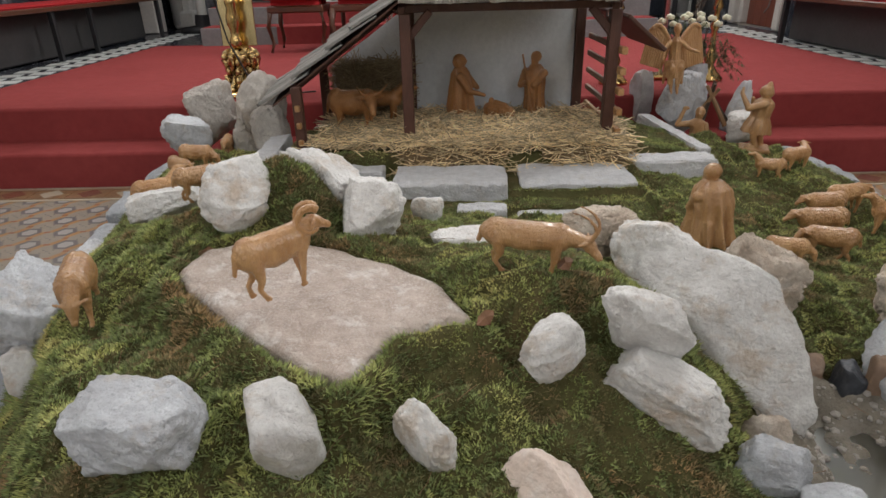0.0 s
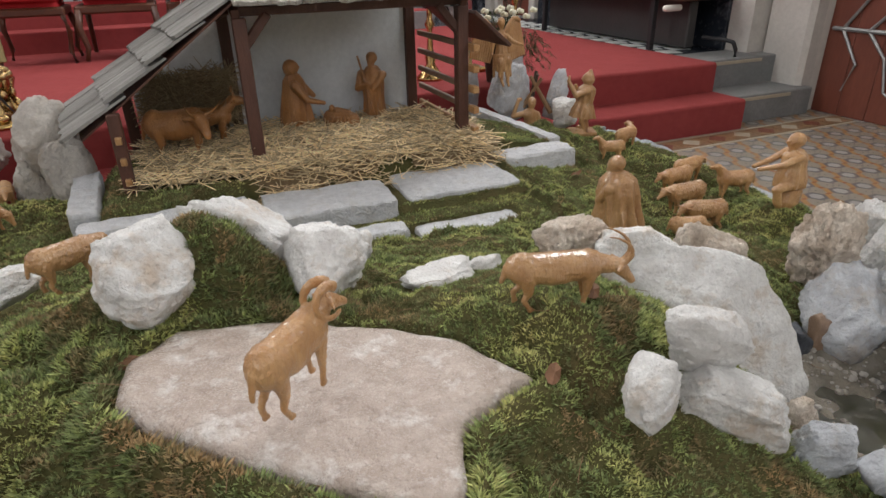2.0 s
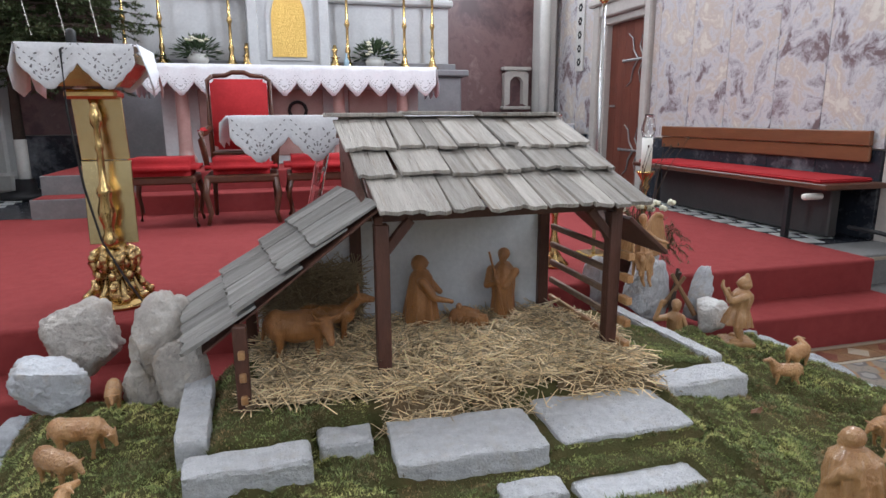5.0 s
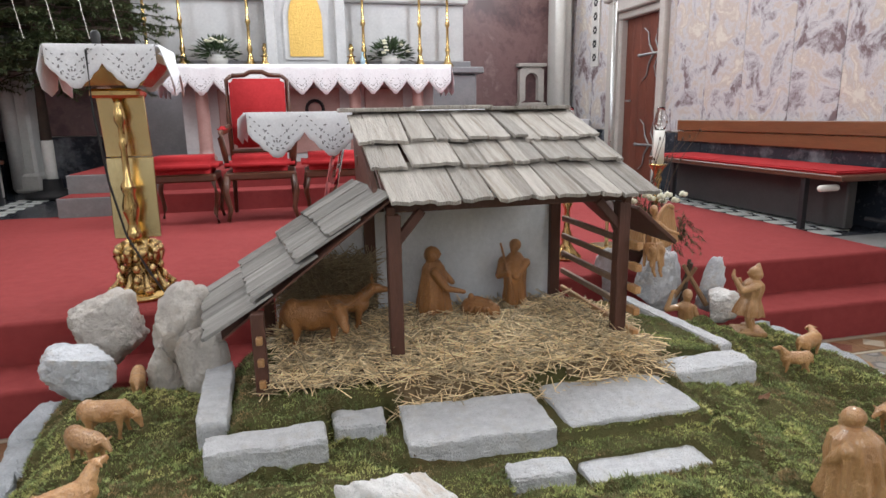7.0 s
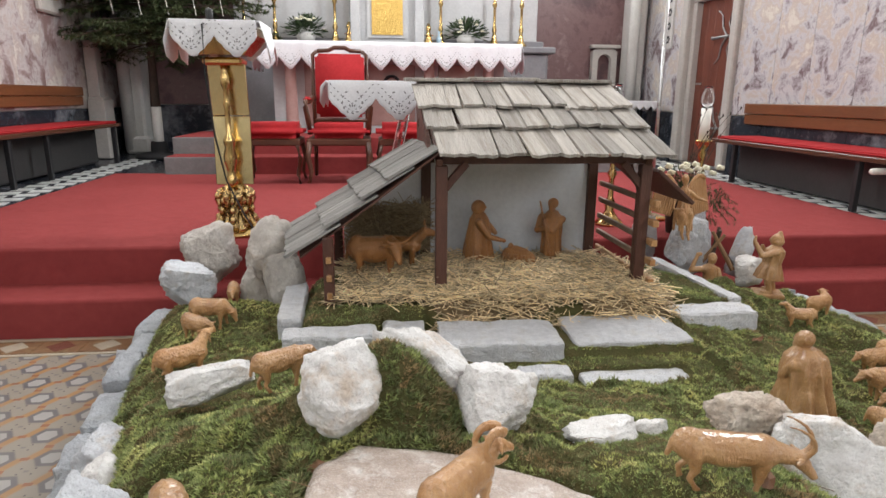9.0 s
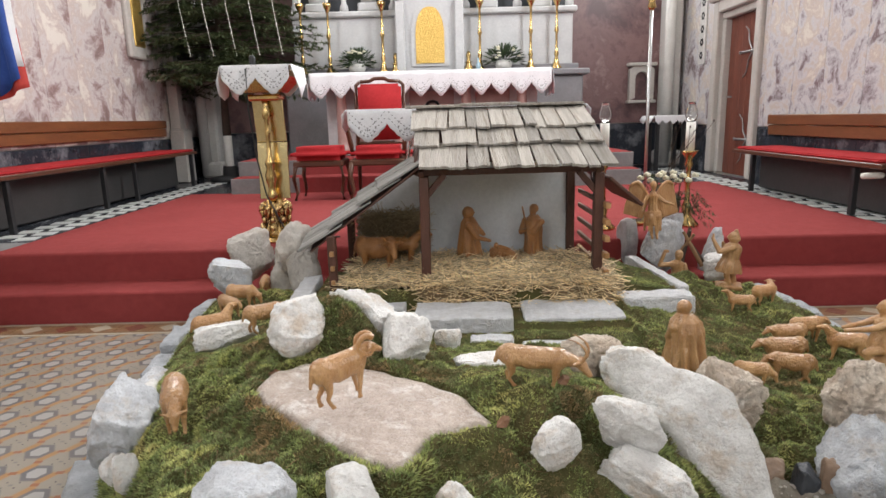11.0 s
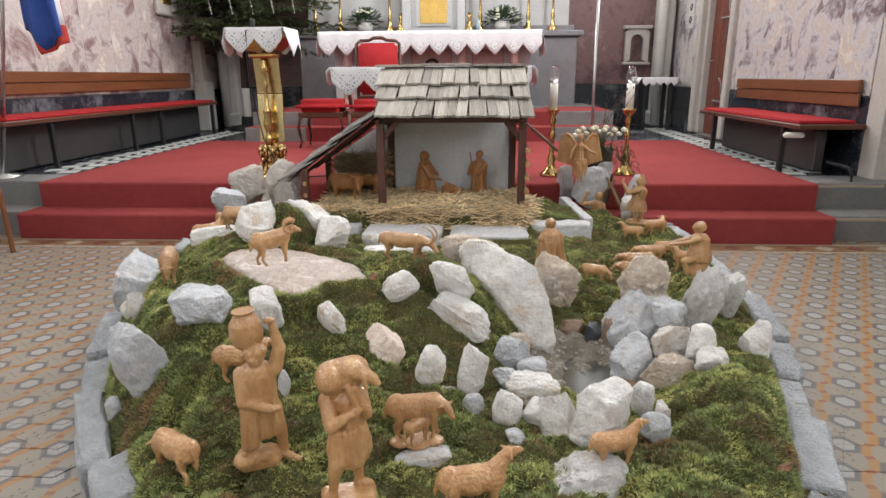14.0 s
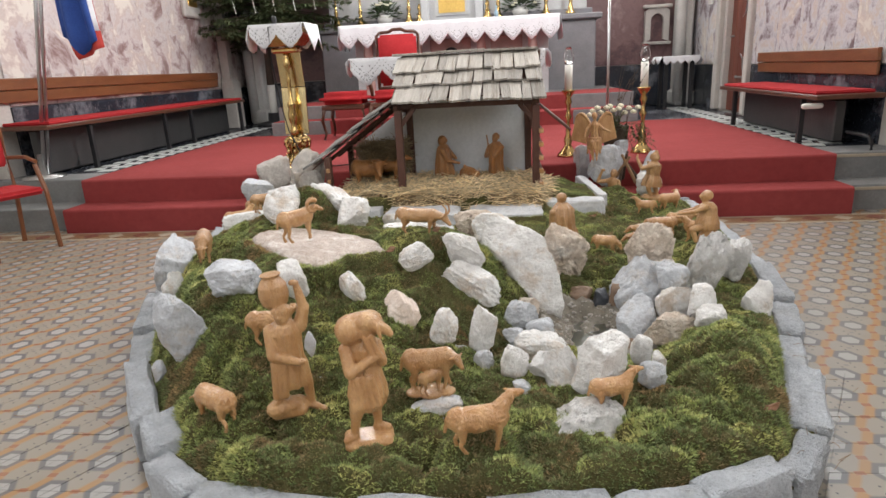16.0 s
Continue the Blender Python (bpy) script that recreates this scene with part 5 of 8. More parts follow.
# x, y, z, width, depth, height, kind, turn about z, y, x
ROCKS = [
    ((0.258, 2.363, 0.528), (0.255, 0.150, 0.148), W_, (-40, 20, 0)), ((0.378, 2.215, 0.505), (0.165, 0.140, 0.165), W_, (-50, 22, 0)),
    ((0.074, 2.226, 0.531), (0.183, 0.198, 0.188), W_, (25, -8, 8)), ((-0.284, 2.591, 0.390), (0.230, 0.108, 0.088), W_, (16, -6, 0)),
    ((0.630, 2.172, 0.436), (0.193, 0.097, 0.046), W_, (8, 0, 0)), ((0.518, 2.483, 0.387), (0.091, 0.074, 0.095), W_, (-30, 0, 0)),
    ((1.125, 1.920, 0.303), (0.495, 0.156, 0.348), W_, (-40, 34, 0)), ((0.912, 1.745, 0.458), (0.175, 0.102, 0.127), W_, (0, 14, 0)), ((1.030, 2.050, 0.450), (0.200, 0.140, 0.150), W_, (-30, 20, 0)),
    ((0.952, 1.684, 0.356), (0.234, 0.103, 0.100), W_, (-24, 24, 0)), ((0.750, 1.680, 0.461), (0.140, 0.078, 0.094), W_, (38, -16, 0)),
    ((1.299, 2.124, 0.314), (0.213, 0.184, 0.248), T_, (-25, 20, 0)), ((0.940, 2.170, 0.450), (0.190, 0.120, 0.120), T_, (10, 0, 0)),
    ((1.642, 2.060, 0.350), (0.193, 0.149, 0.230), T_, (20, 0, 0)), ((1.600, 1.945, 0.228), (0.246, 0.214, 0.278), G_, (5, 8, 0)),
    ((1.682, 1.859, 0.295), (0.126, 0.104, 0.122), G_, (-20, 10, 0)), ((1.847, 2.028, 0.251), (0.203, 0.145, 0.363), O_, (10, 0, 10)),
    ((2.036, 2.201, 0.257), (0.118, 0.148, 0.194), O_, (-30, 20, 0)), ((1.992, 1.833, 0.194), (0.103, 0.083, 0.195), W_, (15, 0, 0)),
    ((0.024, 1.377, 0.287), (0.159, 0.128, 0.371), G_, (35, -18, 10)), ((-0.046, 1.285, 0.212), (0.039, 0.033, 0.077), G_, (0, 0, 0)),
    ((-0.259, 1.825, 0.310), (0.062, 0.032, 0.130), W_, (30, 0, 0)), ((-0.382, 2.041, 0.317), (0.170, 0.204, 0.283), G_, (25, 15, 0)),
    ((-0.360, 1.950, 0.240), (0.080, 0.090, 0.110), W_, (30, 0, 0)), ((0.137, 1.521, 0.445), (0.176, 0.154, 0.125), G_, (-16, 4, 24)),
    ((0.340, 1.533, 0.426), (0.107, 0.134, 0.156), W_, (25, 0, 22)), ((0.540, 1.559, 0.374), (0.128, 0.064, 0.148), W_, (-40, 30, 20)),
    ((0.479, 1.481, 0.315), (0.033, 0.027, 0.043), G_, (0, 0, 0)), ((0.474, 1.254, 0.322), (0.036, 0.029, 0.085), G_, (0, 0, 0)),
    ((0.709, 1.503, 0.306), (0.155, 0.112, 0.190), P_, (-25, 16, 10)), ((0.863, 1.425, 0.302), (0.097, 0.090, 0.119), W_, (10, 0, 0)),
    ((0.911, 1.419, 0.174), (0.093, 0.083, 0.149), G_, (0, 0, 0)), ((0.993, 1.325, 0.225), (0.066, 0.052, 0.077), G_, (0, 0, 0)),
    ((0.988, 1.431, 0.278), (0.085, 0.078, 0.186), W_, (0, 10, 0)), ((1.113, 1.624, 0.237), (0.133, 0.073, 0.147), G_, (-25, 10, 0)),
    ((1.143, 1.702, 0.240), (0.087, 0.072, 0.094), T_, (0, 0, 0)), ((1.091, 1.471, 0.235), (0.087, 0.054, 0.071), G_, (-10, 0, 0)),
    ((1.179, 1.551, 0.240), (0.102, 0.071, 0.068), G_, (-20, 0, 0)), ((1.167, 1.442, 0.212), (0.170, 0.104, 0.107), W_, (8, 8, 0)),
    ((1.082, 1.281, 0.247), (0.090, 0.078, 0.121), W_, (30, -10, 0)), ((1.163, 1.276, 0.241), (0.075, 0.061, 0.074), W_, (60, 0, 0)),
    ((1.237, 1.277, 0.184), (0.122, 0.094, 0.232), W_, (20, -14, 0)), ((1.335, 1.238, 0.265), (0.152, 0.130, 0.191), W_, (25, 0, 0)),
    ((1.300, 1.230, 0.213), (0.099, 0.084, 0.120), W_, (0, 10, 0)), ((1.110, 1.220, 0.189), (0.068, 0.053, 0.060), G_, (0, 0, 0)),
    ((1.469, 1.352, 0.250), (0.063, 0.063, 0.113), W_, (0, 0, 0)), ((1.497, 1.259, 0.250), (0.051, 0.047, 0.092), W_, (40, 0, 0)),
    ((1.474, 1.223, 0.230), (0.073, 0.069, 0.097), G_, (0, 0, 0)), ((1.543, 1.715, 0.191), (0.143, 0.132, 0.179), G_, (30, 0, 0)),
    ((1.662, 1.739, 0.243), (0.127, 0.102, 0.158), W_, (-10, 0, 0)), ((1.734, 1.659, 0.275), (0.101, 0.085, 0.151), W_, (20, 0, 0)),
    ((1.618, 1.601, 0.197), (0.180, 0.110, 0.126), T_, (15, 0, 0)), ((1.741, 1.573, 0.256), (0.103, 0.082, 0.100), W_, (-5, 0, 0)),
    ((1.362, 1.976, 0.188), (0.105, 0.075, 0.080), B_, (0, 0, 0)), ((1.435, 1.937, 0.185), (0.065, 0.065, 0.087), D_, (0, 0, 0)),
    ((1.495, 1.927, 0.164), (0.061, 0.061, 0.181), B_, (0, 0, 0)), ((1.550, 1.660, 0.120), (0.160, 0.120, 0.060), B_, (0, 0, 0)),
    ((1.270, 1.072, 0.148), (0.262, 0.200, 0.158), O_, (10, 0, 0)), ((1.205, 1.027, 0.115), (0.071, 0.047, 0.052), G_, (0, 0, 0)),
    ((0.869, 1.115, 0.196), (0.160, 0.085, 0.036), G_, (12, -6, 14)), ((0.517, 1.191, 0.181), (0.071, 0.063, 0.137), G_, (20, 0, 0)),
    ((1.520, 1.120, 0.195), (0.050, 0.040, 0.030), G_, (0, 0, 0)), ((-0.615, 3.987, 0.379), (0.261, 0.185, 0.293), Q_, (20, -16, 0)),
    ((-0.306, 3.758, 0.415), (0.237, 0.210, 0.394), Q_, (15, 10, 0)), ((-0.235, 3.620, 0.330), (0.180, 0.150, 0.300), Q_, (10, 0, 0)), ((-0.360, 3.680, 0.310), (0.140, 0.140, 0.220), Q_, (40, 0, 0)),
    ((-0.661, 3.716, 0.309), (0.229, 0.211, 0.219), G_, (20, 0, 0)), ((1.785, 4.040, 0.373), (0.270, 0.200, 0.306), G_, (15, 8, 0)), ((1.639, 4.230, 0.364), (0.104, 0.124, 0.288), G_, (5, -4, 0)), ((1.908, 4.236, 0.393), (0.128, 0.116, 0.285), G_, (20, 6, 0)),
    ((2.075, 4.009, 0.340), (0.106, 0.095, 0.280), G_, (0, 26, 0)), ((2.045, 3.893, 0.265), (0.183, 0.146, 0.160), W_, (25, 0, 0)),
    ((-0.580, 2.620, 0.180), (0.140, 0.160, 0.120), G_, (60, 0, 0)),
    ((-0.480, 2.400, 0.240), (0.100, 0.120, 0.120), W_, (60, 0, 0)), ((-0.300, 2.120, 0.240), (0.090, 0.100, 0.100), G_, (0, 0, 0)),
    ((0.740, 2.200, 0.420), (0.090, 0.060, 0.060), W_, (0, 0, 0)),
]
for k, ((x, y, z), (sx, sy, sz), (label, m_), (rz, ry, rx)) in enumerate(ROCKS):
    big = sx > 0.345
    plate = sx / sz > 1.9
    rock(x, y, z, sx, sy, sz, m_, label, rz, ry, rx, seed=k + 1, cuts=5 if big or plate else 7, rough=0.11 if big else 0.24 if m_ in (M_TUFA, M_PORE) else 0.24 if m_ is M_TAN else 0.22, pits=0.35 if m_ is M_TUFA else 0.25 if m_ is M_PORE else 0.10 if m_ is M_TAN else 0.0,
         sub=5 if sx > 0.11 else 4, square=4.5 if plate else 2.1 if big or m_ is M_PINK else 5.0 if y > 3.9 else 3.2)

# the flat rose-coloured slab that the ram stands on
slab = bmesh.new()
edge = SLAB
cx_, cy_ = 0.32, 1.85
rows = []
for t in (0.0, 0.12, 0.25, 0.38, 0.5, 0.62, 0.74, 0.85, 0.94, 1.0):
    row = []
    for a in range(84):
        u = a / 84 * len(edge)
        i, f = int(u), u - int(u)
        ex = edge[i][0] * (1 - f) + edge[(i + 1) % len(edge)][0] * f
        ey = edge[i][1] * (1 - f) + edge[(i + 1) % len(edge)][1] * f
        wob = 1 + (0.03 * noise.noise((ex * 25, ey * 25, 3)) if t > 0.5 else 0)
        x, y = cx_ + (ex - cx_) * t * wob, cy_ + (ey - cy_) * t * wob
        z = 0.462 + 0.05 * (0.35 - x) * 0.6 + 0.012 * noise.noise((x * 9, y * 9, 0)) + 0.006 * noise.noise((x * 30, y * 30, 2)) - (0.012 if t == 1.0 else 0.003 if t > 0.9 else 0)
        row.append(slab.verts.new((x, y, z)))
    rows.append(row)
for a, c in zip(rows, rows[1:]):
    for q in range(84):
        slab.faces.new((a[q], a[(q + 1) % 84], c[(q + 1) % 84], c[q]))
low = [slab.verts.new((v.co.x, v.co.y, v.co.z - 0.09)) for v in rows[-1]]
for q in range(84):
    slab.faces.new((rows[-1][q], rows[-1][(q + 1) % 84], low[(q + 1) % 84], low[q]))
bmesh.ops.remove_doubles(slab, verts=rows[0], dist=0.001)
bmesh.ops.recalc_face_normals(slab, faces=slab.faces)
tagged(part("stone_slab", slab, M_SLAB, smooth=True), "flat rose-beige stone slab, glossy, set in moss", "rock")

# stream pool
bx, by = np.meshgrid(np.linspace(-1, 1, 41), np.linspace(-1, 1, 41))
inb = bx ** 2 + by ** 2 < 1.0
wx_, wy_ = 1.42 + 0.27 * bx, 1.75 + 0.22 * by
bi = -np.ones(bx.shape, int)
bi[inb] = np.arange(inb.sum())
q_ = inb[:-1, :-1] & inb[1:, :-1] & inb[:-1, 1:] & inb[1:, 1:]
ra, ca_ = np.nonzero(q_)
tagged(np_mesh("stream_bed", np.stack([wx_[inb], wy_[inb], (ground(wx_, wy_) + 0.006)[inb]], 1).tolist(), np.stack([bi[ra, ca_], bi[ra, ca_ + 1], bi[ra + 1, ca_ + 1], bi[ra + 1, ca_]], 1).tolist(), M_SAND, smooth=True), "pale sandy bed of the small stream", "stream bed", kind="structure")
pool = bmesh.new()
pv = [pool.verts.new((1.42 + 0.24 * math.cos(a) * (1 + 0.15 * math.sin(3 * a)), 1.75 + 0.19 * math.sin(a), 0.118)) for a in [k * math.pi / 16 for k in range(32)]]
pool.faces.new(pv)
tagged(part("pool_water", pool, M_WATER), "shallow clear water between rocks", "water", kind="structure")
peb = bmesh.new()
rnd = random.Random(5)
for k in range(420):
    a, q = rnd.uniform(0, 6.28), math.sqrt(rnd.random())
    x, y = 1.42 + 0.23 * q * math.cos(a), 1.75 + 0.18 * q * math.sin(a)
    w = rnd.choice((0.003, 0.004, 0.005, 0.007, 0.011))
    ball(peb, (x, y, gz(x, y) + 0.006), (w * rnd.uniform(0.8, 1.3), w, w * 0.6), 1)
tagged(part("stream_gravel", peb, M_TAN, smooth=True), "pale gravel on the stream bed", "gravel", kind="stuff")

# ---- cut stone steps and low walls before the stable ----
def stone_block(name, x0, x1, y0, y1, z0, z1, seed, label, category, group, rz=0.0, rough=0.006):
    ob = part(name, rough_block(bmesh.new(), x1 - x0, y1 - y0, z1 - z0, seed, rough, 15, 0.004), M_STEPSTONE)
    ob.matrix_basis = pose((x0 + x1) / 2, (y0 + y1) / 2, z0, 0, 0, rz)
    return tagged(ob, label, category, group)


stone_block("step_slab", 0.371, 0.799, 2.967, 3.205, 0.17, 0.307, 1, "grey cut stone step slab in moss", "step slab", "crib steps", -2)
stone_block("step_slab", 0.852, 1.281, 2.989, 3.265, 0.17, 0.291, 2, "grey cut stone step slab in moss", "step slab", "crib steps", -1)
stone_block("step_slab", 0.607, 0.780, 2.808, 2.892, 0.14, 0.261, 3, "narrow grey cut stone step slab in moss", "step slab", "crib steps", -3)
stone_block("step_slab", 0.822, 1.184, 2.793, 2.946, 0.14, 0.230, 4, "narrow grey cut stone step slab in moss", "step slab", "crib steps", 1)
stone_block("wall_block", -0.164, 0.149, 2.999, 3.112, 0.16, 0.340, 5, "grey hewn block of the terrace wall", "stone block", "terrace wall", 1)
stone_block("wall_block", 0.174, 0.326, 3.111, 3.213, 0.18, 0.311, 6, "small grey hewn block of the terrace wall", "stone block", "terrace wall", 1)
stone_block("wall_block", -0.215, -0.125, 3.17, 3.62, 0.16, 0.352, 7, "long narrow grey block of the terrace wall", "stone block", "terrace wall", 3)
stone_block("wall_block", 1.308, 1.650, 3.182, 3.309, 0.17, 0.313, 8, "grey hewn block of the terrace wall", "stone block", "terrace wall", 2)
stone_block("wall_block", 1.600, 1.662, 3.37, 4.06, 0.16, 0.310, 9, "long narrow grey block of the terrace wall", "stone block", "terrace wall", 5)


# ---- moss sprigs ----
def tri_mesh(name, verts, tris, material):
    me = bpy.data.meshes.new(name)
    me.vertices.add(len(verts))
    me.vertices.foreach_set("co", np.asarray(verts, np.float32).ravel())
    me.loops.add(3 * len(tris))
    me.loops.foreach_set("vertex_index", np.asarray(tris, np.int32).ravel())
    me.polygons.add(len(tris))
    me.polygons.foreach_set("loop_start", np.arange(0, 3 * len(tris), 3, dtype=np.int32))
    me.update(calc_edges=True)
    me.materials.append(material)
    return new(name, me)


def bare(x, y):
    """Where no moss grows: stream, steps, straw, slab."""
    out = ((x - 1.42) / 0.27) ** 2 + ((y - 1.75) / 0.22) ** 2 < 1
    out |= edge_distance(x, y, SLAB) > -0.012 + 0.022 * vnoise(x, y, 30, 2)
    out |= (x > 0.02) & (x < 1.3) & (y > 3.3)
    out |= (x > 0.33) & (x < 1.3) & (y > 3.22)
    out |= (x > 0.36) & (x < 1.27) & (y > 2.99) & (y < 3.24)
    out |= (y > 2.815) & (y < 2.885) & (((x > 0.62) & (x < 0.765)) | ((x > 0.835) & (x < 1.17)))
    return out


rng = np.random.default_rng(11)
N = 680000
mx, my = rng.uniform(-0.85, 2.36, N), rng.uniform(0.72, 4.15, N)
ok = (edge_distance(mx, my) > 0.085) & ~bare(mx, my)
mx, my = mx[ok], my[ok]
tufts = cushions(mx + 0.02 * (vnoise(mx, my, 18, 4) - 0.5), my + 0.02 * (vnoise(mx, my, 18, 9) - 0.5), 0.048, 2)
ok = (rng.random(len(mx)) < np.clip((3.5 - my) / 1.3, 0.4, 1)) & (rng.random(len(mx)) < 0.15 + 1.8 * tufts)
mx, my = mx[ok], my[ok]
n = len(mx)
mz = ground(mx, my) - 0.004
step = 0.004
nx, ny = -(ground(mx + step, my) - mz - 0.004) / step, -(ground(mx, my + step) - mz - 0.004) / step
BL = 3
ang = rng.uniform(0, 2 * np.pi, (n, BL))
lean = rng.uniform(0.15, 1.15, (n, BL))
patch = 0.6 + 0.7 * vnoise(mx, my, 7, 7)
ln = rng.uniform(0.005, 0.0150, (n, BL)) * patch[:, None]
dx = (np.cos(ang) * np.sin(lean) + 0.5 * np.clip(nx, -1.5, 1.5)[:, None]) * ln
dy = (np.sin(ang) * np.sin(lean) + 0.5 * np.clip(ny, -1.5, 1.5)[:, None]) * ln
dz = np.cos(lean) * ln
wx, wy = -np.sin(ang) * 0.0024, np.cos(ang) * 0.0024
base = np.stack([mx, my, mz], 1)[:, None, :]
v0 = base + np.stack([wx, wy, 0 * wx], 2)
v1 = base - np.stack([wx, wy, 0 * wx], 2)
v2 = base + np.stack([dx, dy, dz], 2)
mv = np.stack([v0, v1, v2], 2).reshape(-1, 3)
tagged(tri_mesh("moss", mv, np.arange(len(mv)).reshape(-1, 3), M_MOSS), "green and yellowish living moss covering the ground", "moss", kind="stuff")

# ---- the stable ----
SZ = 0.335
stable = thing("stable", "small wooden stable with a grey shingle roof on the terrace", "stable")


def beam(name, p0, p1, w, d, parent, material=M_STAINED, label="", bevel=0.003):
    """A squared timber from p0 to p1."""
    p0, p1 = Vector(p0), Vector(p1)
    v = p1 - p0
    bm = boxbm(-w / 2, w / 2, -d / 2, d / 2, 0, v.length, bevel)
    q = v.to_track_quat("Z", "Y").to_matrix().to_4x4()
    if abs(v.normalized().z) > 0.95:
        q = Matrix()
    bmesh.ops.transform(bm, matrix=Matrix.Translation(p0) @ q, verts=bm.verts)
    return part(name, bm, material, parent, label)


for x, y, t in ((0.415, 3.45, 0.86), (1.265, 3.485, 0.86), (0.40, 4.02, 1.0), (1.235, 4.02, 1.0)):
    beam("post", (x, y, SZ - 0.04), (x, y, t), 0.046, 0.046, stable)
beam("beam", (0.40, 3.475, 0.878), (1.29, 3.495, 0.878), 0.03, 0.03, stable)
beam("beam", (0.36, 4.02, 1.0), (1.30, 4.02, 1.0), 0.04, 0.04, stable)
for x in (0.405, 1.25):
    beam("rafter", (x, 3.42, 0.872), (x, 4.06, 1.145), 0.028, 0.028, stable)
beam("knee_brace", (0.425, 3.455, 0.765), (0.515, 3.465, 0.868), 0.028, 0.03, stable)
beam("knee_brace", (1.255, 3.485, 0.765), (1.165, 3.485, 0.868), 0.028, 0.03, stable)
beam("knee_brace", (1.265, 3.51, 0.75), (1.265, 3.6, 0.84), 0.028, 0.03, stable)
part("back_wall", boxbm(0.42, 1.215, 4.025, 4.05, SZ - 0.06, 1.0), M_PLASTER, stable, "whitewashed back wall")
lw = bmesh.new()
lv = [lw.verts.new(p) for p in ((0.0, 4.025, SZ), (0.38, 4.025, SZ), (0.38, 4.025, 0.85), (0.0, 4.025, 0.59))]
lw.faces.new(lv)
r = bmesh.ops.extrude_face_region(lw, geom=lw.faces[:])
bmesh.ops.translate(lw, vec=(0, 0.02, 0), verts=[v for v in r["geom"] if isinstance(v, bmesh.types.BMVert)])
bmesh.ops.recalc_face_normals(lw, faces=lw.faces)
part("back_wall", lw, M_PLASTER, stable, "whitewashed back wall")
gab = bmesh.new()
gv = [gab.verts.new(p) for p in ((0.365, 3.42, 0.875), (0.365, 4.06, 1.150), (0.365, 4.16, 1.09), (0.365, 4.10, 0.80))]
gab.faces.new(gv)
r = bmesh.ops.extrude_face_region(gab, geom=gab.faces[:])
bmesh.ops.translate(gab, vec=(0.02, 0, 0), verts=[v for v in r["geom"] if isinstance(v, bmesh.types.BMVert)])
bmesh.ops.recalc_face_normals(gab, faces=gab.faces)
part("gable_board", gab, M_STAINED, stable)


def shingle(bm, w, l, t, seed):
    """A split shingle with a ragged lower end; x across, y down the slope, z thick."""
    rnd = random.Random(seed)
    n = 4
    top, bot = [], []
    for zz, row in ((t, top), (0, bot)):
        rnd2 = random.Random(seed)
        for k in range(n + 1):
            x = -w / 2 + w * k / n
            row.append((bm.verts.new((x, 0, zz * 0.6 + rnd2.uniform(-0.001, 0.001))), bm.verts.new((x, -l * 0.5, zz * 0.8 + rnd2.uniform(-0.001, 0.001))), bm.verts.new((x, -l + rnd2.choice((-0.008, -0.003, 0.003, 0.008)) * (1 if k % 2 else 0.5), zz))))
    for row, flip in ((top, False), (bot, True)):
        for a, c in zip(row, row[1:]):
            for j in range(2):
                f = (a[j], a[j + 1], c[j + 1], c[j])
                bm.faces.new(f[::-1] if flip else f)
    for k in range(n):
        bm.faces.new((top[k][2], bot[k][2], bot[k + 1][2], top[k + 1][2]))
        bm.faces.new((top[k][0], top[k + 1][0], bot[k + 1][0], bot[k][0]))
    for side in (0, n):
        for j in range(2):
            bm.faces.new((top[side][j], top[side][j + 1], bot[side][j + 1], bot[side][j]))
    bmesh.ops.recalc_face_normals(bm, faces=bm.faces)
    return bm


roof = part("roof", boxbm(0.40, 1.30, -0.64, 0.0, -0.008, 0.0), M_STAINED, stable)
EAVE, RIDGE = Vector((0, 3.365, 0.885)), Vector((0, 4.08, 1.185))
slope = math.degrees(math.atan2(RIDGE.z - EAVE.z, RIDGE.y - EAVE.y))
run = (RIDGE - EAVE).length
roof.matrix_basis = pose(0, RIDGE.y, RIDGE.z - 0.01, slope, 0, 0)
rnd = random.Random(21)
for course in range(3):
    x = 0.388 - 0.027 * course
    xe = 1.335 - 0.012 * course
    k = 0
    while x < xe - 0.02:
        w = rnd.uniform(0.055, 0.105)
        w = min(w, xe - x)
        if w < 0.02:
            break
        l = run / 3 + 0.075
        sh = part("shingle", shingle(bmesh.new(), w - 0.0045, l, 0.0125, 100 * course + k), M_SHINGLE, roof)
        y_up = -run / 3 * (2 - course) * 1.0 + (0.0 if course == 2 else 0.06)
        y_top = -(2 - course) * run / 3 + 0.06 * (course < 2)
        sh.matrix_basis = pose(x + w / 2, y_top + rnd.uniform(-0.011, 0.011), 0.004 + rnd.uniform(0, 0.006), -4.6 + rnd.uniform(-0.8, 0.8), rnd.uniform(-2.2, 2.2), rnd.uniform(-2.4, 2.4))
        x += w
        k += 1
for k, (xa, xb) in enumerate(((0.30, 0.62), (0.61, 0.95), (0.94, 1.31))):
    part("ridge_board", boxbm(xa, xb, 4.035, 4.115, 1.192 + 0.006 * (k % 2), 1.208 + 0.006 * (k % 2), 0.003), M_SHINGLE, stable)
back = part("rear_roof", boxbm(0.36, 1.33, 0.0, 0.16, -0.012, 0.004), M_SHINGLE, stable)
back.matrix_basis = pose(0, 4.085, 1.19, -28, 0, 0)

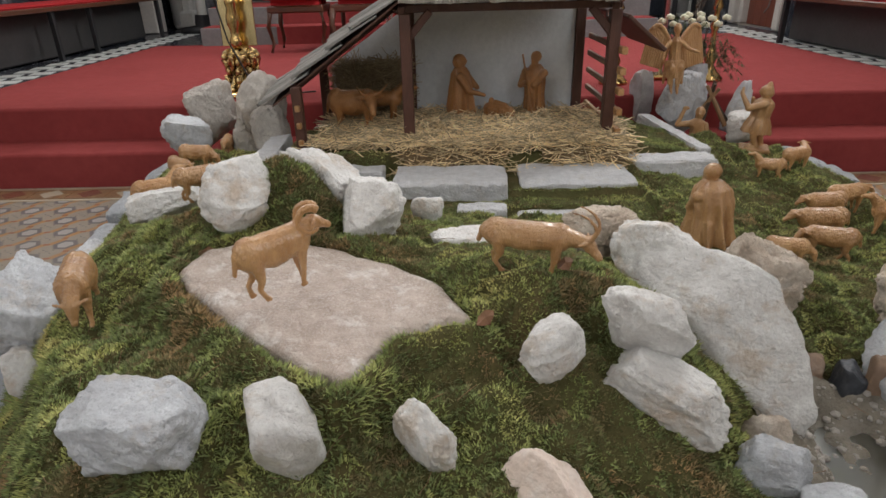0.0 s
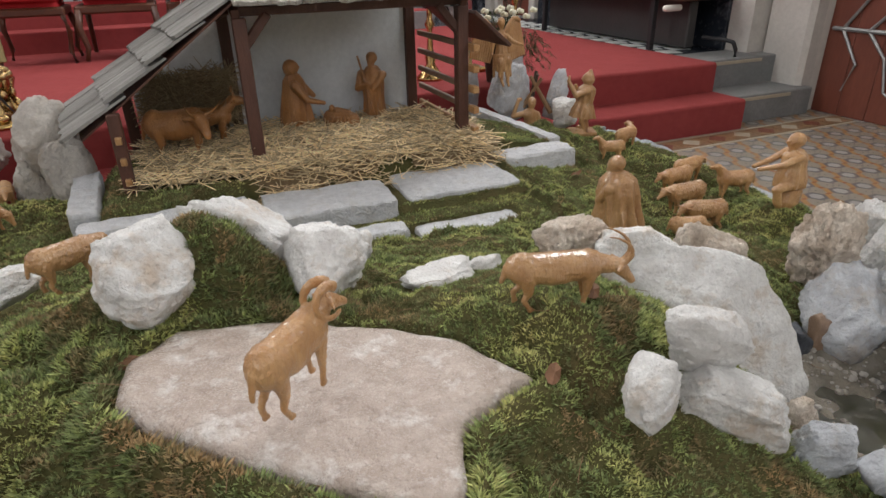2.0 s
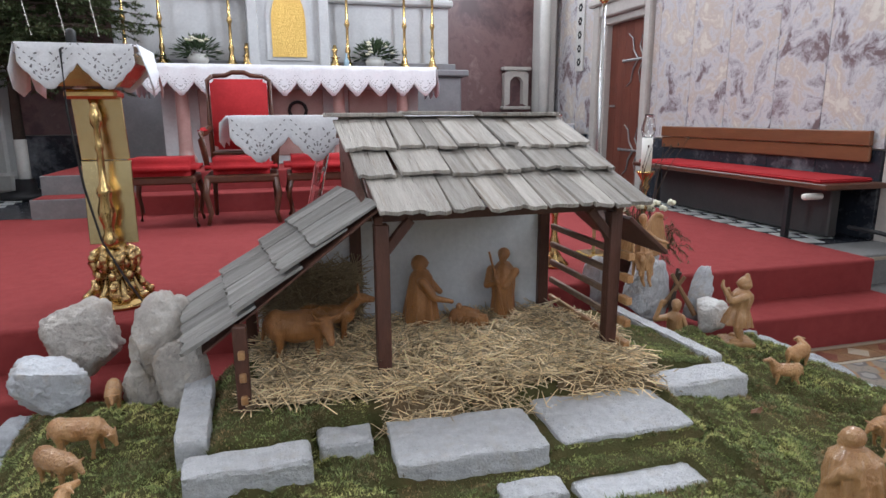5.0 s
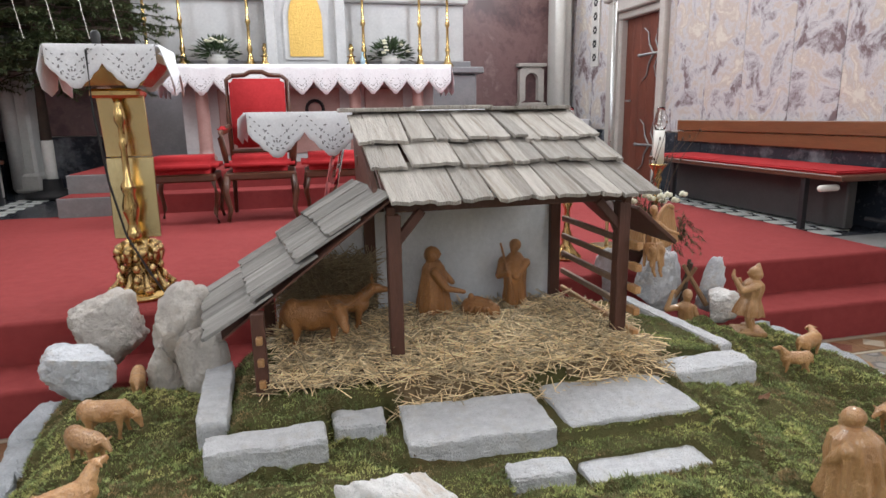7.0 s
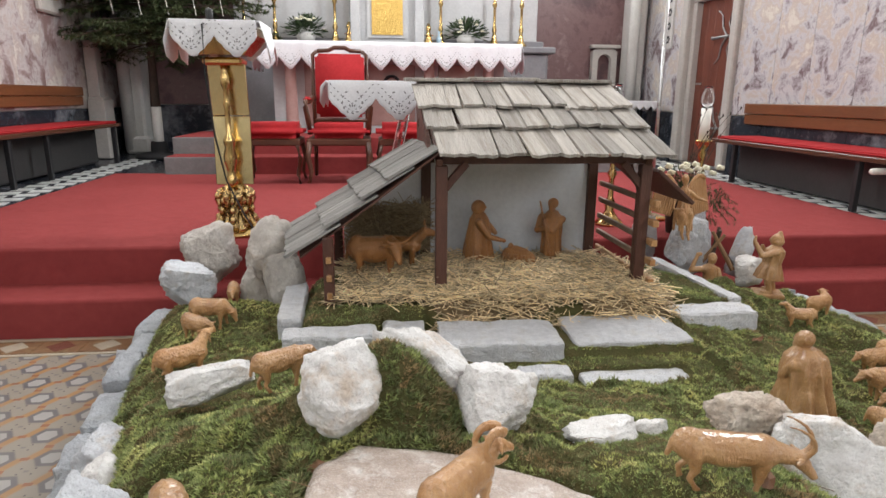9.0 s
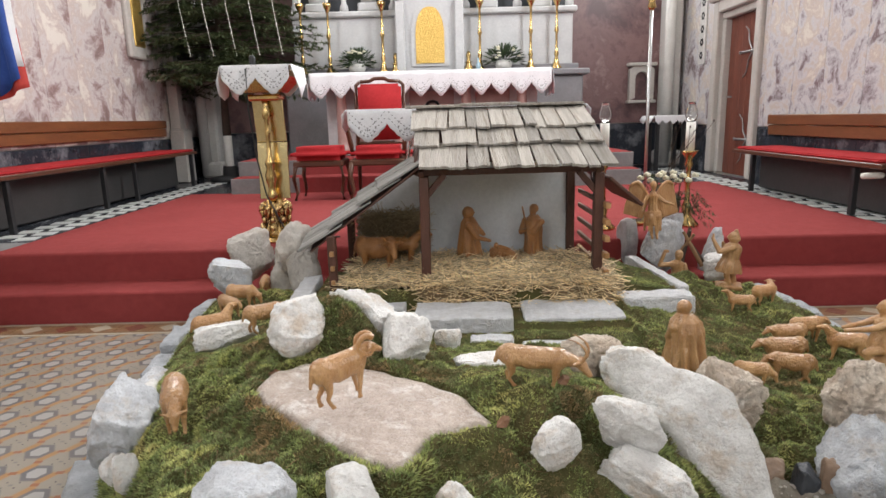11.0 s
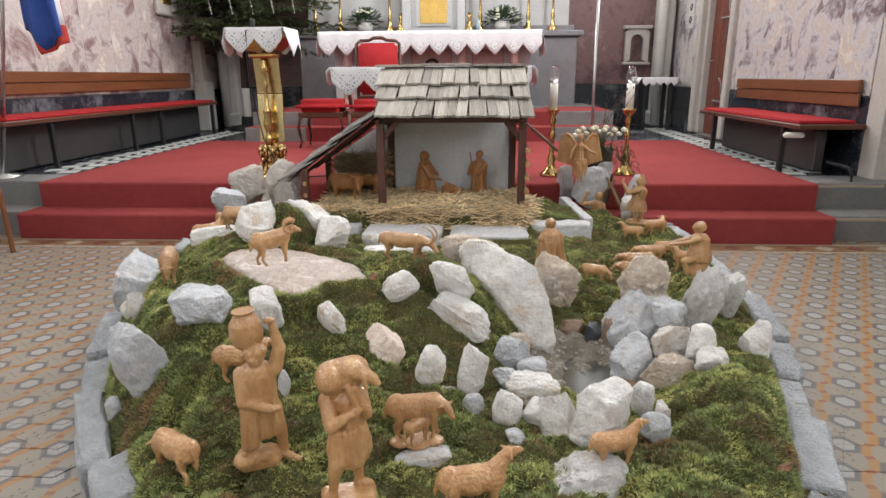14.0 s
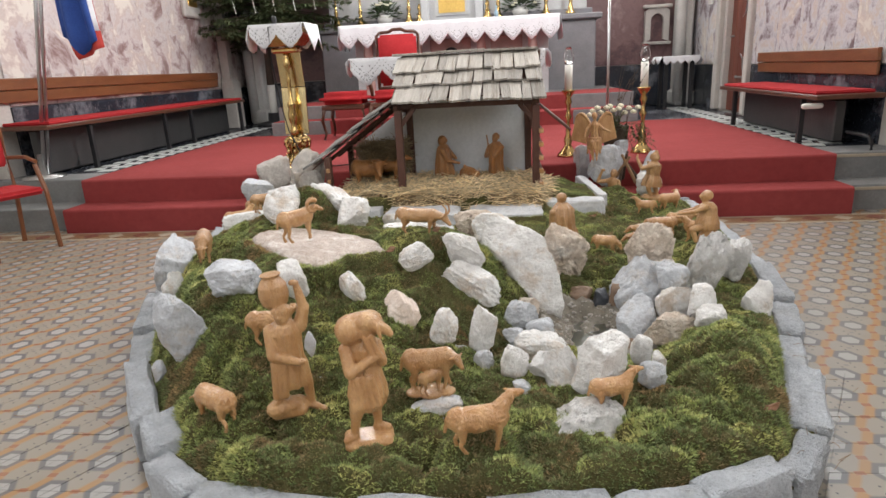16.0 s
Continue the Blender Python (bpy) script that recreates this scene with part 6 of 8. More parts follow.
# lean-to roof on the west side, sloping down to the rocks
LT, LB = Vector((0.375, 0, 0.925)), Vector((-0.20, 0, 0.515))
lrun = (LT - LB).length
lang = math.degrees(math.atan2(LT.z - LB.z, LT.x - LB.x))
lean_roof = part("lean_to_roof", boxbm(-0.25, 0.275, -lrun + 0.03, 0.0, -0.008, -0.002), M_STAINED, stable)
lean_roof.matrix_basis = Matrix.Translation((LT.x, 3.68, LT.z)) @ pose(0, 0, 0, 0, 0, 8) @ pose(0, 0, 0, 0, -lang, 0) @ pose(0, 0, 0, 0, 0, -90)
for course in range(4):
    y = -0.27
    k = 0
    while y < 0.27:
        w = min(rnd.uniform(0.06, 0.11), 0.285 - y)
        if w < 0.025:
            break
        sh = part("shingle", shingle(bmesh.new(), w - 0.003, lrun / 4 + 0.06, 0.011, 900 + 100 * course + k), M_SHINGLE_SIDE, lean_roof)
        sh.matrix_basis = pose(y + w / 2, -lrun / 4 * (3 - course) + 0.05 * (course < 3), 0.002 + rnd.uniform(0, 0.003), -5.5 + rnd.uniform(-0.6, 0.6), rnd.uniform(-1, 1), rnd.uniform(-1.5, 1.5))
        y += w
        k += 1
beam("lean_to_rafter", (0.38, 3.66, 0.885), (-0.12, 3.66, 0.53), 0.022, 0.022, stable)
beam("lean_to_rafter", (0.38, 3.93, 0.885), (-0.12, 3.93, 0.53), 0.022, 0.022, stable)
# short posts with peg rails
for x, y, h, n in ((-0.025, 3.33, 0.27, 3), (-0.02, 3.9, 0.3, 0)):
    beam("rail_post", (x, y, SZ - 0.03), (x, y, SZ + h), 0.04, 0.036, stable)
    for k in range(n):
        part("peg", boxbm(x - 0.008, x + 0.012, y - 0.035, y + 0.0, SZ + 0.035 + 0.07 * k, SZ + 0.06 + 0.07 * k, 0.003), M_CARVED, stable, "pale wooden rail end")
for k in range(5):
    z = SZ + 0.03 + 0.082 * k
    rl = bmesh.new()
    box(rl, 1.285, 1.303, 3.41, 4.05, z, z + 0.024, 0.003)
    part("rail", rl, M_BROWN if k else M_CARVED, stable, "thin wooden rail")
    part("peg", boxbm(1.281, 1.307, 3.40, 3.455, z - 0.002, z + 0.026, 0.003), M_CARVED, stable, "pale wooden rail end")
ls = bmesh.new()
box(ls, 0, 0.215, 3.45, 4.0, -0.008, 0.008, 0.003)
bmesh.ops.transform(ls, matrix=Matrix.Translation((1.31, 0, 0.835)) @ pose(0, 0, 0, 0, 40, 0), verts=ls.verts)
part("side_roof", ls, M_STAINED, stable)
beam("manger_rail", (0.03, 3.93, SZ + 0.14), (0.36, 3.93, SZ + 0.14), 0.025, 0.025, stable, M_WOODSTICK)

# ---- straw and hay ----
def stalks(name, n, x0, x1, y0, y1, z_of, zspan, lmin, lmax, width, tilt, material, seed, keep_fn=None):
    g = np.random.default_rng(seed)
    x, y = g.uniform(x0, x1, n), g.uniform(y0, y1, n)
    if keep_fn is not None:
        ok_ = keep_fn(x, y)
        x, y = x[ok_], y[ok_]
    n = len(x)
    z = z_of(x, y) + g.uniform(0.0, zspan, n)
    a, e, l = g.uniform(0, 2 * np.pi, n), g.normal(0, tilt, n), g.uniform(lmin, lmax, n)
    d = np.stack([np.cos(a) * np.cos(e), np.sin(a) * np.cos(e), np.sin(e)], 1)
    s_ = np.stack([-np.sin(a), np.cos(a), 0 * a], 1) * width
    u = np.cross(d, s_)
    bend = g.normal(0, 0.12, n)[:, None] * l[:, None] * np.stack([-np.sin(a), np.cos(a), 0 * a], 1)
    c = np.stack([x, y, z], 1)
    rings = []
    for t, bd in ((-0.5, 0), (0.0, 1), (0.5, 0)):
        p = c + d * (l * t)[:, None] + bend * bd
        rings.append(np.stack([p + s_, p - s_ * 0.5 + u * 0.87, p - s_ * 0.5 - u * 0.87], 1))
    v = np.stack(rings, 1).reshape(n, 9, 3)
    t_ = []
    for r0 in (0, 3):
        for j in range(3):
            a_, b_ = r0 + j, r0 + (j + 1) % 3
            t_ += [(a_, b_, b_ + 3), (a_, b_ + 3, a_ + 3)]
    tri = (np.arange(n)[:, None, None] * 9 + np.array(t_)[None]).reshape(-1, 3)
    return tri_mesh(name, v.reshape(-1, 3), tri, material)


def straw_area(x, y):
    edge_y = np.where(x > 0.36, 3.24, 3.28) + 0.022 * np.sin(9 * x) + 0.014 * np.sin(23 * x)
    return (y > edge_y) & (x < 1.36 - 0.25 * np.clip(y - 3.6, 0, 1) + 0.03 * np.sin(14 * y)) & (x > 0.0 + 0.04 * np.sin(11 * y))


sx_, sy_ = np.meshgrid(np.arange(-0.02, 1.38, 0.02), np.arange(3.16, 4.03, 0.02))
sok = straw_area(sx_, sy_) & (sy_ < 4.02)
sidx = -np.ones(sx_.shape, int)
sidx[sok] = np.arange(sok.sum())
sq = sok[:-1, :-1] & sok[1:, :-1] & sok[:-1, 1:] & sok[1:, 1:]
r0_, c0_ = np.nonzero(sq)
sf = np.stack([sidx[r0_, c0_], sidx[r0_, c0_ + 1], sidx[r0_ + 1, c0_ + 1], sidx[r0_ + 1, c0_]], 1).tolist()
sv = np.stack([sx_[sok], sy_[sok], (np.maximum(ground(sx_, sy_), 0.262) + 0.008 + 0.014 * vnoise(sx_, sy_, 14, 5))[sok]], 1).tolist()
tagged(np_mesh("straw_litter", sv, sf, M_STRAWBED, smooth=True), "darker straw litter under the stalks on the stable floor", "straw", kind="stuff")
tagged(stalks("straw", 8200, -0.02, 1.38, 3.15, 4.0, lambda x, y: np.maximum(ground(x, y), 0.27) + 0.006, 0.034, 0.04, 0.17, 0.0020, 0.24, M_STRAW, 3, straw_area), "golden straw strewn over the stable floor", "straw", kind="stuff")
tagged(stalks("straw", 200, 0.36, 1.33, 3.19, 3.30, lambda x, y: np.maximum(ground(x, y), 0.268) + 0.003, 0.016, 0.05, 0.15, 0.0015, 0.16, M_STRAW, 5), "stray golden straw hanging over the step", "straw", kind="stuff")
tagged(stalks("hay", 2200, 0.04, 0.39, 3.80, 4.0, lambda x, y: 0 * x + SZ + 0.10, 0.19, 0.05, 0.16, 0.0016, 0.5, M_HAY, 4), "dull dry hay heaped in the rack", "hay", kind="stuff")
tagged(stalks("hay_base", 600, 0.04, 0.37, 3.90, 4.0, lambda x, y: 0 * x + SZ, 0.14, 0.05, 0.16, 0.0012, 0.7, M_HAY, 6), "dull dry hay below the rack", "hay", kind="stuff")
tagged(stalks("moss_litter", 500, -0.5, 2.1, 0.95, 2.9, lambda x, y: ground(x, y) + 0.004, 0.008, 0.02, 0.06, 0.0007, 0.3, M_WOODSTICK, 9), "thin dry stalks lying in the moss", "stalks", kind="stuff")


# ---- carved figures ----
WOOL = bpy.data.textures.new("chip_carving", "CLOUDS")
WOOL.noise_scale, WOOL.noise_depth = 0.007, 1


def carved(name, bm, m, label, category, group="", material=M_CARVED, voxel=0.0026, wool=0.0012):
    ob = part(name, bm, material, smooth=True)
    ob.matrix_basis = m
    rm = ob.modifiers.new("carve", "REMESH")
    rm.mode, rm.voxel_size, rm.use_smooth_shade = "VOXEL", voxel, True
    sm = ob.modifiers.new("soften", "SMOOTH")
    sm.factor, sm.iterations = 0.5, 2
    if wool:
        dm = ob.modifiers.new("wool", "DISPLACE")
        dm.texture, dm.strength, dm.mid_level, dm.texture_coords = WOOL, wool, 0.5, "LOCAL"
    return tagged(ob, label, category, group)


def animal(head="level", horns="", slim=1.0, turn=0.0, lie=False, leg=1.0, long=1.0, skull=1.0):
    """A four-legged carving that faces +x, its feet at z = 0."""
    bm = bmesh.new()
    h = 0.055 * leg
    slim *= 1.08
    L_ = 0.047 * long
    capsule(bm, (-L_, 0, h + 0.027), (L_ * 0.95, 0, h + 0.028), 0.028 * slim, 0.028 * slim, 16)
    ball(bm, (-L_ * 1.05, 0, h + 0.031), (0.028 * slim, 0.026 * slim, 0.029 * slim))
    ball(bm, (-0.004, 0, h + 0.021), (0.046 * long, 0.030 * slim, 0.027 * slim))
    ball(bm, (L_ * 1.02, 0, h + 0.028), (0.027, 0.025 * slim, 0.031 * slim))
    tm = pose(L_, 0, h + 0.036, 0, 0, turn)
    neck, nose = {"level": ((0.037, 0.027), (0.064, 0.014)), "graze": ((0.040, -0.026), (0.050, -0.058)), "up": ((0.034, 0.042), (0.064, 0.040)), "low": ((0.042, 0.004), (0.066, -0.016)), "ram": ((0.036, 0.018), (0.064, 0.006)), "goat": ((0.050, -0.008), (0.072, -0.036))}[head]
    n0, n1 = tm @ Vector((-0.004, 0, -0.002)), tm @ Vector((neck[0], 0, neck[1]))
    n2 = n1 + (tm @ Vector((nose[0], 0, nose[1])) - n1) * skull
    capsule(bm, n0, n1, 0.024 * slim, 0.0125 * skull)
    fwd = (n2 - n1).normalized()
    side = (tm.to_3x3() @ Vector((0, 1, 0))).normalized()
    upv = fwd.cross(side)
    if upv.z < 0 and head != "graze":
        upv = -upv
    if head == "graze" and upv.x < 0:
        upv = -upv
    capsule(bm, n1, n1 + fwd * 0.012 * skull, 0.0130 * skull, 0.0115 * skull)
    capsule(bm, n1 + fwd * 0.008 * skull, n2, 0.0110 * skull, 0.0066 * skull)
    for s_ in (-1, 1):
        e0 = n1 + side * s_ * 0.009 * skull + upv * 0.005 * skull
        capsule(bm, e0, e0 + (side * s_ * 0.019 - upv * 0.006 - fwd * 0.006) * skull, 0.0046 * skull, 0.0024 * skull)
    if horns == "curl":
        for s_ in (-1, 1):
            pts = []
            for k in range(14):
                a = -0.5 + k / 13 * 5.0
                rr = 0.024 * (1 - 0.022 * k)
                pts.append(n1 + side * s_ * (0.009 + 0.0014 * k) + upv * (0.002 + rr * math.cos(a)) - fwd * (0.010 + rr * math.sin(a)))
            tube(bm, pts, 0.0085, 8, 0.0035)
    elif horns == "back":
        for s_ in (-1, 1):
            pts = [n1 + side * s_ * (0.006 + 0.0016 * k) + upv * (0.008 + 0.034 * math.sin(k / 9 * 2.6)) - fwd * (0.002 + 0.040 * (1 - math.cos(k / 9 * 2.4))) for k in range(10)]
            tube(bm, pts, 0.0056, 8, 0.002)
    elif horns == "side":
        for s_ in (-1, 1):
            pts = [n1 + side * s_ * (0.008 + 0.005 * k) * skull + upv * (0.010 + 0.0012 * k * k) * skull + fwd * 0.001 * k for k in range(6)]
            tube(bm, pts, 0.0048, 8, 0.002)
    elif horns == "ears":
        for s_ in (-1, 1):
            e0 = n1 + side * s_ * 0.006 + upv * 0.010
            capsule(bm, e0, e0 + side * s_ * 0.006 + upv * 0.030 - fwd * 0.006, 0.0055, 0.003)
    for sx, ys in ((-1, 1), (-1, -1), (1, 1), (1, -1)):
        off = 0.008 * ys * sx
        x0 = sx * L_ * 0.98
        yy = ys * 0.016 * slim
        if sx < 0:
            capsule(bm, (x0, yy, h + 0.020), (x0 + 0.004, yy, h * 0.72), 0.0155, 0.0085)
            capsule(bm, (x0 + 0.004, yy, h * 0.72), (x0 - 0.007 + off * 0.5, yy, h * 0.42), 0.0075, 0.0052)
            capsule(bm, (x0 - 0.007 + off * 0.5, yy, h * 0.42), (x0 + off, yy, 0.005), 0.0052, 0.0046)
        else:
            capsule(bm, (x0, yy, h + 0.014), (x0 + off * 0.4, yy, h * 0.5), 0.0120, 0.0058)
            capsule(bm, (x0 + off * 0.4, yy, h * 0.5), (x0 + off, yy, 0.005), 0.0056, 0.0046)
        capsule(bm, (x0 + off, yy, 0.004), (x0 + off + 0.005, yy, 0.0035), 0.0055, 0.0045)
    capsule(bm, (-L_ - 0.026 * slim, 0, h + 0.036), (-L_ - 0.033 * slim, 0, h + 0.002), 0.0064, 0.0042)
    return bm


SHEEP = "carved light wooden sheep figure on moss"


def sheep(x, y, heading, k, head="level", label=SHEEP, dz=0.0, **kw):
    k *= 0.95
    m = pose(x, y, gz(x, y) - 0.006 + dz, 0, 0, heading) @ Matrix.Diagonal((k, k, k, 1))
    return carved("sheep_figure", animal(head, **kw), m, label, "figurine", "carved sheep", voxel=0.0024, wool=0.0044)


# front meadow
sheep(0.263, 1.045, 150, 1.05, "graze", "carved light wooden sheep grazing on moss")
sheep(0.337, 1.302, 8, 0.97, "level", "carved light wooden sheep standing on moss", turn=20)
sheep(0.994, 0.923, 14, 1.08, "up", "carved light wooden sheep looking upwards", turn=12)
sheep(1.344, 1.121, 14, 0.84, "up", "carved light wooden sheep standing by white rocks", turn=8)
ewe = animal("low", turn=-50)
lamb = animal("graze", slim=0.9)
bmesh.ops.transform(lamb, matrix=pose(0.0, -0.03, 0.004, 0, 0, 35) @ Matrix.Diagonal((0.55, 0.55, 0.55, 1)), verts=lamb.verts)
tmp = bpy.data.meshes.new("lamb_tmp")
lamb.to_mesh(tmp)
lamb.free()
ewe.from_mesh(tmp)
bpy.data.meshes.remove(tmp)
for bx_, by_, br_ in ((-0.04, -0.01, 0.034), (0.0, -0.022, 0.036), (0.04, -0.012, 0.032), (0.01, 0.008, 0.034)):
    ball(ewe, (bx_, by_, -0.004), (br_, br_ * 0.85, 0.011))
carved("sheep_figure", ewe, pose(0.847, 1.165, gz(0.847, 1.165) + 0.004, 0, 0, 8) @ Matrix.Diagonal((1.0, 0.95, 1.1, 1)), "carved wooden ewe suckling a lamb on one base", "figurine", "carved sheep")
# west side
sheep(-0.177, 1.940, -68, 1.10, "graze", "carved light wooden sheep grazing at the edge", dz=0.01)
sheep(-0.064, 2.353, 30, 0.84, "low", "carved light wooden sheep beside a white rock", dz=0.05)
sheep(-0.440, 2.870, 32, 1.08, "up", "carved light wooden sheep with raised head", turn=25)
sheep(-0.481, 3.175, -40, 0.95, "low", "carved light wooden sheep facing another sheep")
sheep(-0.469, 3.324, -12, 1.07, "graze", "carved light wooden sheep grazing on moss")
sheep(-0.463, 3.673, -80, 0.88, "low", "carved small wooden sheep seen in moss")
# east side flock
sheep(1.900, 2.869, 185, 1.00, "low", "carved light wooden sheep in a close flock")
sheep(1.796, 2.706, 178, 1.11, "low", "carved light wooden sheep in a close flock")
sheep(1.742, 2.560, 160, 1.04, "low", "carved light wooden sheep in a close flock", turn=30)
sheep(1.527, 2.412, -20, 0.80, "graze", "carved small reddish wooden sheep grazing")
sheep(2.037, 2.716, 165, 0.99, "up", "carved light wooden sheep lifting its head to a boy")
sheep(2.068, 3.395, 20, 0.96, "level", "carved pale wooden lamb looking back", turn=60)
sheep(1.902, 3.282, 165, 0.82, "up", "carved pale wooden lamb near the terrace wall")
sheep(2.00, 2.92, 10, 1.0, "low", "carved light wooden sheep at the back of a flock")
# ram on the slab, goat on the mound
carved("ram_figure", animal("ram", "curl", turn=-20, leg=1.05), pose(0.269, 1.841, 0.486, 0, -3, 42) @ Matrix.Diagonal((0.964, 0.918, 1.052, 1)), "carved wooden ram with curled horns on a stone slab", "figurine", voxel=0.0024, wool=0.0022)
carved("goat_figure", animal("goat", "back", slim=1.04, turn=-14, long=1.15, leg=1.1, skull=1.15), pose(0.727, 1.917, gz(0.727, 1.917) - 0.006, 0, 2, -12) @ Matrix.Diagonal((1.052, 0.986, 0.84, 1)), "carved wooden goat with long horns grazing on moss", "figurine", voxel=0.0024, wool=0.002)
# ox and donkey in the lean-to
carved("ox_figure", animal("low", "side", turn=-66, long=1.05, skull=1.5, slim=1.08), pose(0.148, 3.662, 0.335, 0, 0, -6) @ Matrix.Diagonal((1.418, 1.418, 1.724, 1)), "carved dark wooden ox on straw", "figurine", material=M_OLDWOOD, wool=0.001)
carved("donkey_figure", animal("up", "ears", turn=-5, slim=0.9, leg=1.1, skull=1.3), pose(0.25, 3.80, 0.352, 0, 4, -6) @ Matrix.Diagonal((1.42, 1.4, 1.30, 1)), "carved dark wooden donkey behind the ox", "figurine", material=M_OLDWOOD, wool=0.001)


def robe(bm, profile, folds=9, amp=0.10, seg=72, flat=1.0, m=None, phase=0.0):
    """A draped garment: a turned profile with upright folds that fade towards the top."""
    rings = []
    zt = profile[-1][1]
    for r_, z in profile:
        f = amp * (1 - 0.75 * z / zt)
        row = []
        for k in range(seg):
            t = 2 * math.pi * k / seg
            g = 1 + f * (1 - 2.4 * abs(math.sin(folds * 0.5 * t + phase + 6 * z)) ** 0.7) + f * 0.5 * math.sin((folds + 3) * t - 11 * z)
            row.append(bm.verts.new((r_ * g * math.cos(t), r_ * flat * g * math.sin(t), z)))
        rings.append(row)
    for a, c in zip(rings, rings[1:]):
        for k in range(seg):
            bm.faces.new((a[k], a[(k + 1) % seg], c[(k + 1) % seg], c[k]))
    bm.faces.new(rings[0][::-1])
    bm.faces.new(rings[-1])
    if m is not None:
        bmesh.ops.transform(bm, matrix=m, verts=[v for ring in rings for v in ring])
    return bm


def head(bm, c, r, hair=True, beard=False, way=(1, 0, 0)):
    c, w = Vector(c), Vector(way).normalized()
    ball(bm, c, (r * 0.95, r * 0.85, r * 1.15))
    capsule(bm, c - Vector((0, 0, r * 1.6)), c, r * 0.5, r * 0.6)
    if hair:
        ball(bm, c - w * r * 0.3 + Vector((0, 0, r * 0.25)), (r * 1.05, r * 1.05, r * 1.1))
    if beard:
        capsule(bm, c + w * r * 0.6 - Vector((0, 0, r * 0.6)), c + w * r * 0.6 - Vector((0, 0, r * 1.5)), r * 0.5, r * 0.3)
    ball(bm, c + w * r * 0.92, (r * 0.22,) * 3, 1)


FIG = "figurine"
# kneeling woman
bm = bmesh.new()
robe(bm, [(0.062, 0), (0.064, 0.03), (0.058, 0.07), (0.052, 0.11), (0.045, 0.15), (0.040, 0.18), (0.024, 0.205)], 8, 0.10, flat=0.8)
head(bm, (0.006, 0, 0.229), 0.021)
ball(bm, (-0.006, 0, 0.226), (0.027, 0.027, 0.033))
capsule(bm, (0.01, -0.034, 0.17), (0.05, -0.036, 0.115), 0.017, 0.013)
capsule(bm, (0.05, -0.036, 0.115), (0.105, -0.02, 0.10), 0.012, 0.008)
capsule(bm, (0.01, 0.034, 0.17), (0.06, 0.028, 0.12), 0.016, 0.010)
carved("woman_figure", bm, pose(0.645, 3.889, 0.349, 0, 0, -22) @ Matrix.Diagonal((1.221, 1.221, 1.166, 1)), "carved dark wooden kneeling figure in long robes", FIG, "stable figures", M_OLDWOOD)
# standing man with staff
bm = bmesh.new()
robe(bm, [(0.046, 0), (0.048, 0.04), (0.043, 0.09), (0.045, 0.14), (0.042, 0.18), (0.022, 0.205)], 9, 0.10, flat=0.85)
head(bm, (0.004, 0, 0.23), 0.020, True, True)
capsule(bm, (0.005, -0.040, 0.175), (0.03, -0.045, 0.125), 0.016, 0.013)
capsule(bm, (0.03, -0.045, 0.125), (0.045, -0.005, 0.14), 0.012, 0.009)
capsule(bm, (0.005, 0.040, 0.175), (0.04, 0.02, 0.13), 0.016, 0.011)
tube(bm, [(0.055, 0.03, 0.0), (0.048, 0.0, 0.12), (0.03, -0.04, 0.245)], 0.0042, 8)
carved("man_figure", bm, pose(1.011, 3.915, 0.342, 0, 0, -130) @ Matrix.Diagonal((1.290, 1.290, 1.209, 1)), "carved dark wooden standing figure holding a staff", FIG, "stable figures", M_OLDWOOD)
# manger with child
bm = bmesh.new()
for s_ in (-1, 1):
    capsule(bm, (s_ * 0.045, -0.03, 0.0), (-s_ * 0.01 + s_ * 0.04, 0.03, 0.06), 0.007)
    capsule(bm, (s_ * 0.045, 0.03, 0.0), (s_ * 0.04, -0.03, 0.06), 0.007)
capsule(bm, (-0.06, 0, 0.05), (0.06, 0, 0.045), 0.032, 0.030, flat=1.1)
for k in range(16):
    a = k * 2.4
    capsule(bm, (0.06 * math.cos(a), 0.03 * math.sin(a), 0.06), (0.075 * math.cos(a), 0.05 * math.sin(a), 0.05), 0.007, 0.004)
capsule(bm, (-0.02, 0, 0.08), (0.04, 0, 0.075), 0.017, 0.013)
ball(bm, (-0.045, 0, 0.09), 0.015)
carved("manger_figure", bm, pose(0.827, 3.818, 0.323, 0, 0, -35) @ Matrix.Diagonal((0.941, 0.941, 1.217, 1)), "carved wooden manger with a small swaddled figure", FIG, "stable figures", M_OLDWOOD)
# water carrier: a jar on the shoulder steadied with one arm, a foot on a stone
bm = bmesh.new()
for k in range(9):
    ball(bm, (-0.020 + 0.030 * math.cos(k * 1.7), 0.020 * math.sin(k * 2.3), 0.020 + 0.007 * (k % 3)), (0.030, 0.028, 0.024), 2)
box(bm, -0.065, 0.030, -0.035, 0.035, 0.0, 0.034, 0.010)
capsule(bm, (-0.018, 0.0, 0.15), (-0.030, -0.012, 0.105), 0.024, 0.018)
capsule(bm, (-0.030, -0.012, 0.105), (-0.036, -0.004, 0.066), 0.017, 0.011)
capsule(bm, (-0.036, -0.004, 0.064), (-0.048, -0.030, 0.058), 0.011, 0.008)
capsule(bm, (0.024, 0.006, 0.15), (0.040, 0.002, 0.085), 0.024, 0.016)
capsule(bm, (0.040, 0.002, 0.085), (0.044, 0.006, 0.022), 0.015, 0.011)
capsule(bm, (0.044, 0.004, 0.016), (0.076, -0.024, 0.010), 0.012, 0.008)
robe(bm, [(0.044, 0.088), (0.047, 0.11), (0.046, 0.15), (0.041, 0.185), (0.043, 0.225), (0.045, 0.255), (0.036, 0.275), (0.018, 0.288)], 10, 0.13, flat=0.82, m=pose(0.004, 0, 0, 0, -2, 0))
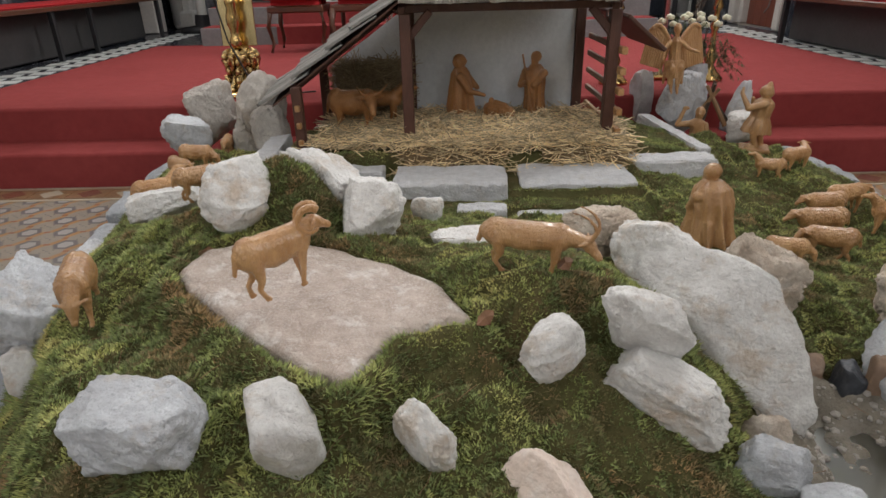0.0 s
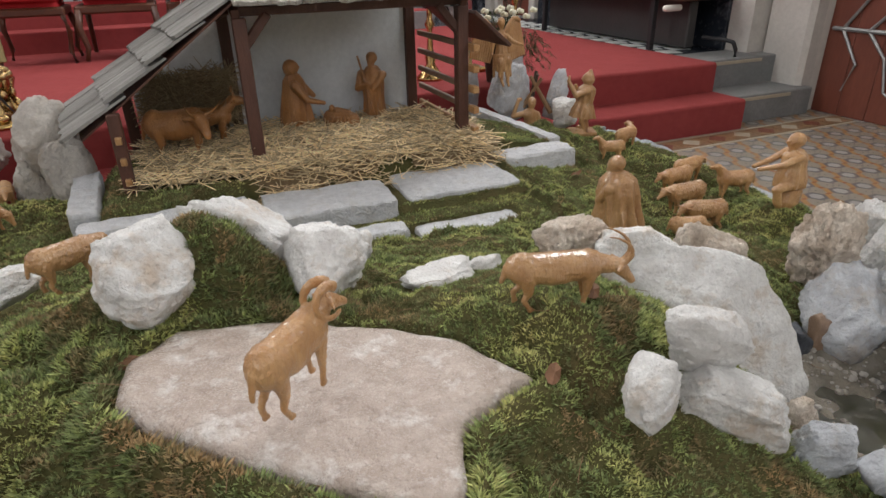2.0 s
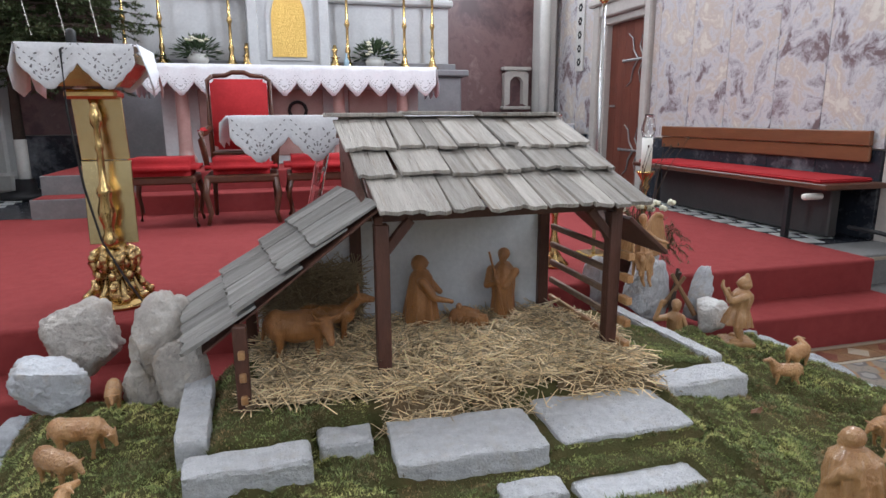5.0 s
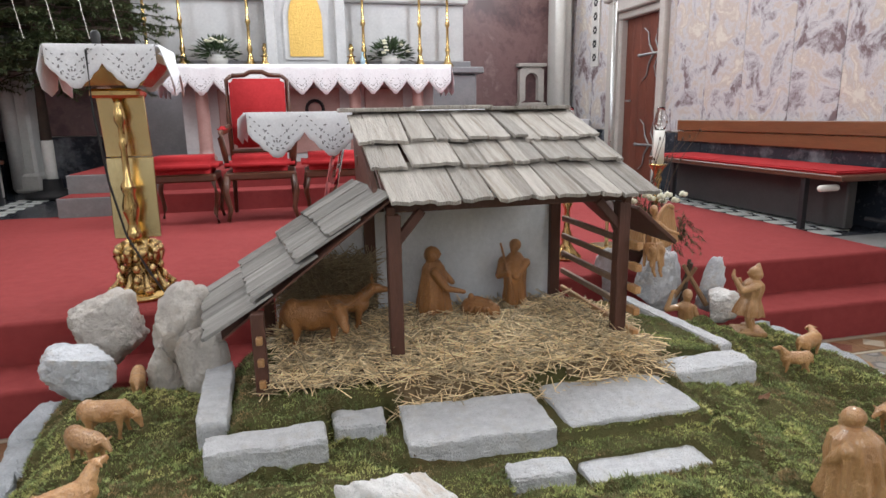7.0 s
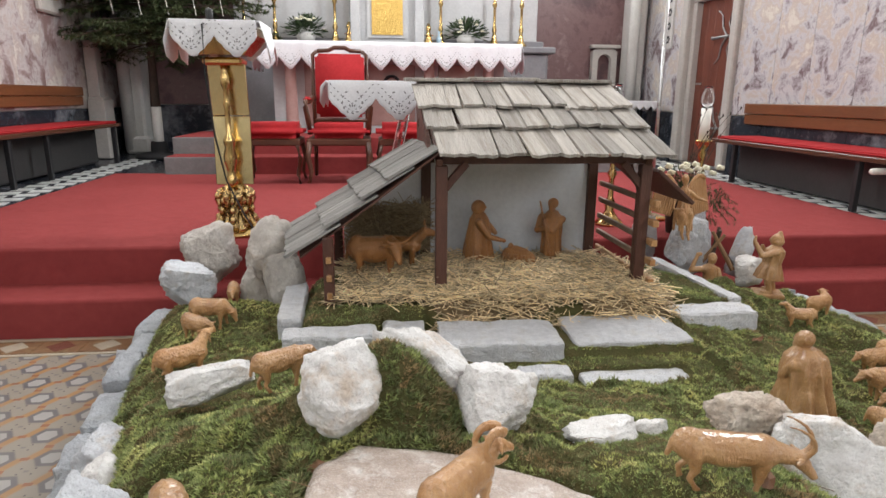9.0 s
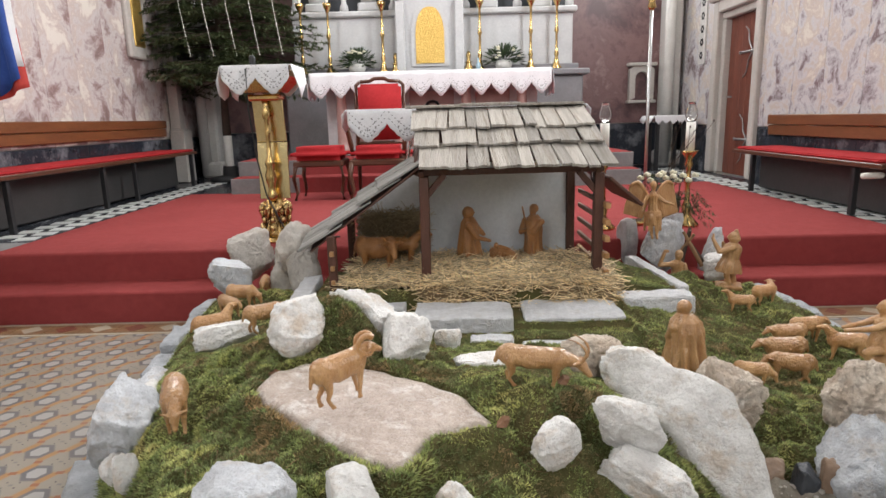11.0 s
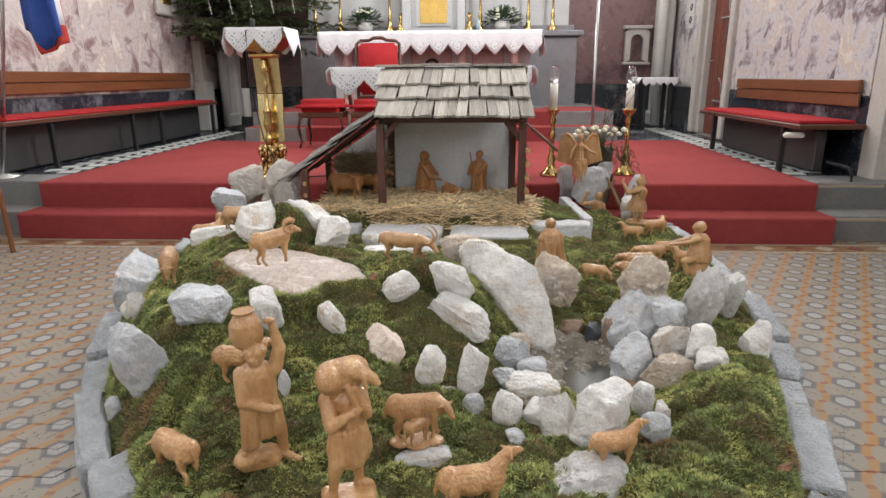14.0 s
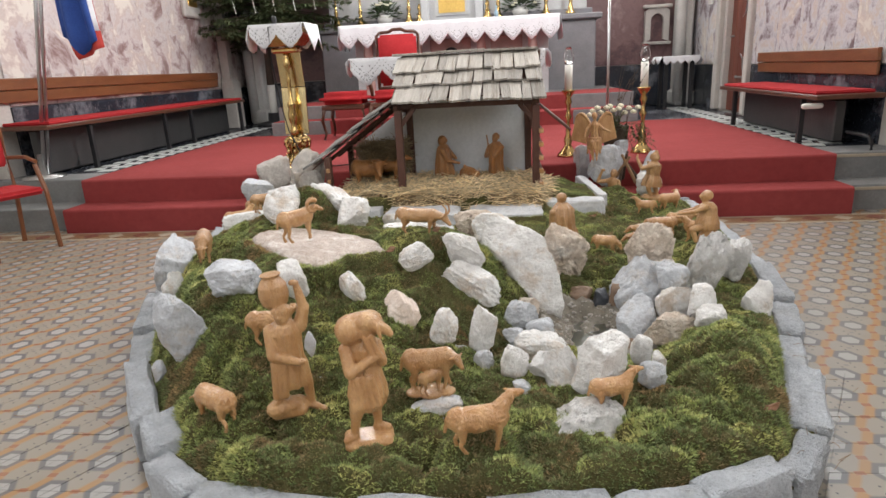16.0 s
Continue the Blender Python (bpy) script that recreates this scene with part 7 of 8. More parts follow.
for x0, x1 in ((-0.040, -0.046), (-0.028, -0.032), (-0.016, -0.022)):
    capsule(bm, (x0, -0.030, 0.18), (x1, -0.034, 0.078), 0.011, 0.010)
head(bm, (-0.006, -0.014, 0.305), 0.023, True, way=(-0.4, -0.9, 0))
for k in range(9):
    w = k * 0.7
    ball(bm, (-0.004 + 0.022 * math.cos(w), -0.008 + 0.020 * math.sin(w), 0.318), (0.008, 0.008, 0.011), 1)
capsule(bm, (0.038, 0.0, 0.262), (0.052, 0.0, 0.315), 0.019, 0.016)
capsule(bm, (0.052, 0.0, 0.315), (0.040, 0.004, 0.378), 0.015, 0.009)
ball(bm, (0.034, 0.002, 0.388), (0.014, 0.010, 0.009))
capsule(bm, (-0.040, -0.006, 0.262), (-0.040, -0.030, 0.198), 0.019, 0.017)
capsule(bm, (-0.040, -0.030, 0.198), (0.022, -0.046, 0.176), 0.016, 0.011)
ball(bm, (0.030, -0.044, 0.176), (0.014, 0.010, 0.009))
lathe(bm, [(0.020, 0.318), (0.034, 0.332), (0.040, 0.356), (0.037, 0.384), (0.026, 0.401), (0.022, 0.407), (0.028, 0.416)], 24, pose(0.0, 0.018, 0.0, 0, -3, 0))
carved("carrier_figure", bm, pose(0.482, 1.063, gz(0.482, 1.063) - 0.003, 0, 0, 22) @ Matrix.Diagonal((1.0, 1.0, 0.971, 1)), "carved wooden figure carrying a jar on the shoulder", FIG, "carved herders", voxel=0.0022, wool=0.0013)
# man striding with a sheep over his shoulders
bm = bmesh.new()
box(bm, -0.060, 0.062, -0.040, 0.040, 0.0, 0.026, 0.009)
capsule(bm, (-0.014, -0.008, 0.135), (-0.026, -0.014, 0.090), 0.026, 0.017)
capsule(bm, (-0.026, -0.014, 0.090), (-0.034, -0.014, 0.040), 0.014, 0.010)
capsule(bm, (-0.034, -0.014, 0.036), (-0.054, -0.024, 0.030), 0.012, 0.009)
capsule(bm, (0.016, 0.012, 0.135), (0.024, 0.018, 0.090), 0.026, 0.017)
capsule(bm, (0.024, 0.018, 0.090), (0.026, 0.016, 0.040), 0.014, 0.010)
capsule(bm, (0.024, 0.016, 0.036), (0.050, 0.010, 0.031), 0.012, 0.009)
robe(bm, [(0.030, 0.094), (0.042, 0.108), (0.049, 0.135), (0.047, 0.160), (0.038, 0.190), (0.034, 0.212), (0.039, 0.238), (0.041, 0.258), (0.022, 0.280)], 9, 0.10, flat=0.84, m=pose(0.002, 0, 0, 0, 2, 0))
for k in range(5):
    capsule(bm, (-0.030 + 0.012 * k, -0.036, 0.192), (-0.030 + 0.015 * k, -0.044 + 0.002 * k, 0.120), 0.007, 0.008)
head(bm, (0.018, 0.020, 0.285), 0.020, way=(1, 0.4, 0))
capsule(bm, (-0.036, -0.008, 0.258), (-0.030, -0.040, 0.212), 0.017, 0.015)
capsule(bm, (-0.030, -0.040, 0.212), (0.026, -0.040, 0.242), 0.014, 0.010)
capsule(bm, (0.036, 0.0, 0.258), (0.046, -0.018, 0.222), 0.016, 0.013)
capsule(bm, (0.046, -0.018, 0.222), (0.036, -0.036, 0.254), 0.012, 0.009)
capsule(bm, (-0.022, 0.0, 0.302), (0.026, 0.010, 0.308), 0.036, 0.033, 16)
ball(bm, (-0.026, -0.012, 0.304), (0.030, 0.028, 0.034))
ball(bm, (0.016, -0.008, 0.322), (0.032, 0.028, 0.024))
capsule(bm, (0.034, -0.016, 0.316), (0.062, -0.022, 0.300), 0.020, 0.012)
capsule(bm, (0.058, -0.022, 0.302), (0.070, -0.026, 0.292), 0.012, 0.008)
capsule(bm, (0.040, -0.034, 0.316), (0.046, -0.040, 0.290), 0.006, 0.004)
for x0 in (0.010, 0.026):
    capsule(bm, (x0, -0.030, 0.288), (x0 + 0.016, -0.040, 0.244), 0.008, 0.006)
carved("bearer_figure", bm, pose(0.706, 0.969, gz(0.706, 0.969) - 0.002, 0, 0, 16) @ Matrix.Diagonal((1.05, 1.05, 1.067, 1)), "carved wooden figure bearing a sheep on the shoulders", FIG, "carved herders", voxel=0.0022, wool=0.0013)
# robed elder, seen from behind
bm = bmesh.new()
robe(bm, [(0.082, 0), (0.074, 0.03), (0.063, 0.08), (0.062, 0.12), (0.053, 0.158), (0.028, 0.182)], 11, 0.17, flat=0.85)
head(bm, (0.008, 0, 0.200), 0.023, True, True)
capsule(bm, (0.0, 0.045, 0.14), (0.035, 0.04, 0.10), 0.016, 0.011)
capsule(bm, (0.0, -0.045, 0.14), (0.035, -0.035, 0.10), 0.016, 0.011)
carved("elder_figure", bm, pose(1.346, 2.513, gz(1.346, 2.513) - 0.004, 0, 6, 112) @ Matrix.Diagonal((1.08, 1.08, 1.02, 1)), "carved reddish wooden robed figure kneeling on moss", FIG, "carved herders")
# boy feeding a sheep
bm = bmesh.new()
robe(bm, [(0.046, 0.06), (0.046, 0.09), (0.036, 0.125), (0.034, 0.16), (0.018, 0.18)], 8, 0.07, flat=0.85)
capsule(bm, (0.01, 0.022, 0.075), (0.05, 0.028, 0.06), 0.018, 0.014)
capsule(bm, (0.05, 0.028, 0.06), (0.035, 0.028, 0.008), 0.013, 0.009)
capsule(bm, (0.0, -0.022, 0.075), (0.012, -0.028, 0.01), 0.017, 0.010)
capsule(bm, (-0.01, 0, 0.05), (0.0, 0, 0.01), 0.03, 0.035)
head(bm, (0.012, 0, 0.205), 0.022)
for s_ in (-1, 1):
    capsule(bm, (0.005, s_ * 0.034, 0.165), (0.05, s_ * 0.03, 0.14), 0.013, 0.010)
    capsule(bm, (0.05, s_ * 0.03, 0.14), (0.105, s_ * 0.014, 0.125), 0.010, 0.007)
carved("boy_figure", bm, pose(1.996, 2.464, gz(1.996, 2.464) - 0.004, 0, 0, 160) @ Matrix.Diagonal((1.176, 1.176, 1.046, 1)), "carved wooden boy figure stretching out both arms", FIG, "carved herders")
# hooded piper on a base
bm = bmesh.new()
box(bm, -0.05, 0.05, -0.045, 0.045, 0.0, 0.018, 0.004)
capsule(bm, (0.004, 0.02, 0.11), (0.010, 0.028, 0.06), 0.017, 0.012)
capsule(bm, (0.010, 0.028, 0.06), (-0.002, 0.03, 0.024), 0.011, 0.009)
capsule(bm, (-0.002, 0.03, 0.024), (0.026, 0.032, 0.022), 0.009, 0.008)
capsule(bm, (0.0, -0.02, 0.11), (-0.022, -0.026, 0.022), 0.017, 0.010)
capsule(bm, (-0.022, -0.026, 0.024), (0.008, -0.028, 0.022), 0.009, 0.008)
robe(bm, [(0.052, 0.072), (0.046, 0.10), (0.032, 0.135), (0.037, 0.175), (0.034, 0.19), (0.018, 0.205)], 9, 0.15, flat=0.85, m=pose(0.012, 0, 0, 0, -6, 0))
head(bm, (-0.004, 0, 0.228), 0.020)
capsule(bm, (-0.012, 0, 0.225), (-0.016, 0, 0.258), 0.023, 0.008)
capsule(bm, (-0.006, 0.034, 0.188), (0.042, 0.042, 0.172), 0.014, 0.012)
capsule(bm, (0.042, 0.042, 0.172), (0.070, 0.032, 0.225), 0.011, 0.007)
capsule(bm, (0.070, 0.032, 0.225), (0.068, 0.030, 0.245), 0.007, 0.004)
capsule(bm, (-0.006, -0.034, 0.188), (0.018, -0.046, 0.150), 0.014, 0.012)
capsule(bm, (0.018, -0.046, 0.150), (0.028, -0.036, 0.195), 0.011, 0.007)
carved("piper_figure", bm, pose(2.024, 3.683, gz(2.024, 3.683) - 0.002, 0, 0, 158) @ Matrix.Diagonal((1.315, 1.315, 1.206, 1)), "carved wooden hooded figure with raised arms", FIG, "carved herders", voxel=0.0024, wool=0.0016)
# reclining shepherd
bm = bmesh.new()
capsule(bm, (0.01, 0, 0.02), (-0.004, -0.005, 0.095), 0.040, 0.034)
ball(bm, (-0.008, -0.005, 0.10), (0.048, 0.028, 0.024))
capsule(bm, (0.02, 0, 0.02), (0.085, -0.035, 0.025), 0.034, 0.024)
capsule(bm, (0.02, 0.03, 0.02), (0.075, 0.03, 0.035), 0.028, 0.020)
capsule(bm, (0.085, -0.035, 0.025), (0.06, -0.06, 0.012), 0.018, 0.014)
head(bm, (0.004, -0.006, 0.146), 0.024, way=(-0.4, -0.9, 0))
capsule(bm, (-0.045, -0.005, 0.10), (-0.105, -0.012, 0.098), 0.015, 0.013)
capsule(bm, (-0.105, -0.012, 0.098), (-0.080, -0.01, 0.160), 0.012, 0.010)
ball(bm, (-0.070, -0.01, 0.172), (0.018, 0.009, 0.010))
capsule(bm, (0.04, -0.006, 0.095), (0.055, -0.03, 0.045), 0.014, 0.010)
carved("shepherd_figure", bm, pose(1.796, 3.815, gz(1.796, 3.815) + 0.022, 0, 0, -6) @ Matrix.Diagonal((0.931, 0.931, 1.054, 1)), "carved wooden reclining figure lifting an arm", FIG, "carved herders", voxel=0.0024, wool=0.0016)
# winged figure seated on the grey rock
bm = bmesh.new()
robe(bm, [(0.050, 0.10), (0.055, 0.14), (0.042, 0.18), (0.036, 0.215), (0.040, 0.25), (0.018, 0.275)], 9, 0.13, flat=0.85)
head(bm, (0.010, 0, 0.306), 0.024)
for s_ in (-1, 1):
    capsule(bm, (0.0, s_ * 0.024, 0.14), (0.055, s_ * 0.028, 0.125), 0.026, 0.021)
    capsule(bm, (0.055, s_ * 0.028, 0.125), (0.045 + 0.01 * s_, s_ * 0.016, 0.03), 0.018, 0.011)
    capsule(bm, (0.045 + 0.01 * s_, s_ * 0.016, 0.03), (0.065 + 0.01 * s_, s_ * 0.014, 0.008), 0.010, 0.008)
    capsule(bm, (0.0, s_ * 0.040, 0.245), (0.03, s_ * 0.075, 0.215), 0.014, 0.011)
    capsule(bm, (0.03, s_ * 0.075, 0.215), (0.055, s_ * (0.13 if s_ > 0 else 0.09), 0.20 if s_ > 0 else 0.165), 0.010, 0.007)
    for k in range(10):
        t = k / 9
        top = (-0.03 - 0.02 * t, s_ * (0.03 + 0.12 * t), 0.235 + 0.085 * math.sin(t * 2.2))
        tip = (-0.035 - 0.02 * t, s_ * (0.07 + 0.125 * t), 0.12 + 0.03 * t)
        capsule(bm, top, tip, 0.0125, 0.0065)
    tube(bm, [(-0.028, s_ * (0.03 + 0.12 * t), 0.245 + 0.085 * math.sin(t * 2.2)) for t in (0, 0.2, 0.4, 0.6, 0.8, 1.0)], 0.014, 10, 0.009)
for k in range(12):
    a = -1.5 + 3.0 * k / 11
    capsule(bm, (0.045 * math.cos(a), 0.05 * math.sin(a), 0.15), (0.06 * math.cos(a), 0.058 * math.sin(a), 0.055 + 0.03 * ((k * 5) % 3)), 0.013, 0.009)
carved("angel_figure", bm, pose(1.684, 3.918, 0.435, 0, -4, -92) @ Matrix.Diagonal((0.770, 0.770, 0.970, 1)), "carved wooden winged figure seated on a grey rock", FIG, "carved herders", voxel=0.0026, wool=0.0016)

# ---- lectern ----
LX, LY = -0.615, 4.53
lec = thing("lectern", "gilded brass lectern with a white cloth top, on the carpet", "lectern")
part("base", lathe(bmesh.new(), [(0.155, 0), (0.16, 0.01), (0.15, 0.025), (0.10, 0.035), (0.08, 0.05)], 28, pose(LX, LY, P)), M_BRASS, lec, smooth=True)
foot = bmesh.new()
for k in range(8):
    a = math.radians(22.5 + 45 * k)
    ca, sa = math.cos(a), math.sin(a)
    w = 0.9 if k % 2 else 1.0
    tube(foot, [(LX + ca * r_ * w, LY + sa * r_ * w, P + z_) for r_, z_ in ((0.055, 0.25), (0.088, 0.235), (0.098, 0.20), (0.082, 0.16), (0.078, 0.12), (0.098, 0.08), (0.125, 0.055), (0.130, 0.035))], 0.017, 10, 0.013)
    ball(foot, (LX + ca * 0.128 * w, LY + sa * 0.128 * w, P + 0.045), (0.022, 0.022, 0.020), 2)
    ball(foot, (LX + ca * 0.090 * w, LY + sa * 0.090 * w, P + 0.215), (0.020, 0.020, 0.024), 2)
    for q in range(3):
        aa = a + math.radians(22.5)
        ball(foot, (LX + math.cos(aa) * (0.074 + 0.012 * q), LY + math.sin(aa) * (0.074 + 0.012 * q), P + 0.19 - 0.05 * q), (0.016, 0.016, 0.024), 2)
lathe(foot, [(0.10, 0.03), (0.085, 0.07), (0.062, 0.12), (0.06, 0.18), (0.065, 0.25), (0.05, 0.27)], 24, pose(LX, LY, P))
part("foot", foot, M_FOOT, lec, "chased scroll foot", smooth=True)
shaft = bmesh.new()
lathe(shaft, [(0.023, 0.26), (0.032, 0.29), (0.032, 0.31), (0.022, 0.33), (0.024, 0.36), (0.036, 0.40), (0.037, 0.43), (0.025, 0.48), (0.032, 0.50), (0.032, 0.52), (0.016, 0.55), (0.013, 0.68), (0.019, 0.70), (0.013, 0.72), (0.013, 0.78), (0.024, 0.80), (0.024, 0.84), (0.014, 0.87), (0.022, 0.9)], 18, pose(LX, LY - 0.045, P))
part("column", shaft, M_BRASS, lec, "turned brass column", smooth=True)
pn = boxbm(-0.10, 0.10, -0.006, 0.006, 0.0, 0.37, 0.003)
bmesh.ops.transform(pn, matrix=pose(LX, LY + 0.02, P + 0.27, -4, 0, 0), verts=pn.verts)
part("panel", pn, M_PLATE, lec, "polished pale brass panel")
pn = boxbm(-0.098, 0.098, -0.006, 0.006, 0.0, 0.27, 0.003)
bmesh.ops.transform(pn, matrix=pose(LX, LY + 0.045, P + 0.645, 9, 0, 0), verts=pn.verts)
part("panel", pn, M_PLATE, lec, "polished brass panel mirroring the carpet")
part("cap", boxbm(LX - 0.10, LX + 0.10, LY - 0.09, LY + 0.06, P + 0.90, P + 0.94, 0.012), M_BRASS, lec)
desk = bmesh.new()
for z0, z1, w0, w1 in ((0.95, 1.03, 0.12, 0.19),):
    a = [desk.verts.new((LX + sx * w0, LY - 0.02 + sy * w0 * 0.8, P + z0)) for sx, sy in ((-1, -1), (1, -1), (1, 1), (-1, 1))]
    c = [desk.verts.new((LX + sx * w1, LY - 0.02 + sy * w1 * 0.8, P + z1)) for sx, sy in ((-1, -1), (1, -1), (1, 1), (-1, 1))]
    for k in range(4):
        desk.faces.new((a[k], a[(k + 1) % 4], c[(k + 1) % 4], c[k]))
    desk.faces.new(a[::-1])
    desk.faces.new(c)
box(desk, LX - 0.20, LX + 0.20, LY - 0.18, LY + 0.14, P + 1.03, P + 1.085, 0.01)
part("desk", desk, M_BRASS, lec, "brass reading desk")
lc = cloth("lectern_cloth", scalloped(bmesh.new(), LX - 0.205, LX + 0.205, LY - 0.20, LY + 0.16, P + 1.108, 0.175, 2, 0.10, sides=0.20, back=True), "white lace-edged cloth over the lectern")
b = hole_shades(bmesh.new(), LX - 0.22, LX + 0.22, LY - 0.20, P + 1.098, 0.16, 2, 0.10)
tagged(part("lace_eyelets", b, M_HOLE_SHADE), "painted shade of the lectern cloth's punched eyelets", "lace", kind="stuff")
mic = thing("microphone", "small black microphone with a cable", "microphone")
b = bmesh.new()
capsule(b, (LX - 0.04, LY - 0.1, P + 1.12), (LX - 0.04, LY - 0.1, P + 1.155), 0.018, 0.02)
part("head", b, M_ROPE, mic, smooth=True)
b = bmesh.new()
tube(b, [(LX - 0.04, LY - 0.1, P + 1.12), (LX - 0.045, LY - 0.24, P + 1.08), (LX - 0.05, LY - 0.235, P + 0.85), (LX - 0.035, LY - 0.20, P + 0.55), (LX + 0.0, LY - 0.18, P + 0.32), (LX + 0.07, LY - 0.17, P + 0.15), (LX + 0.13, LY - 0.16, P + 0.03), (LX + 0.22, LY - 0.1, P + 0.012), (LX + 0.42, LY - 0.02, P + 0.01)], 0.005, 6)
part("cable", b, M_ROPE, mic)

# ---- table with lace cloth behind the stable ----
tb = thing("side_table", "narrow altar table with acrylic legs behind the stable", "table")
TX0, TX1, TY0, TY1, TZ = -0.055, 1.36, 4.36, 4.86, 1.20
part("tabletop", boxbm(TX0, TX1, TY0, TY1, TZ - 0.03, TZ - 0.005, 0.004), M_PAINTWHITE, tb)
for x0, s_ in ((TX0 + 0.36, -1), (TX1 - 0.3, 1)):
    lg = bmesh.new()
    tube(lg, [(x0 - s_ * 0.05, TY0 + 0.14, TZ - 0.03), (x0 + s_ * 0.12, TY0 + 0.2, P)], 0.03, 10)
    part("leg", lg, M_GLASS, tb, "clear acrylic leg")
cloth("table_cloth", scalloped(bmesh.new(), TX0 - 0.02, TX1 + 0.02, TY0 - 0.01, TY1 + 0.01, TZ, 0.20, 6, 0.11, sides=0.14), "white punched-lace tablecloth with a scalloped edge")
b = hole_shades(bmesh.new(), TX0 - 0.02, TX1 + 0.02, TY0 - 0.01, TZ, 0.20, 6, 0.11)
tagged(part("lace_eyelets", b, M_HOLE_SHADE), "painted shade of the lace cloth's punched eyelets", "lace", kind="stuff")


# ---- chairs ----
def armchair(x, y):
    ob = thing("armchair", "carved walnut armchair upholstered in red velvet", "chair")
    w = 0.27
    part("seat", boxbm(x - w, x + w, y - 0.27, y + 0.24, P + 0.375, P + 0.52, 0.06, seg=4), M_VELVET, ob, "padded red seat", smooth=True)
    part("apron", boxbm(x - w - 0.005, x + w + 0.005, y - 0.265, y + 0.24, P + 0.33, P + 0.39, 0.012), M_CHAIR, ob)
    bk = boxbm(x - 0.225, x + 0.225, y + 0.22, y + 0.30, P + 0.56, P + 1.13, 0.03, seg=3)
    part("backrest", bk, M_VELVET, ob, "padded red backrest", smooth=True)
    fr = bmesh.new()
    for s_ in (-1, 1):
        tube(fr, [(x + s_ * 0.24, y + 0.26, P + 0.35), (x + s_ * 0.25, y + 0.27, P + 0.8), (x + s_ * 0.245, y + 0.28, P + 1.12), (x + s_ * 0.2, y + 0.28, P + 1.155)], 0.019, 8)
    tube(fr, [(x - 0.2, y + 0.28, P + 1.155), (x - 0.1, y + 0.28, P + 1.16), (x - 0.05, y + 0.28, P + 1.185), (x + 0.05, y + 0.28, P + 1.185), (x + 0.1, y + 0.28, P + 1.16), (x + 0.2, y + 0.28, P + 1.155)], 0.019, 8)
    tube(fr, [(x - 0.24, y + 0.26, P + 0.53), (x + 0.24, y + 0.26, P + 0.53)], 0.02, 8)
    part("back_frame", fr, M_CHAIR, ob, smooth=True)
    for s_ in (-1, 1):
        b_ = bmesh.new()
        tube(b_, [(x + s_ * 0.25, y - 0.24, P + 0.36), (x + s_ * 0.27, y - 0.27, P + 0.24), (x + s_ * 0.245, y - 0.25, P + 0.1), (x + s_ * 0.265, y - 0.28, P + 0.01)], 0.03, 8, 0.016)
        part("leg", b_, M_CHAIR, ob, smooth=True)
        b_ = bmesh.new()
        tube(b_, [(x + s_ * 0.24, y + 0.22, P + 0.36), (x + s_ * 0.25, y + 0.26, P + 0.01)], 0.022, 8, 0.016)
        part("leg", b_, M_CHAIR, ob, smooth=True)
        b_ = bmesh.new()
        tube(b_, [(x + s_ * 0.25, y + 0.25, P + 0.74), (x + s_ * 0.275, y + 0.05, P + 0.70), (x + s_ * 0.28, y - 0.14, P + 0.70), (x + s_ * 0.28, y - 0.19, P + 0.66), (x + s_ * 0.265, y - 0.12, P + 0.52), (x + s_ * 0.255, y - 0.12, P + 0.42)], 0.024, 8)
        part("armrest", b_, M_CHAIR, ob, smooth=True)
        part("arm_pad", boxbm(x + s_ * 0.278 - 0.03, x + s_ * 0.278 + 0.03, y - 0.13, y + 0.1, P + 0.70, P + 0.745, 0.018, seg=3), M_VELVET, ob, smooth=True)
    return ob


def stool(x, y):
    ob = thing("stool", "walnut stool with a padded red velvet seat", "stool", "chancel stools")
    part("seat", boxbm(x - 0.27, x + 0.27, y - 0.24, y + 0.22, P + 0.375, P + 0.525, 0.06, seg=4), M_VELVET, ob, "padded red seat", smooth=True)
    part("apron", boxbm(x - 0.245, x + 0.245, y - 0.215, y + 0.215, P + 0.33, P + 0.39, 0.012), M_CHAIR, ob)
    for sx in (-1, 1):
        for sy in (-1, 1):
            b_ = bmesh.new()
            tube(b_, [(x + sx * 0.22, y + sy * 0.19, P + 0.35), (x + sx * 0.245, y + sy * 0.21, P + 0.22), (x + sx * 0.22, y + sy * 0.19, P + 0.08), (x + sx * 0.24, y + sy * 0.21, P + 0.005)], 0.025, 8, 0.014)
            part("leg", b_, M_CHAIR, ob, smooth=True)
    return ob


armchair(-0.15, 6.78)
stool(-0.73, 6.72)
stool(0.44, 6.72)
stool(1.15, 6.72)

# wooden chair with red seat on the tiled floor
ch = thing("nave_chair", "plain wooden chair with red padded seat and back on the tiles", "chair")
CM = pose(-2.40, 3.46, 0, 0, 0, 68) @ Matrix.Diagonal((0.96, 0.96, 0.96, 1))


def cpart(name, bm, material, label=""):
    bmesh.ops.transform(bm, matrix=CM, verts=bm.verts)
    return part(name, bm, material, ch, label)


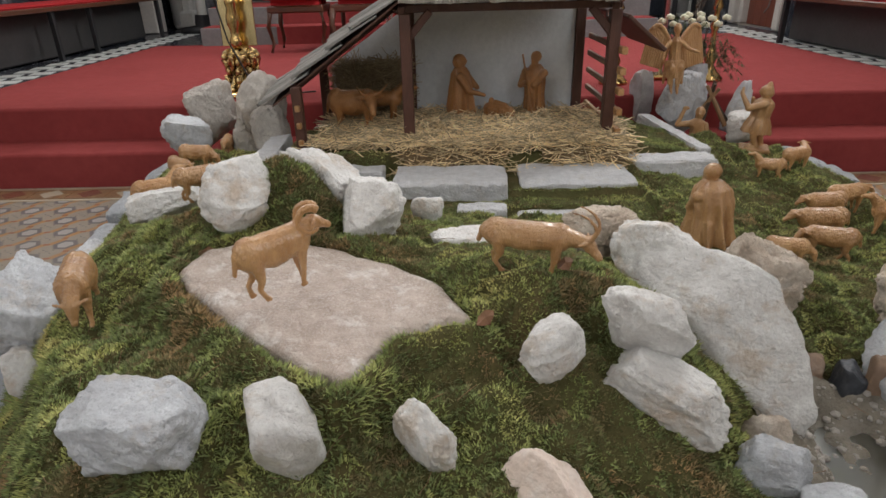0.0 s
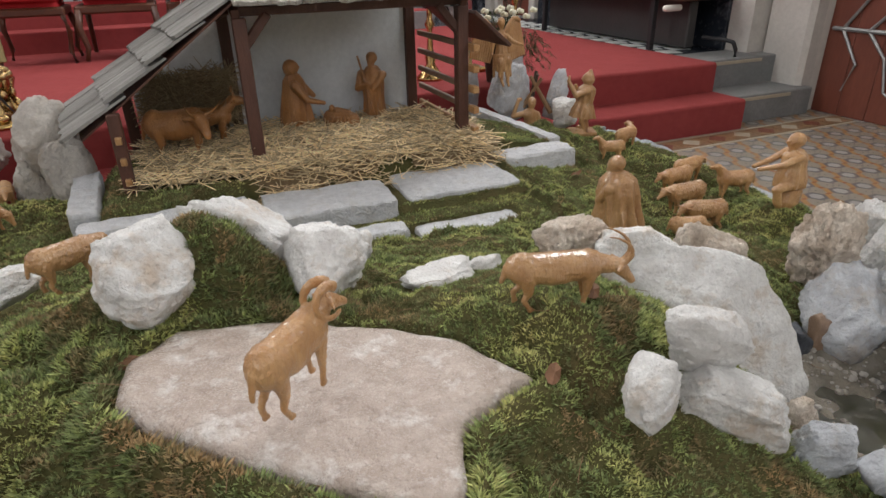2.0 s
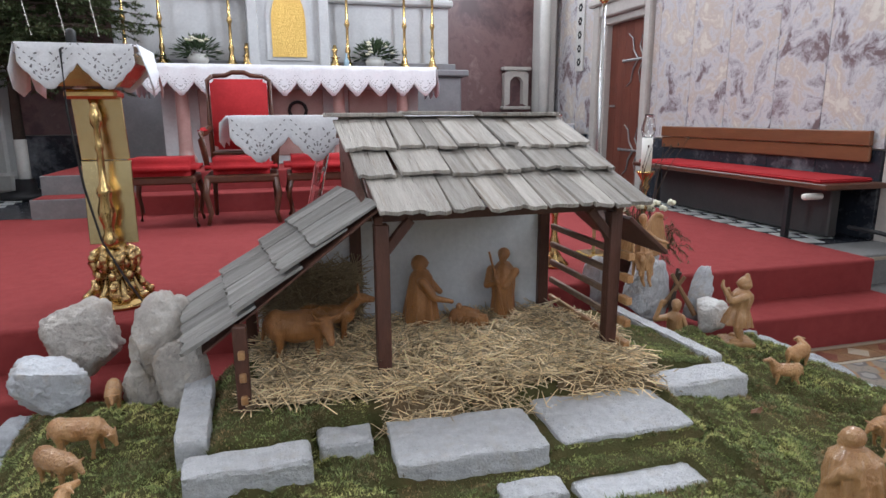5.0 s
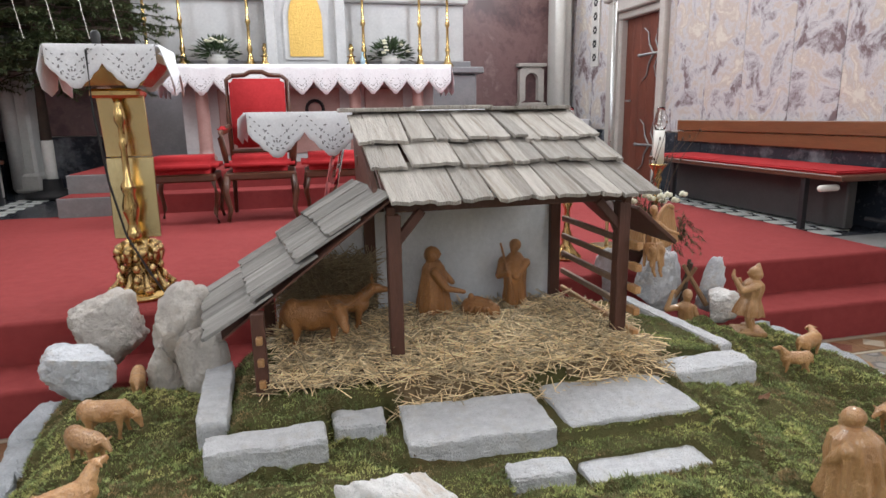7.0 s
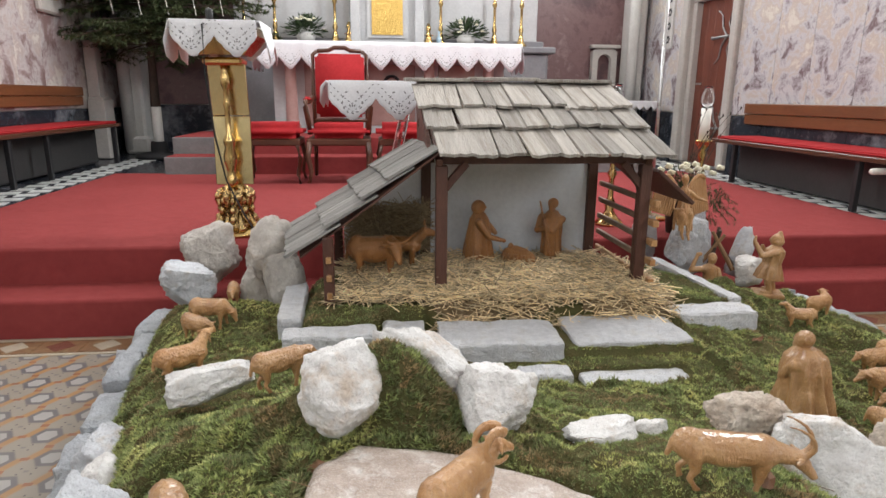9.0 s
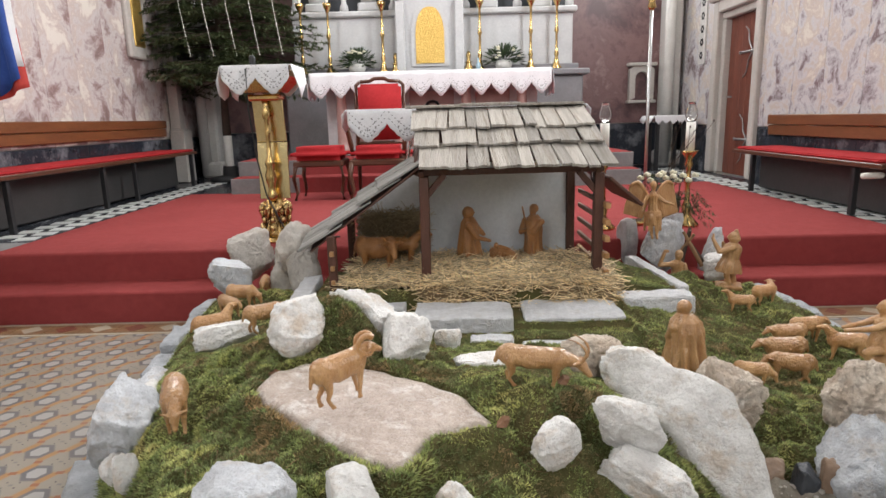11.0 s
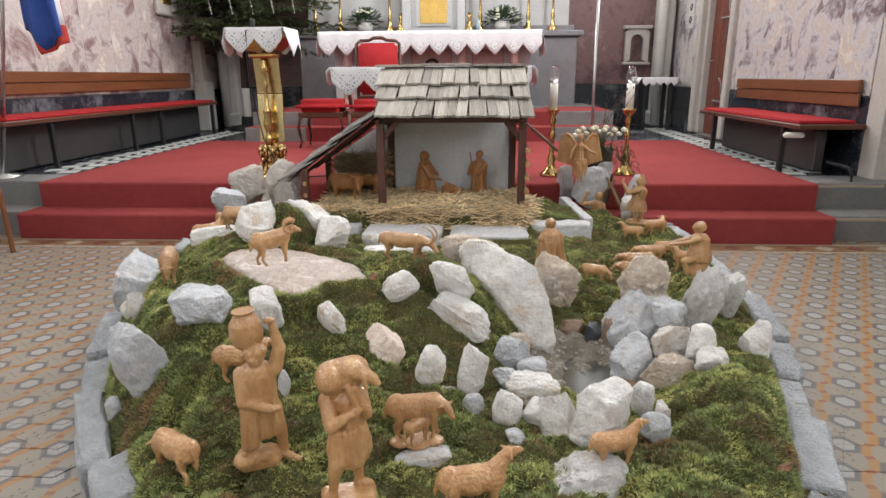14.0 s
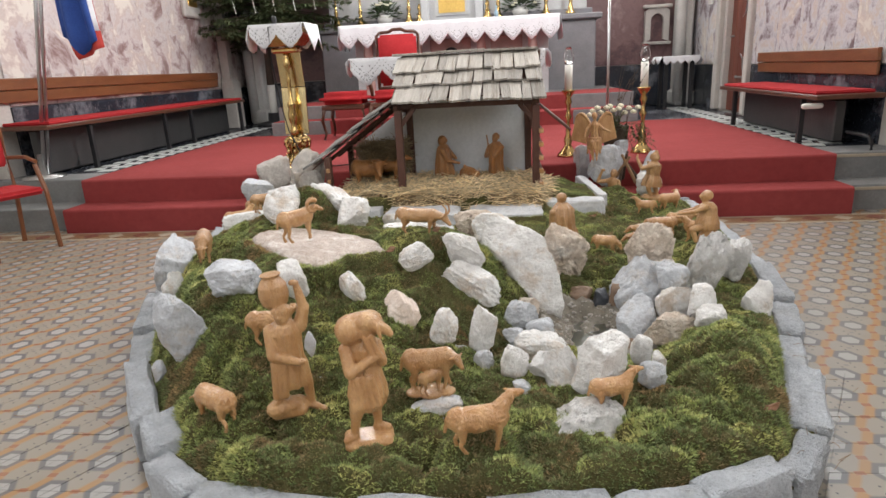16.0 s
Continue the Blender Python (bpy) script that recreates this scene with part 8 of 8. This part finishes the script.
cpart("seat", boxbm(-0.21, 0.21, -0.2, 0.21, 0.41, 0.46, 0.02, seg=2), M_VELVET, "red padded seat")
cpart("backrest", boxbm(-0.2, 0.2, 0.20, 0.235, 0.60, 0.86, 0.015, seg=2), M_VELVET, "red padded back")
for s_ in (-1, 1):
    b = bmesh.new()
    tube(b, [(s_ * 0.22, -0.2, 0.0), (s_ * 0.215, -0.19, 0.42), (s_ * 0.215, -0.12, 0.62)], 0.017, 8)
    cpart("leg", b, M_OAK)
    b = bmesh.new()
    tube(b, [(s_ * 0.22, 0.27, 0.0), (s_ * 0.215, 0.21, 0.42), (s_ * 0.21, 0.225, 0.88)], 0.017, 8)
    cpart("leg", b, M_OAK)
    b = bmesh.new()
    tube(b, [(s_ * 0.215, 0.22, 0.66), (s_ * 0.225, 0.0, 0.67), (s_ * 0.215, -0.14, 0.64)], 0.015, 8)
    cpart("armrest", b, M_OAK)

# ---- flag on its stand ----
FX, FY = -2.88, 4.50
fl = thing("flag", "hanging blue, white and red flag on a metal pole", "flag")
part("stand", lathe(bmesh.new(), [(0.17, 0), (0.17, 0.012), (0.03, 0.03), (0.025, 0.2)], 24, pose(FX, FY, P - 0.006)), M_STEEL, fl, smooth=True)
b = bmesh.new()
for d in (-0.024, 0.0, 0.024):
    tube(b, [(FX + d, FY + abs(d), P + 0.02), (FX + d + 0.50, FY + abs(d), 2.9)], 0.013, 12)
part("pole", b, M_STEEL, fl, smooth=True)
def flag_cloth(name, m_, u0, u1, top, hems, dy):
    """A hanging width of cloth in soft upright folds, its lower hem a broken slanting line."""
    b = bmesh.new()
    cols = []
    for k in range(17):
        u = u0 + (u1 - u0) * k / 16
        for (ua, za), (ub, zb) in zip(hems, hems[1:]):
            if ua <= u <= ub + 1e-6:
                hem = za + (zb - za) * (u - ua) / (ub - ua)
        col = []
        for q in range(13):
            z = hem + (top - hem) * q / 12
            x = FX + 0.45 + 0.32 * u - 0.05 * (z - 1.4) + 0.008 * math.sin(z * 7 + u * 5)
            col.append(b.verts.new((x, FY - 0.02 + dy + 0.035 * math.sin(u * 12 + 0.6 * z), z)))
        cols.append(col)
    for a, c in zip(cols, cols[1:]):
        for q in range(12):
            b.faces.new((a[q], a[q + 1], c[q + 1], c[q]))
    ob = part(name, b, m_, fl, smooth=True)
    ob.modifiers.new("thickness", "SOLIDIFY").thickness = 0.003


flag_cloth("blue_stripe", M_FLAGBLUE, 0.0, 0.93, 2.75, [(0.0, 1.49), (0.22, 1.455), (0.45, 1.335), (0.62, 1.39), (0.95, 1.45)], 0.0)
flag_cloth("red_stripe", M_FLAGRED, 0.22, 1.0, 1.75, [(0.2, 1.44), (0.36, 1.305), (0.55, 1.335), (1.0, 1.395)], 0.012)
flag_cloth("white_stripe", M_CLOTH, 0.86, 1.0, 2.75, [(0.8, 1.52), (1.0, 1.52)], 0.004)


# ---- candle stands with storm glasses ----
def candle_stand(x, y, zc, tall, label):
    ob = thing("candle_stand", label, "candle stand", "candle stands")
    h = zc - P
    part("stem", lathe(bmesh.new(), [(0.085, 0), (0.085, 0.015), (0.05, 0.05), (0.025, 0.09), (0.035, 0.13), (0.018, 0.17), (0.016, 0.28), (0.03, 0.31), (0.016, 0.34), (0.015, h - 0.12), (0.03, h - 0.09), (0.018, h - 0.06), (0.05, h - 0.01), (0.055, h)], 18, pose(x, y, P)), M_BRASS, ob, "turned brass stem", smooth=True)
    part("candle", lathe(bmesh.new(), [(0.030, 0), (0.030, tall)], 20, pose(x, y, zc)), M_WAX, ob, "thick white candle", smooth=True)
    gl = part("storm_glass", lathe(bmesh.new(), [(0.026, tall), (0.040, tall + 0.04), (0.038, tall + 0.07), (0.024, tall + 0.11), (0.022, tall + 0.13)], 20, pose(x, y, zc), cap=False), M_GLASS, ob, "clear glass chimney", smooth=True)
    gl.modifiers.new("thickness", "SOLIDIFY").thickness = 0.0015
    gl.visible_shadow = False
    return ob


candle_stand(1.575, 4.61, 0.884, 0.19, "brass candle stand with thick white candle and glass chimney")
candle_stand(2.16, 4.66, 0.878, 0.19, "brass candle stand with thick white candle and glass chimney")
pr = thing("processional_pole", "tall slim silver processional pole with a gilt knob", "pole")
b = bmesh.new()
tube(b, [(1.90, 4.75, P), (1.895, 4.75, 1.80)], 0.011, 10)
part("shaft", b, M_STEEL, pr, smooth=True)
b = bmesh.new()
lathe(b, [(0.012, 0), (0.03, 0.02), (0.02, 0.05), (0.028, 0.07), (0.016, 0.1), (0.022, 0.35), (0.012, 0.5)], 14, pose(1.895, 4.75, 1.79))
part("knob", b, M_BRASS, pr, "gilt knob", smooth=True)
part("foot", boxbm(1.82, 1.98, 4.67, 4.83, P, P + 0.03, 0.01), M_BRASS, pr)


# ---- greenery by the angel rock ----
def fir_spray(vs, fs, p0, p1, rnd_, n=60, l=0.03, wid=0.0022):
    p0, p1 = Vector(p0), Vector(p1)
    d = (p1 - p0)
    for k in range(n):
        t = rnd_.random()
        c = p0 + d * t
        a = Vector((rnd_.gauss(0, 1), rnd_.gauss(0, 1), rnd_.gauss(0, 0.6))).normalized() * l * (1.1 - 0.5 * t) + d.normalized() * l * 0.5
        s__ = a.cross(Vector((0.3, 0.2, 1))).normalized() * wid
        n0 = len(vs)
        vs += [c + s__, c - s__, c + a]
        fs.append((n0, n0 + 1, n0 + 2))


arr = thing("flower_arrangement", "cream flowers with fir twigs beside the candle stands", "flowers")
rnd = random.Random(77)
vs, fs = [], []
for k in range(46):
    a, e = rnd.uniform(0, 6.28), rnd.uniform(-0.5, 1.1)
    c0 = Vector((1.88, 4.30, 0.61))
    p1 = c0 + Vector((math.cos(a) * math.cos(e) * 0.2, math.sin(a) * math.cos(e) * 0.12, math.sin(e) * 0.17))
    fir_spray(vs, fs, c0, p1, rnd, 70, 0.03)
for k in range(16):
    p0 = Vector((2.00 + rnd.uniform(-0.06, 0.06), 4.24, 0.60 + rnd.uniform(-0.05, 0.05)))
    fir_spray(vs, fs, p0, p0 + Vector((rnd.uniform(0.02, 0.14), rnd.uniform(-0.08, 0.02), rnd.uniform(-0.2, -0.02))), rnd, 60, 0.032)
tagged(np_mesh("fir_needles", vs, fs, M_FIR, arr), kind="stuff")
part("pot", lathe(bmesh.new(), [(0.07, 0), (0.085, 0.12), (0.10, 0.25)], 16, pose(1.90, 4.36, P)), M_BARK, arr, smooth=True)
for k in range(13):
    b = bmesh.new()
    c = Vector((1.86 + 0.34 * (k / 12 - 0.5), 4.24 + rnd.uniform(-0.05, 0.04), 0.745 + rnd.uniform(-0.03, 0.03)))
    for q in range(8):
        ball(b, c + Vector((0.011 * math.cos(q * 0.8), 0.010 * math.sin(q * 0.8), 0.005 * (q % 3))), (0.013, 0.012, 0.011), 1)
    part("flower", b, M_PETAL, arr, "cream flower", smooth=True)
for k in range(7):
    b = bmesh.new()
    x0, y0 = 1.92 + rnd.uniform(-0.06, 0.06), 4.30
    lean = rnd.uniform(-0.18, 0.22)
    pts = [(x0 + lean * t * t + 0.012 * math.sin(6 * t + k), y0 + 0.02 * math.sin(4 * t), 0.58 + rnd.uniform(0.45, 0.5) * t) for t in (0, 0.25, 0.5, 0.75, 1.0)]
    tube(b, pts, 0.003, 5, 0.0012)
    for p in pts[2:]:
        ball(b, p, (0.005, 0.005, 0.010), 1)
    part("twig", b, M_BARK, arr, "bare budding twig")
lg = thing("campfire_sticks", "small bundle of split wooden sticks leaning together", "sticks")
for k, (p0, p1) in enumerate((((1.86, 3.93, 0.27), (1.92, 3.98, 0.48)), ((1.97, 3.90, 0.27), (1.88, 3.97, 0.46)), ((1.90, 4.02, 0.28), (1.91, 3.95, 0.47)), ((1.83, 3.98, 0.28), (1.93, 3.94, 0.45)), ((2.0, 3.96, 0.28), (1.9, 3.96, 0.42)))):
    b = bmesh.new()
    tube(b, [p0, p1], 0.013, 7, 0.009)
    part("stick", b, M_WOODSTICK if k % 2 else M_BARK, lg)

# ---- small table by the apse ----
st = thing("credence_table", "small dark table with a white lace cloth", "table")
part("tabletop", boxbm(3.30, 3.75, 8.75, 9.2, 1.06, 1.085, 0.005), M_CHAIR, st)
for x, y in ((3.35, 8.82), (3.70, 8.82), (3.35, 9.13), (3.70, 9.13)):
    part("leg", boxbm(x - 0.025, x + 0.025, y - 0.025, y + 0.025, P, 1.06, 0.004), M_BLACK, st)
cloth("credence_cloth", scalloped(bmesh.new(), 3.28, 3.77, 8.73, 9.22, 1.093, 0.11, 5, 0.05, sides=0.11), "white lace-edged cloth on a small table")

# ---- fir tree in the apse ----
TXX, TYY = -2.45, 8.95
tree = thing("fir_tree", "dark cut fir tree in a stand with light chains", "tree")
part("stand", lathe(bmesh.new(), [(0.28, 0), (0.28, 0.05), (0.1, 0.08), (0.09, 0.2)], 20, pose(TXX, TYY, P)), M_BLACK, tree, smooth=True)
b = bmesh.new()
tube(b, [(TXX, TYY, P + 0.05), (TXX, TYY, 0.98)], 0.06, 12)
part("wrapped_trunk", b, M_PAINTWHITE, tree, "white-wrapped lower trunk", smooth=True)
b = bmesh.new()
tube(b, [(TXX, TYY, 0.98), (TXX + 0.02, TYY, 2.6), (TXX, TYY, 4.6)], 0.055, 10, 0.012)
part("trunk", b, M_BARK, tree, smooth=True)
rnd = random.Random(31)
vs, fs = [], []
for k in range(260):
    z = 1.66 + 2.9 * (k / 260) ** 1.05
    reach = (5.2 - z) * 0.40 * rnd.uniform(0.65, 1.1) + 0.12
    a = rnd.uniform(0, 6.28)
    p0 = Vector((TXX, TYY, z))
    p2 = p0 + Vector((math.cos(a) * reach, math.sin(a) * reach * 0.65, -0.10 * reach + rnd.uniform(-0.12, 0.12)))
    part("limb", tube(bmesh.new(), [p0, (p0 + p2) / 2 + Vector((0, 0, 0.05)), p2], 0.010, 5, 0.003), M_BARK, tree)
    for j in range(13):
        t = 0.2 + 0.8 * j / 12
        q0 = p0.lerp(p2, t)
        sd = Vector((-math.sin(a), math.cos(a), 0)) * rnd.choice((-1, 1)) * reach * 0.34 * (1.15 - t) + (p2 - p0).normalized() * 0.09 + Vector((0, 0, rnd.uniform(-0.07, 0.02)))
        fir_spray(vs, fs, q0, q0 + sd, rnd, 58, 0.055, 0.0085)
np_mesh("needles", vs, fs, M_FIR, tree)
for k in range(5):
    b = bmesh.new()
    x0 = TXX - 0.2 + 0.28 * k
    tube(b, [(x0, TYY - 0.75, 3.2), (x0 + 0.03, TYY - 0.72, 2.5), (x0 + 0.10, TYY - 0.7, 1.95)], 0.003, 5)
    for q in range(16):
        t = q / 15
        ball(b, (x0 + 0.1 * t * t, TYY - 0.75 + 0.05 * t, 3.2 - 1.25 * t), 0.008, 1)
    part("light_chain", b, M_WAX, tree, "unlit pale light chain")

b = boxbm(WALL_L + 0.02, WALL_L + 0.15, 8.90, 9.05, P + 0.72, 3.3, 0.006)
box(b, WALL_L + 0.02, WALL_L + 0.21, 8.84, 9.11, P, P + 0.69, 0.008)
box(b, WALL_L + 0.02, WALL_L + 0.18, 8.87, 9.08, P + 0.69, P + 0.72, 0.004)
tagged(part("wall_pilaster", b, M_STONE), "pale stone pilaster on a plinth against the chancel wall", "pilaster", kind="structure")

# ---- dry leaves and an odd cone in the moss ----
rnd = random.Random(4)
for x, y in ((0.80, 1.90), (0.64, 1.77), (1.56, 3.05), (0.03, 2.08), (0.60, 1.42), (1.75, 1.10)):
    b = bmesh.new()
    row = [(0.0, -0.024), (0.010, -0.010), (0.013, 0.004), (0.006, 0.018), (0.0, 0.026), (-0.007, 0.016), (-0.012, 0.002), (-0.009, -0.012)]
    c = b.verts.new((0, 0, 0.004))
    rim_ = [b.verts.new((px_, py_, 0.006 * math.sin(k * 1.9))) for k, (px_, py_) in enumerate(row)]
    for k in range(8):
        b.faces.new((c, rim_[k], rim_[(k + 1) % 8]))
    ob = part("dry_leaf", b, M_DRYLEAF)
    ob.matrix_basis = pose(x, y, gz(x, y) + 0.012, rnd.uniform(-20, 20), rnd.uniform(-20, 20), rnd.uniform(0, 360))
    ob.modifiers.new("thickness", "SOLIDIFY").thickness = 0.0008
    tagged(ob, "curled brown dry leaf lying on moss", "leaf", "fallen leaves")

# ---- tiles of the floor round the crib, each a piece of its own ----
TA, TB = Vector((0.16, 0, 0)), Vector((0.08, 0.1386, 0))
tv, tf = [], []
corners = [Vector((0, 0, 0)), TA, TA + TB, TB]
mid = (TA + TB) / 2
for zz, inset in ((-0.002, 0.0012), (0.0022, 0.0012), (0.003, 0.0030)):
    for c in corners:
        d = (mid - c).normalized()
        tv.append(tuple(c + d * inset + Vector((0, 0, zz))))
for r_ in (0, 4):
    for q in range(4):
        tf.append((r_ + q, r_ + (q + 1) % 4, r_ + 4 + (q + 1) % 4, r_ + 4 + q))
tf.append((8, 9, 10, 11))
tile_me = bpy.data.meshes.new("floor_tile")
tile_me.from_pydata(tv, [], tf)
tile_me.materials.append(M_TILE)
rnd = random.Random(12)
count = 0
for jb in range(-4, 14):
    for ia in range(-24, 24):
        o = TA * ia + TB * jb
        c = o + mid
        e = float(edge_distance(np.array([c.x]), np.array([c.y]))[0])
        if -1.05 < c.x < 2.75 and -0.35 < c.y < 1.7 and -0.62 < e < 0.03 and count < 300:
            ob = new("floor_tile", tile_me)
            ob.matrix_basis = pose(o.x, o.y, rnd.uniform(-0.0006, 0.0006), rnd.uniform(-0.15, 0.15), rnd.uniform(-0.15, 0.15), 0)
            ob.parent = floor
            count += 1
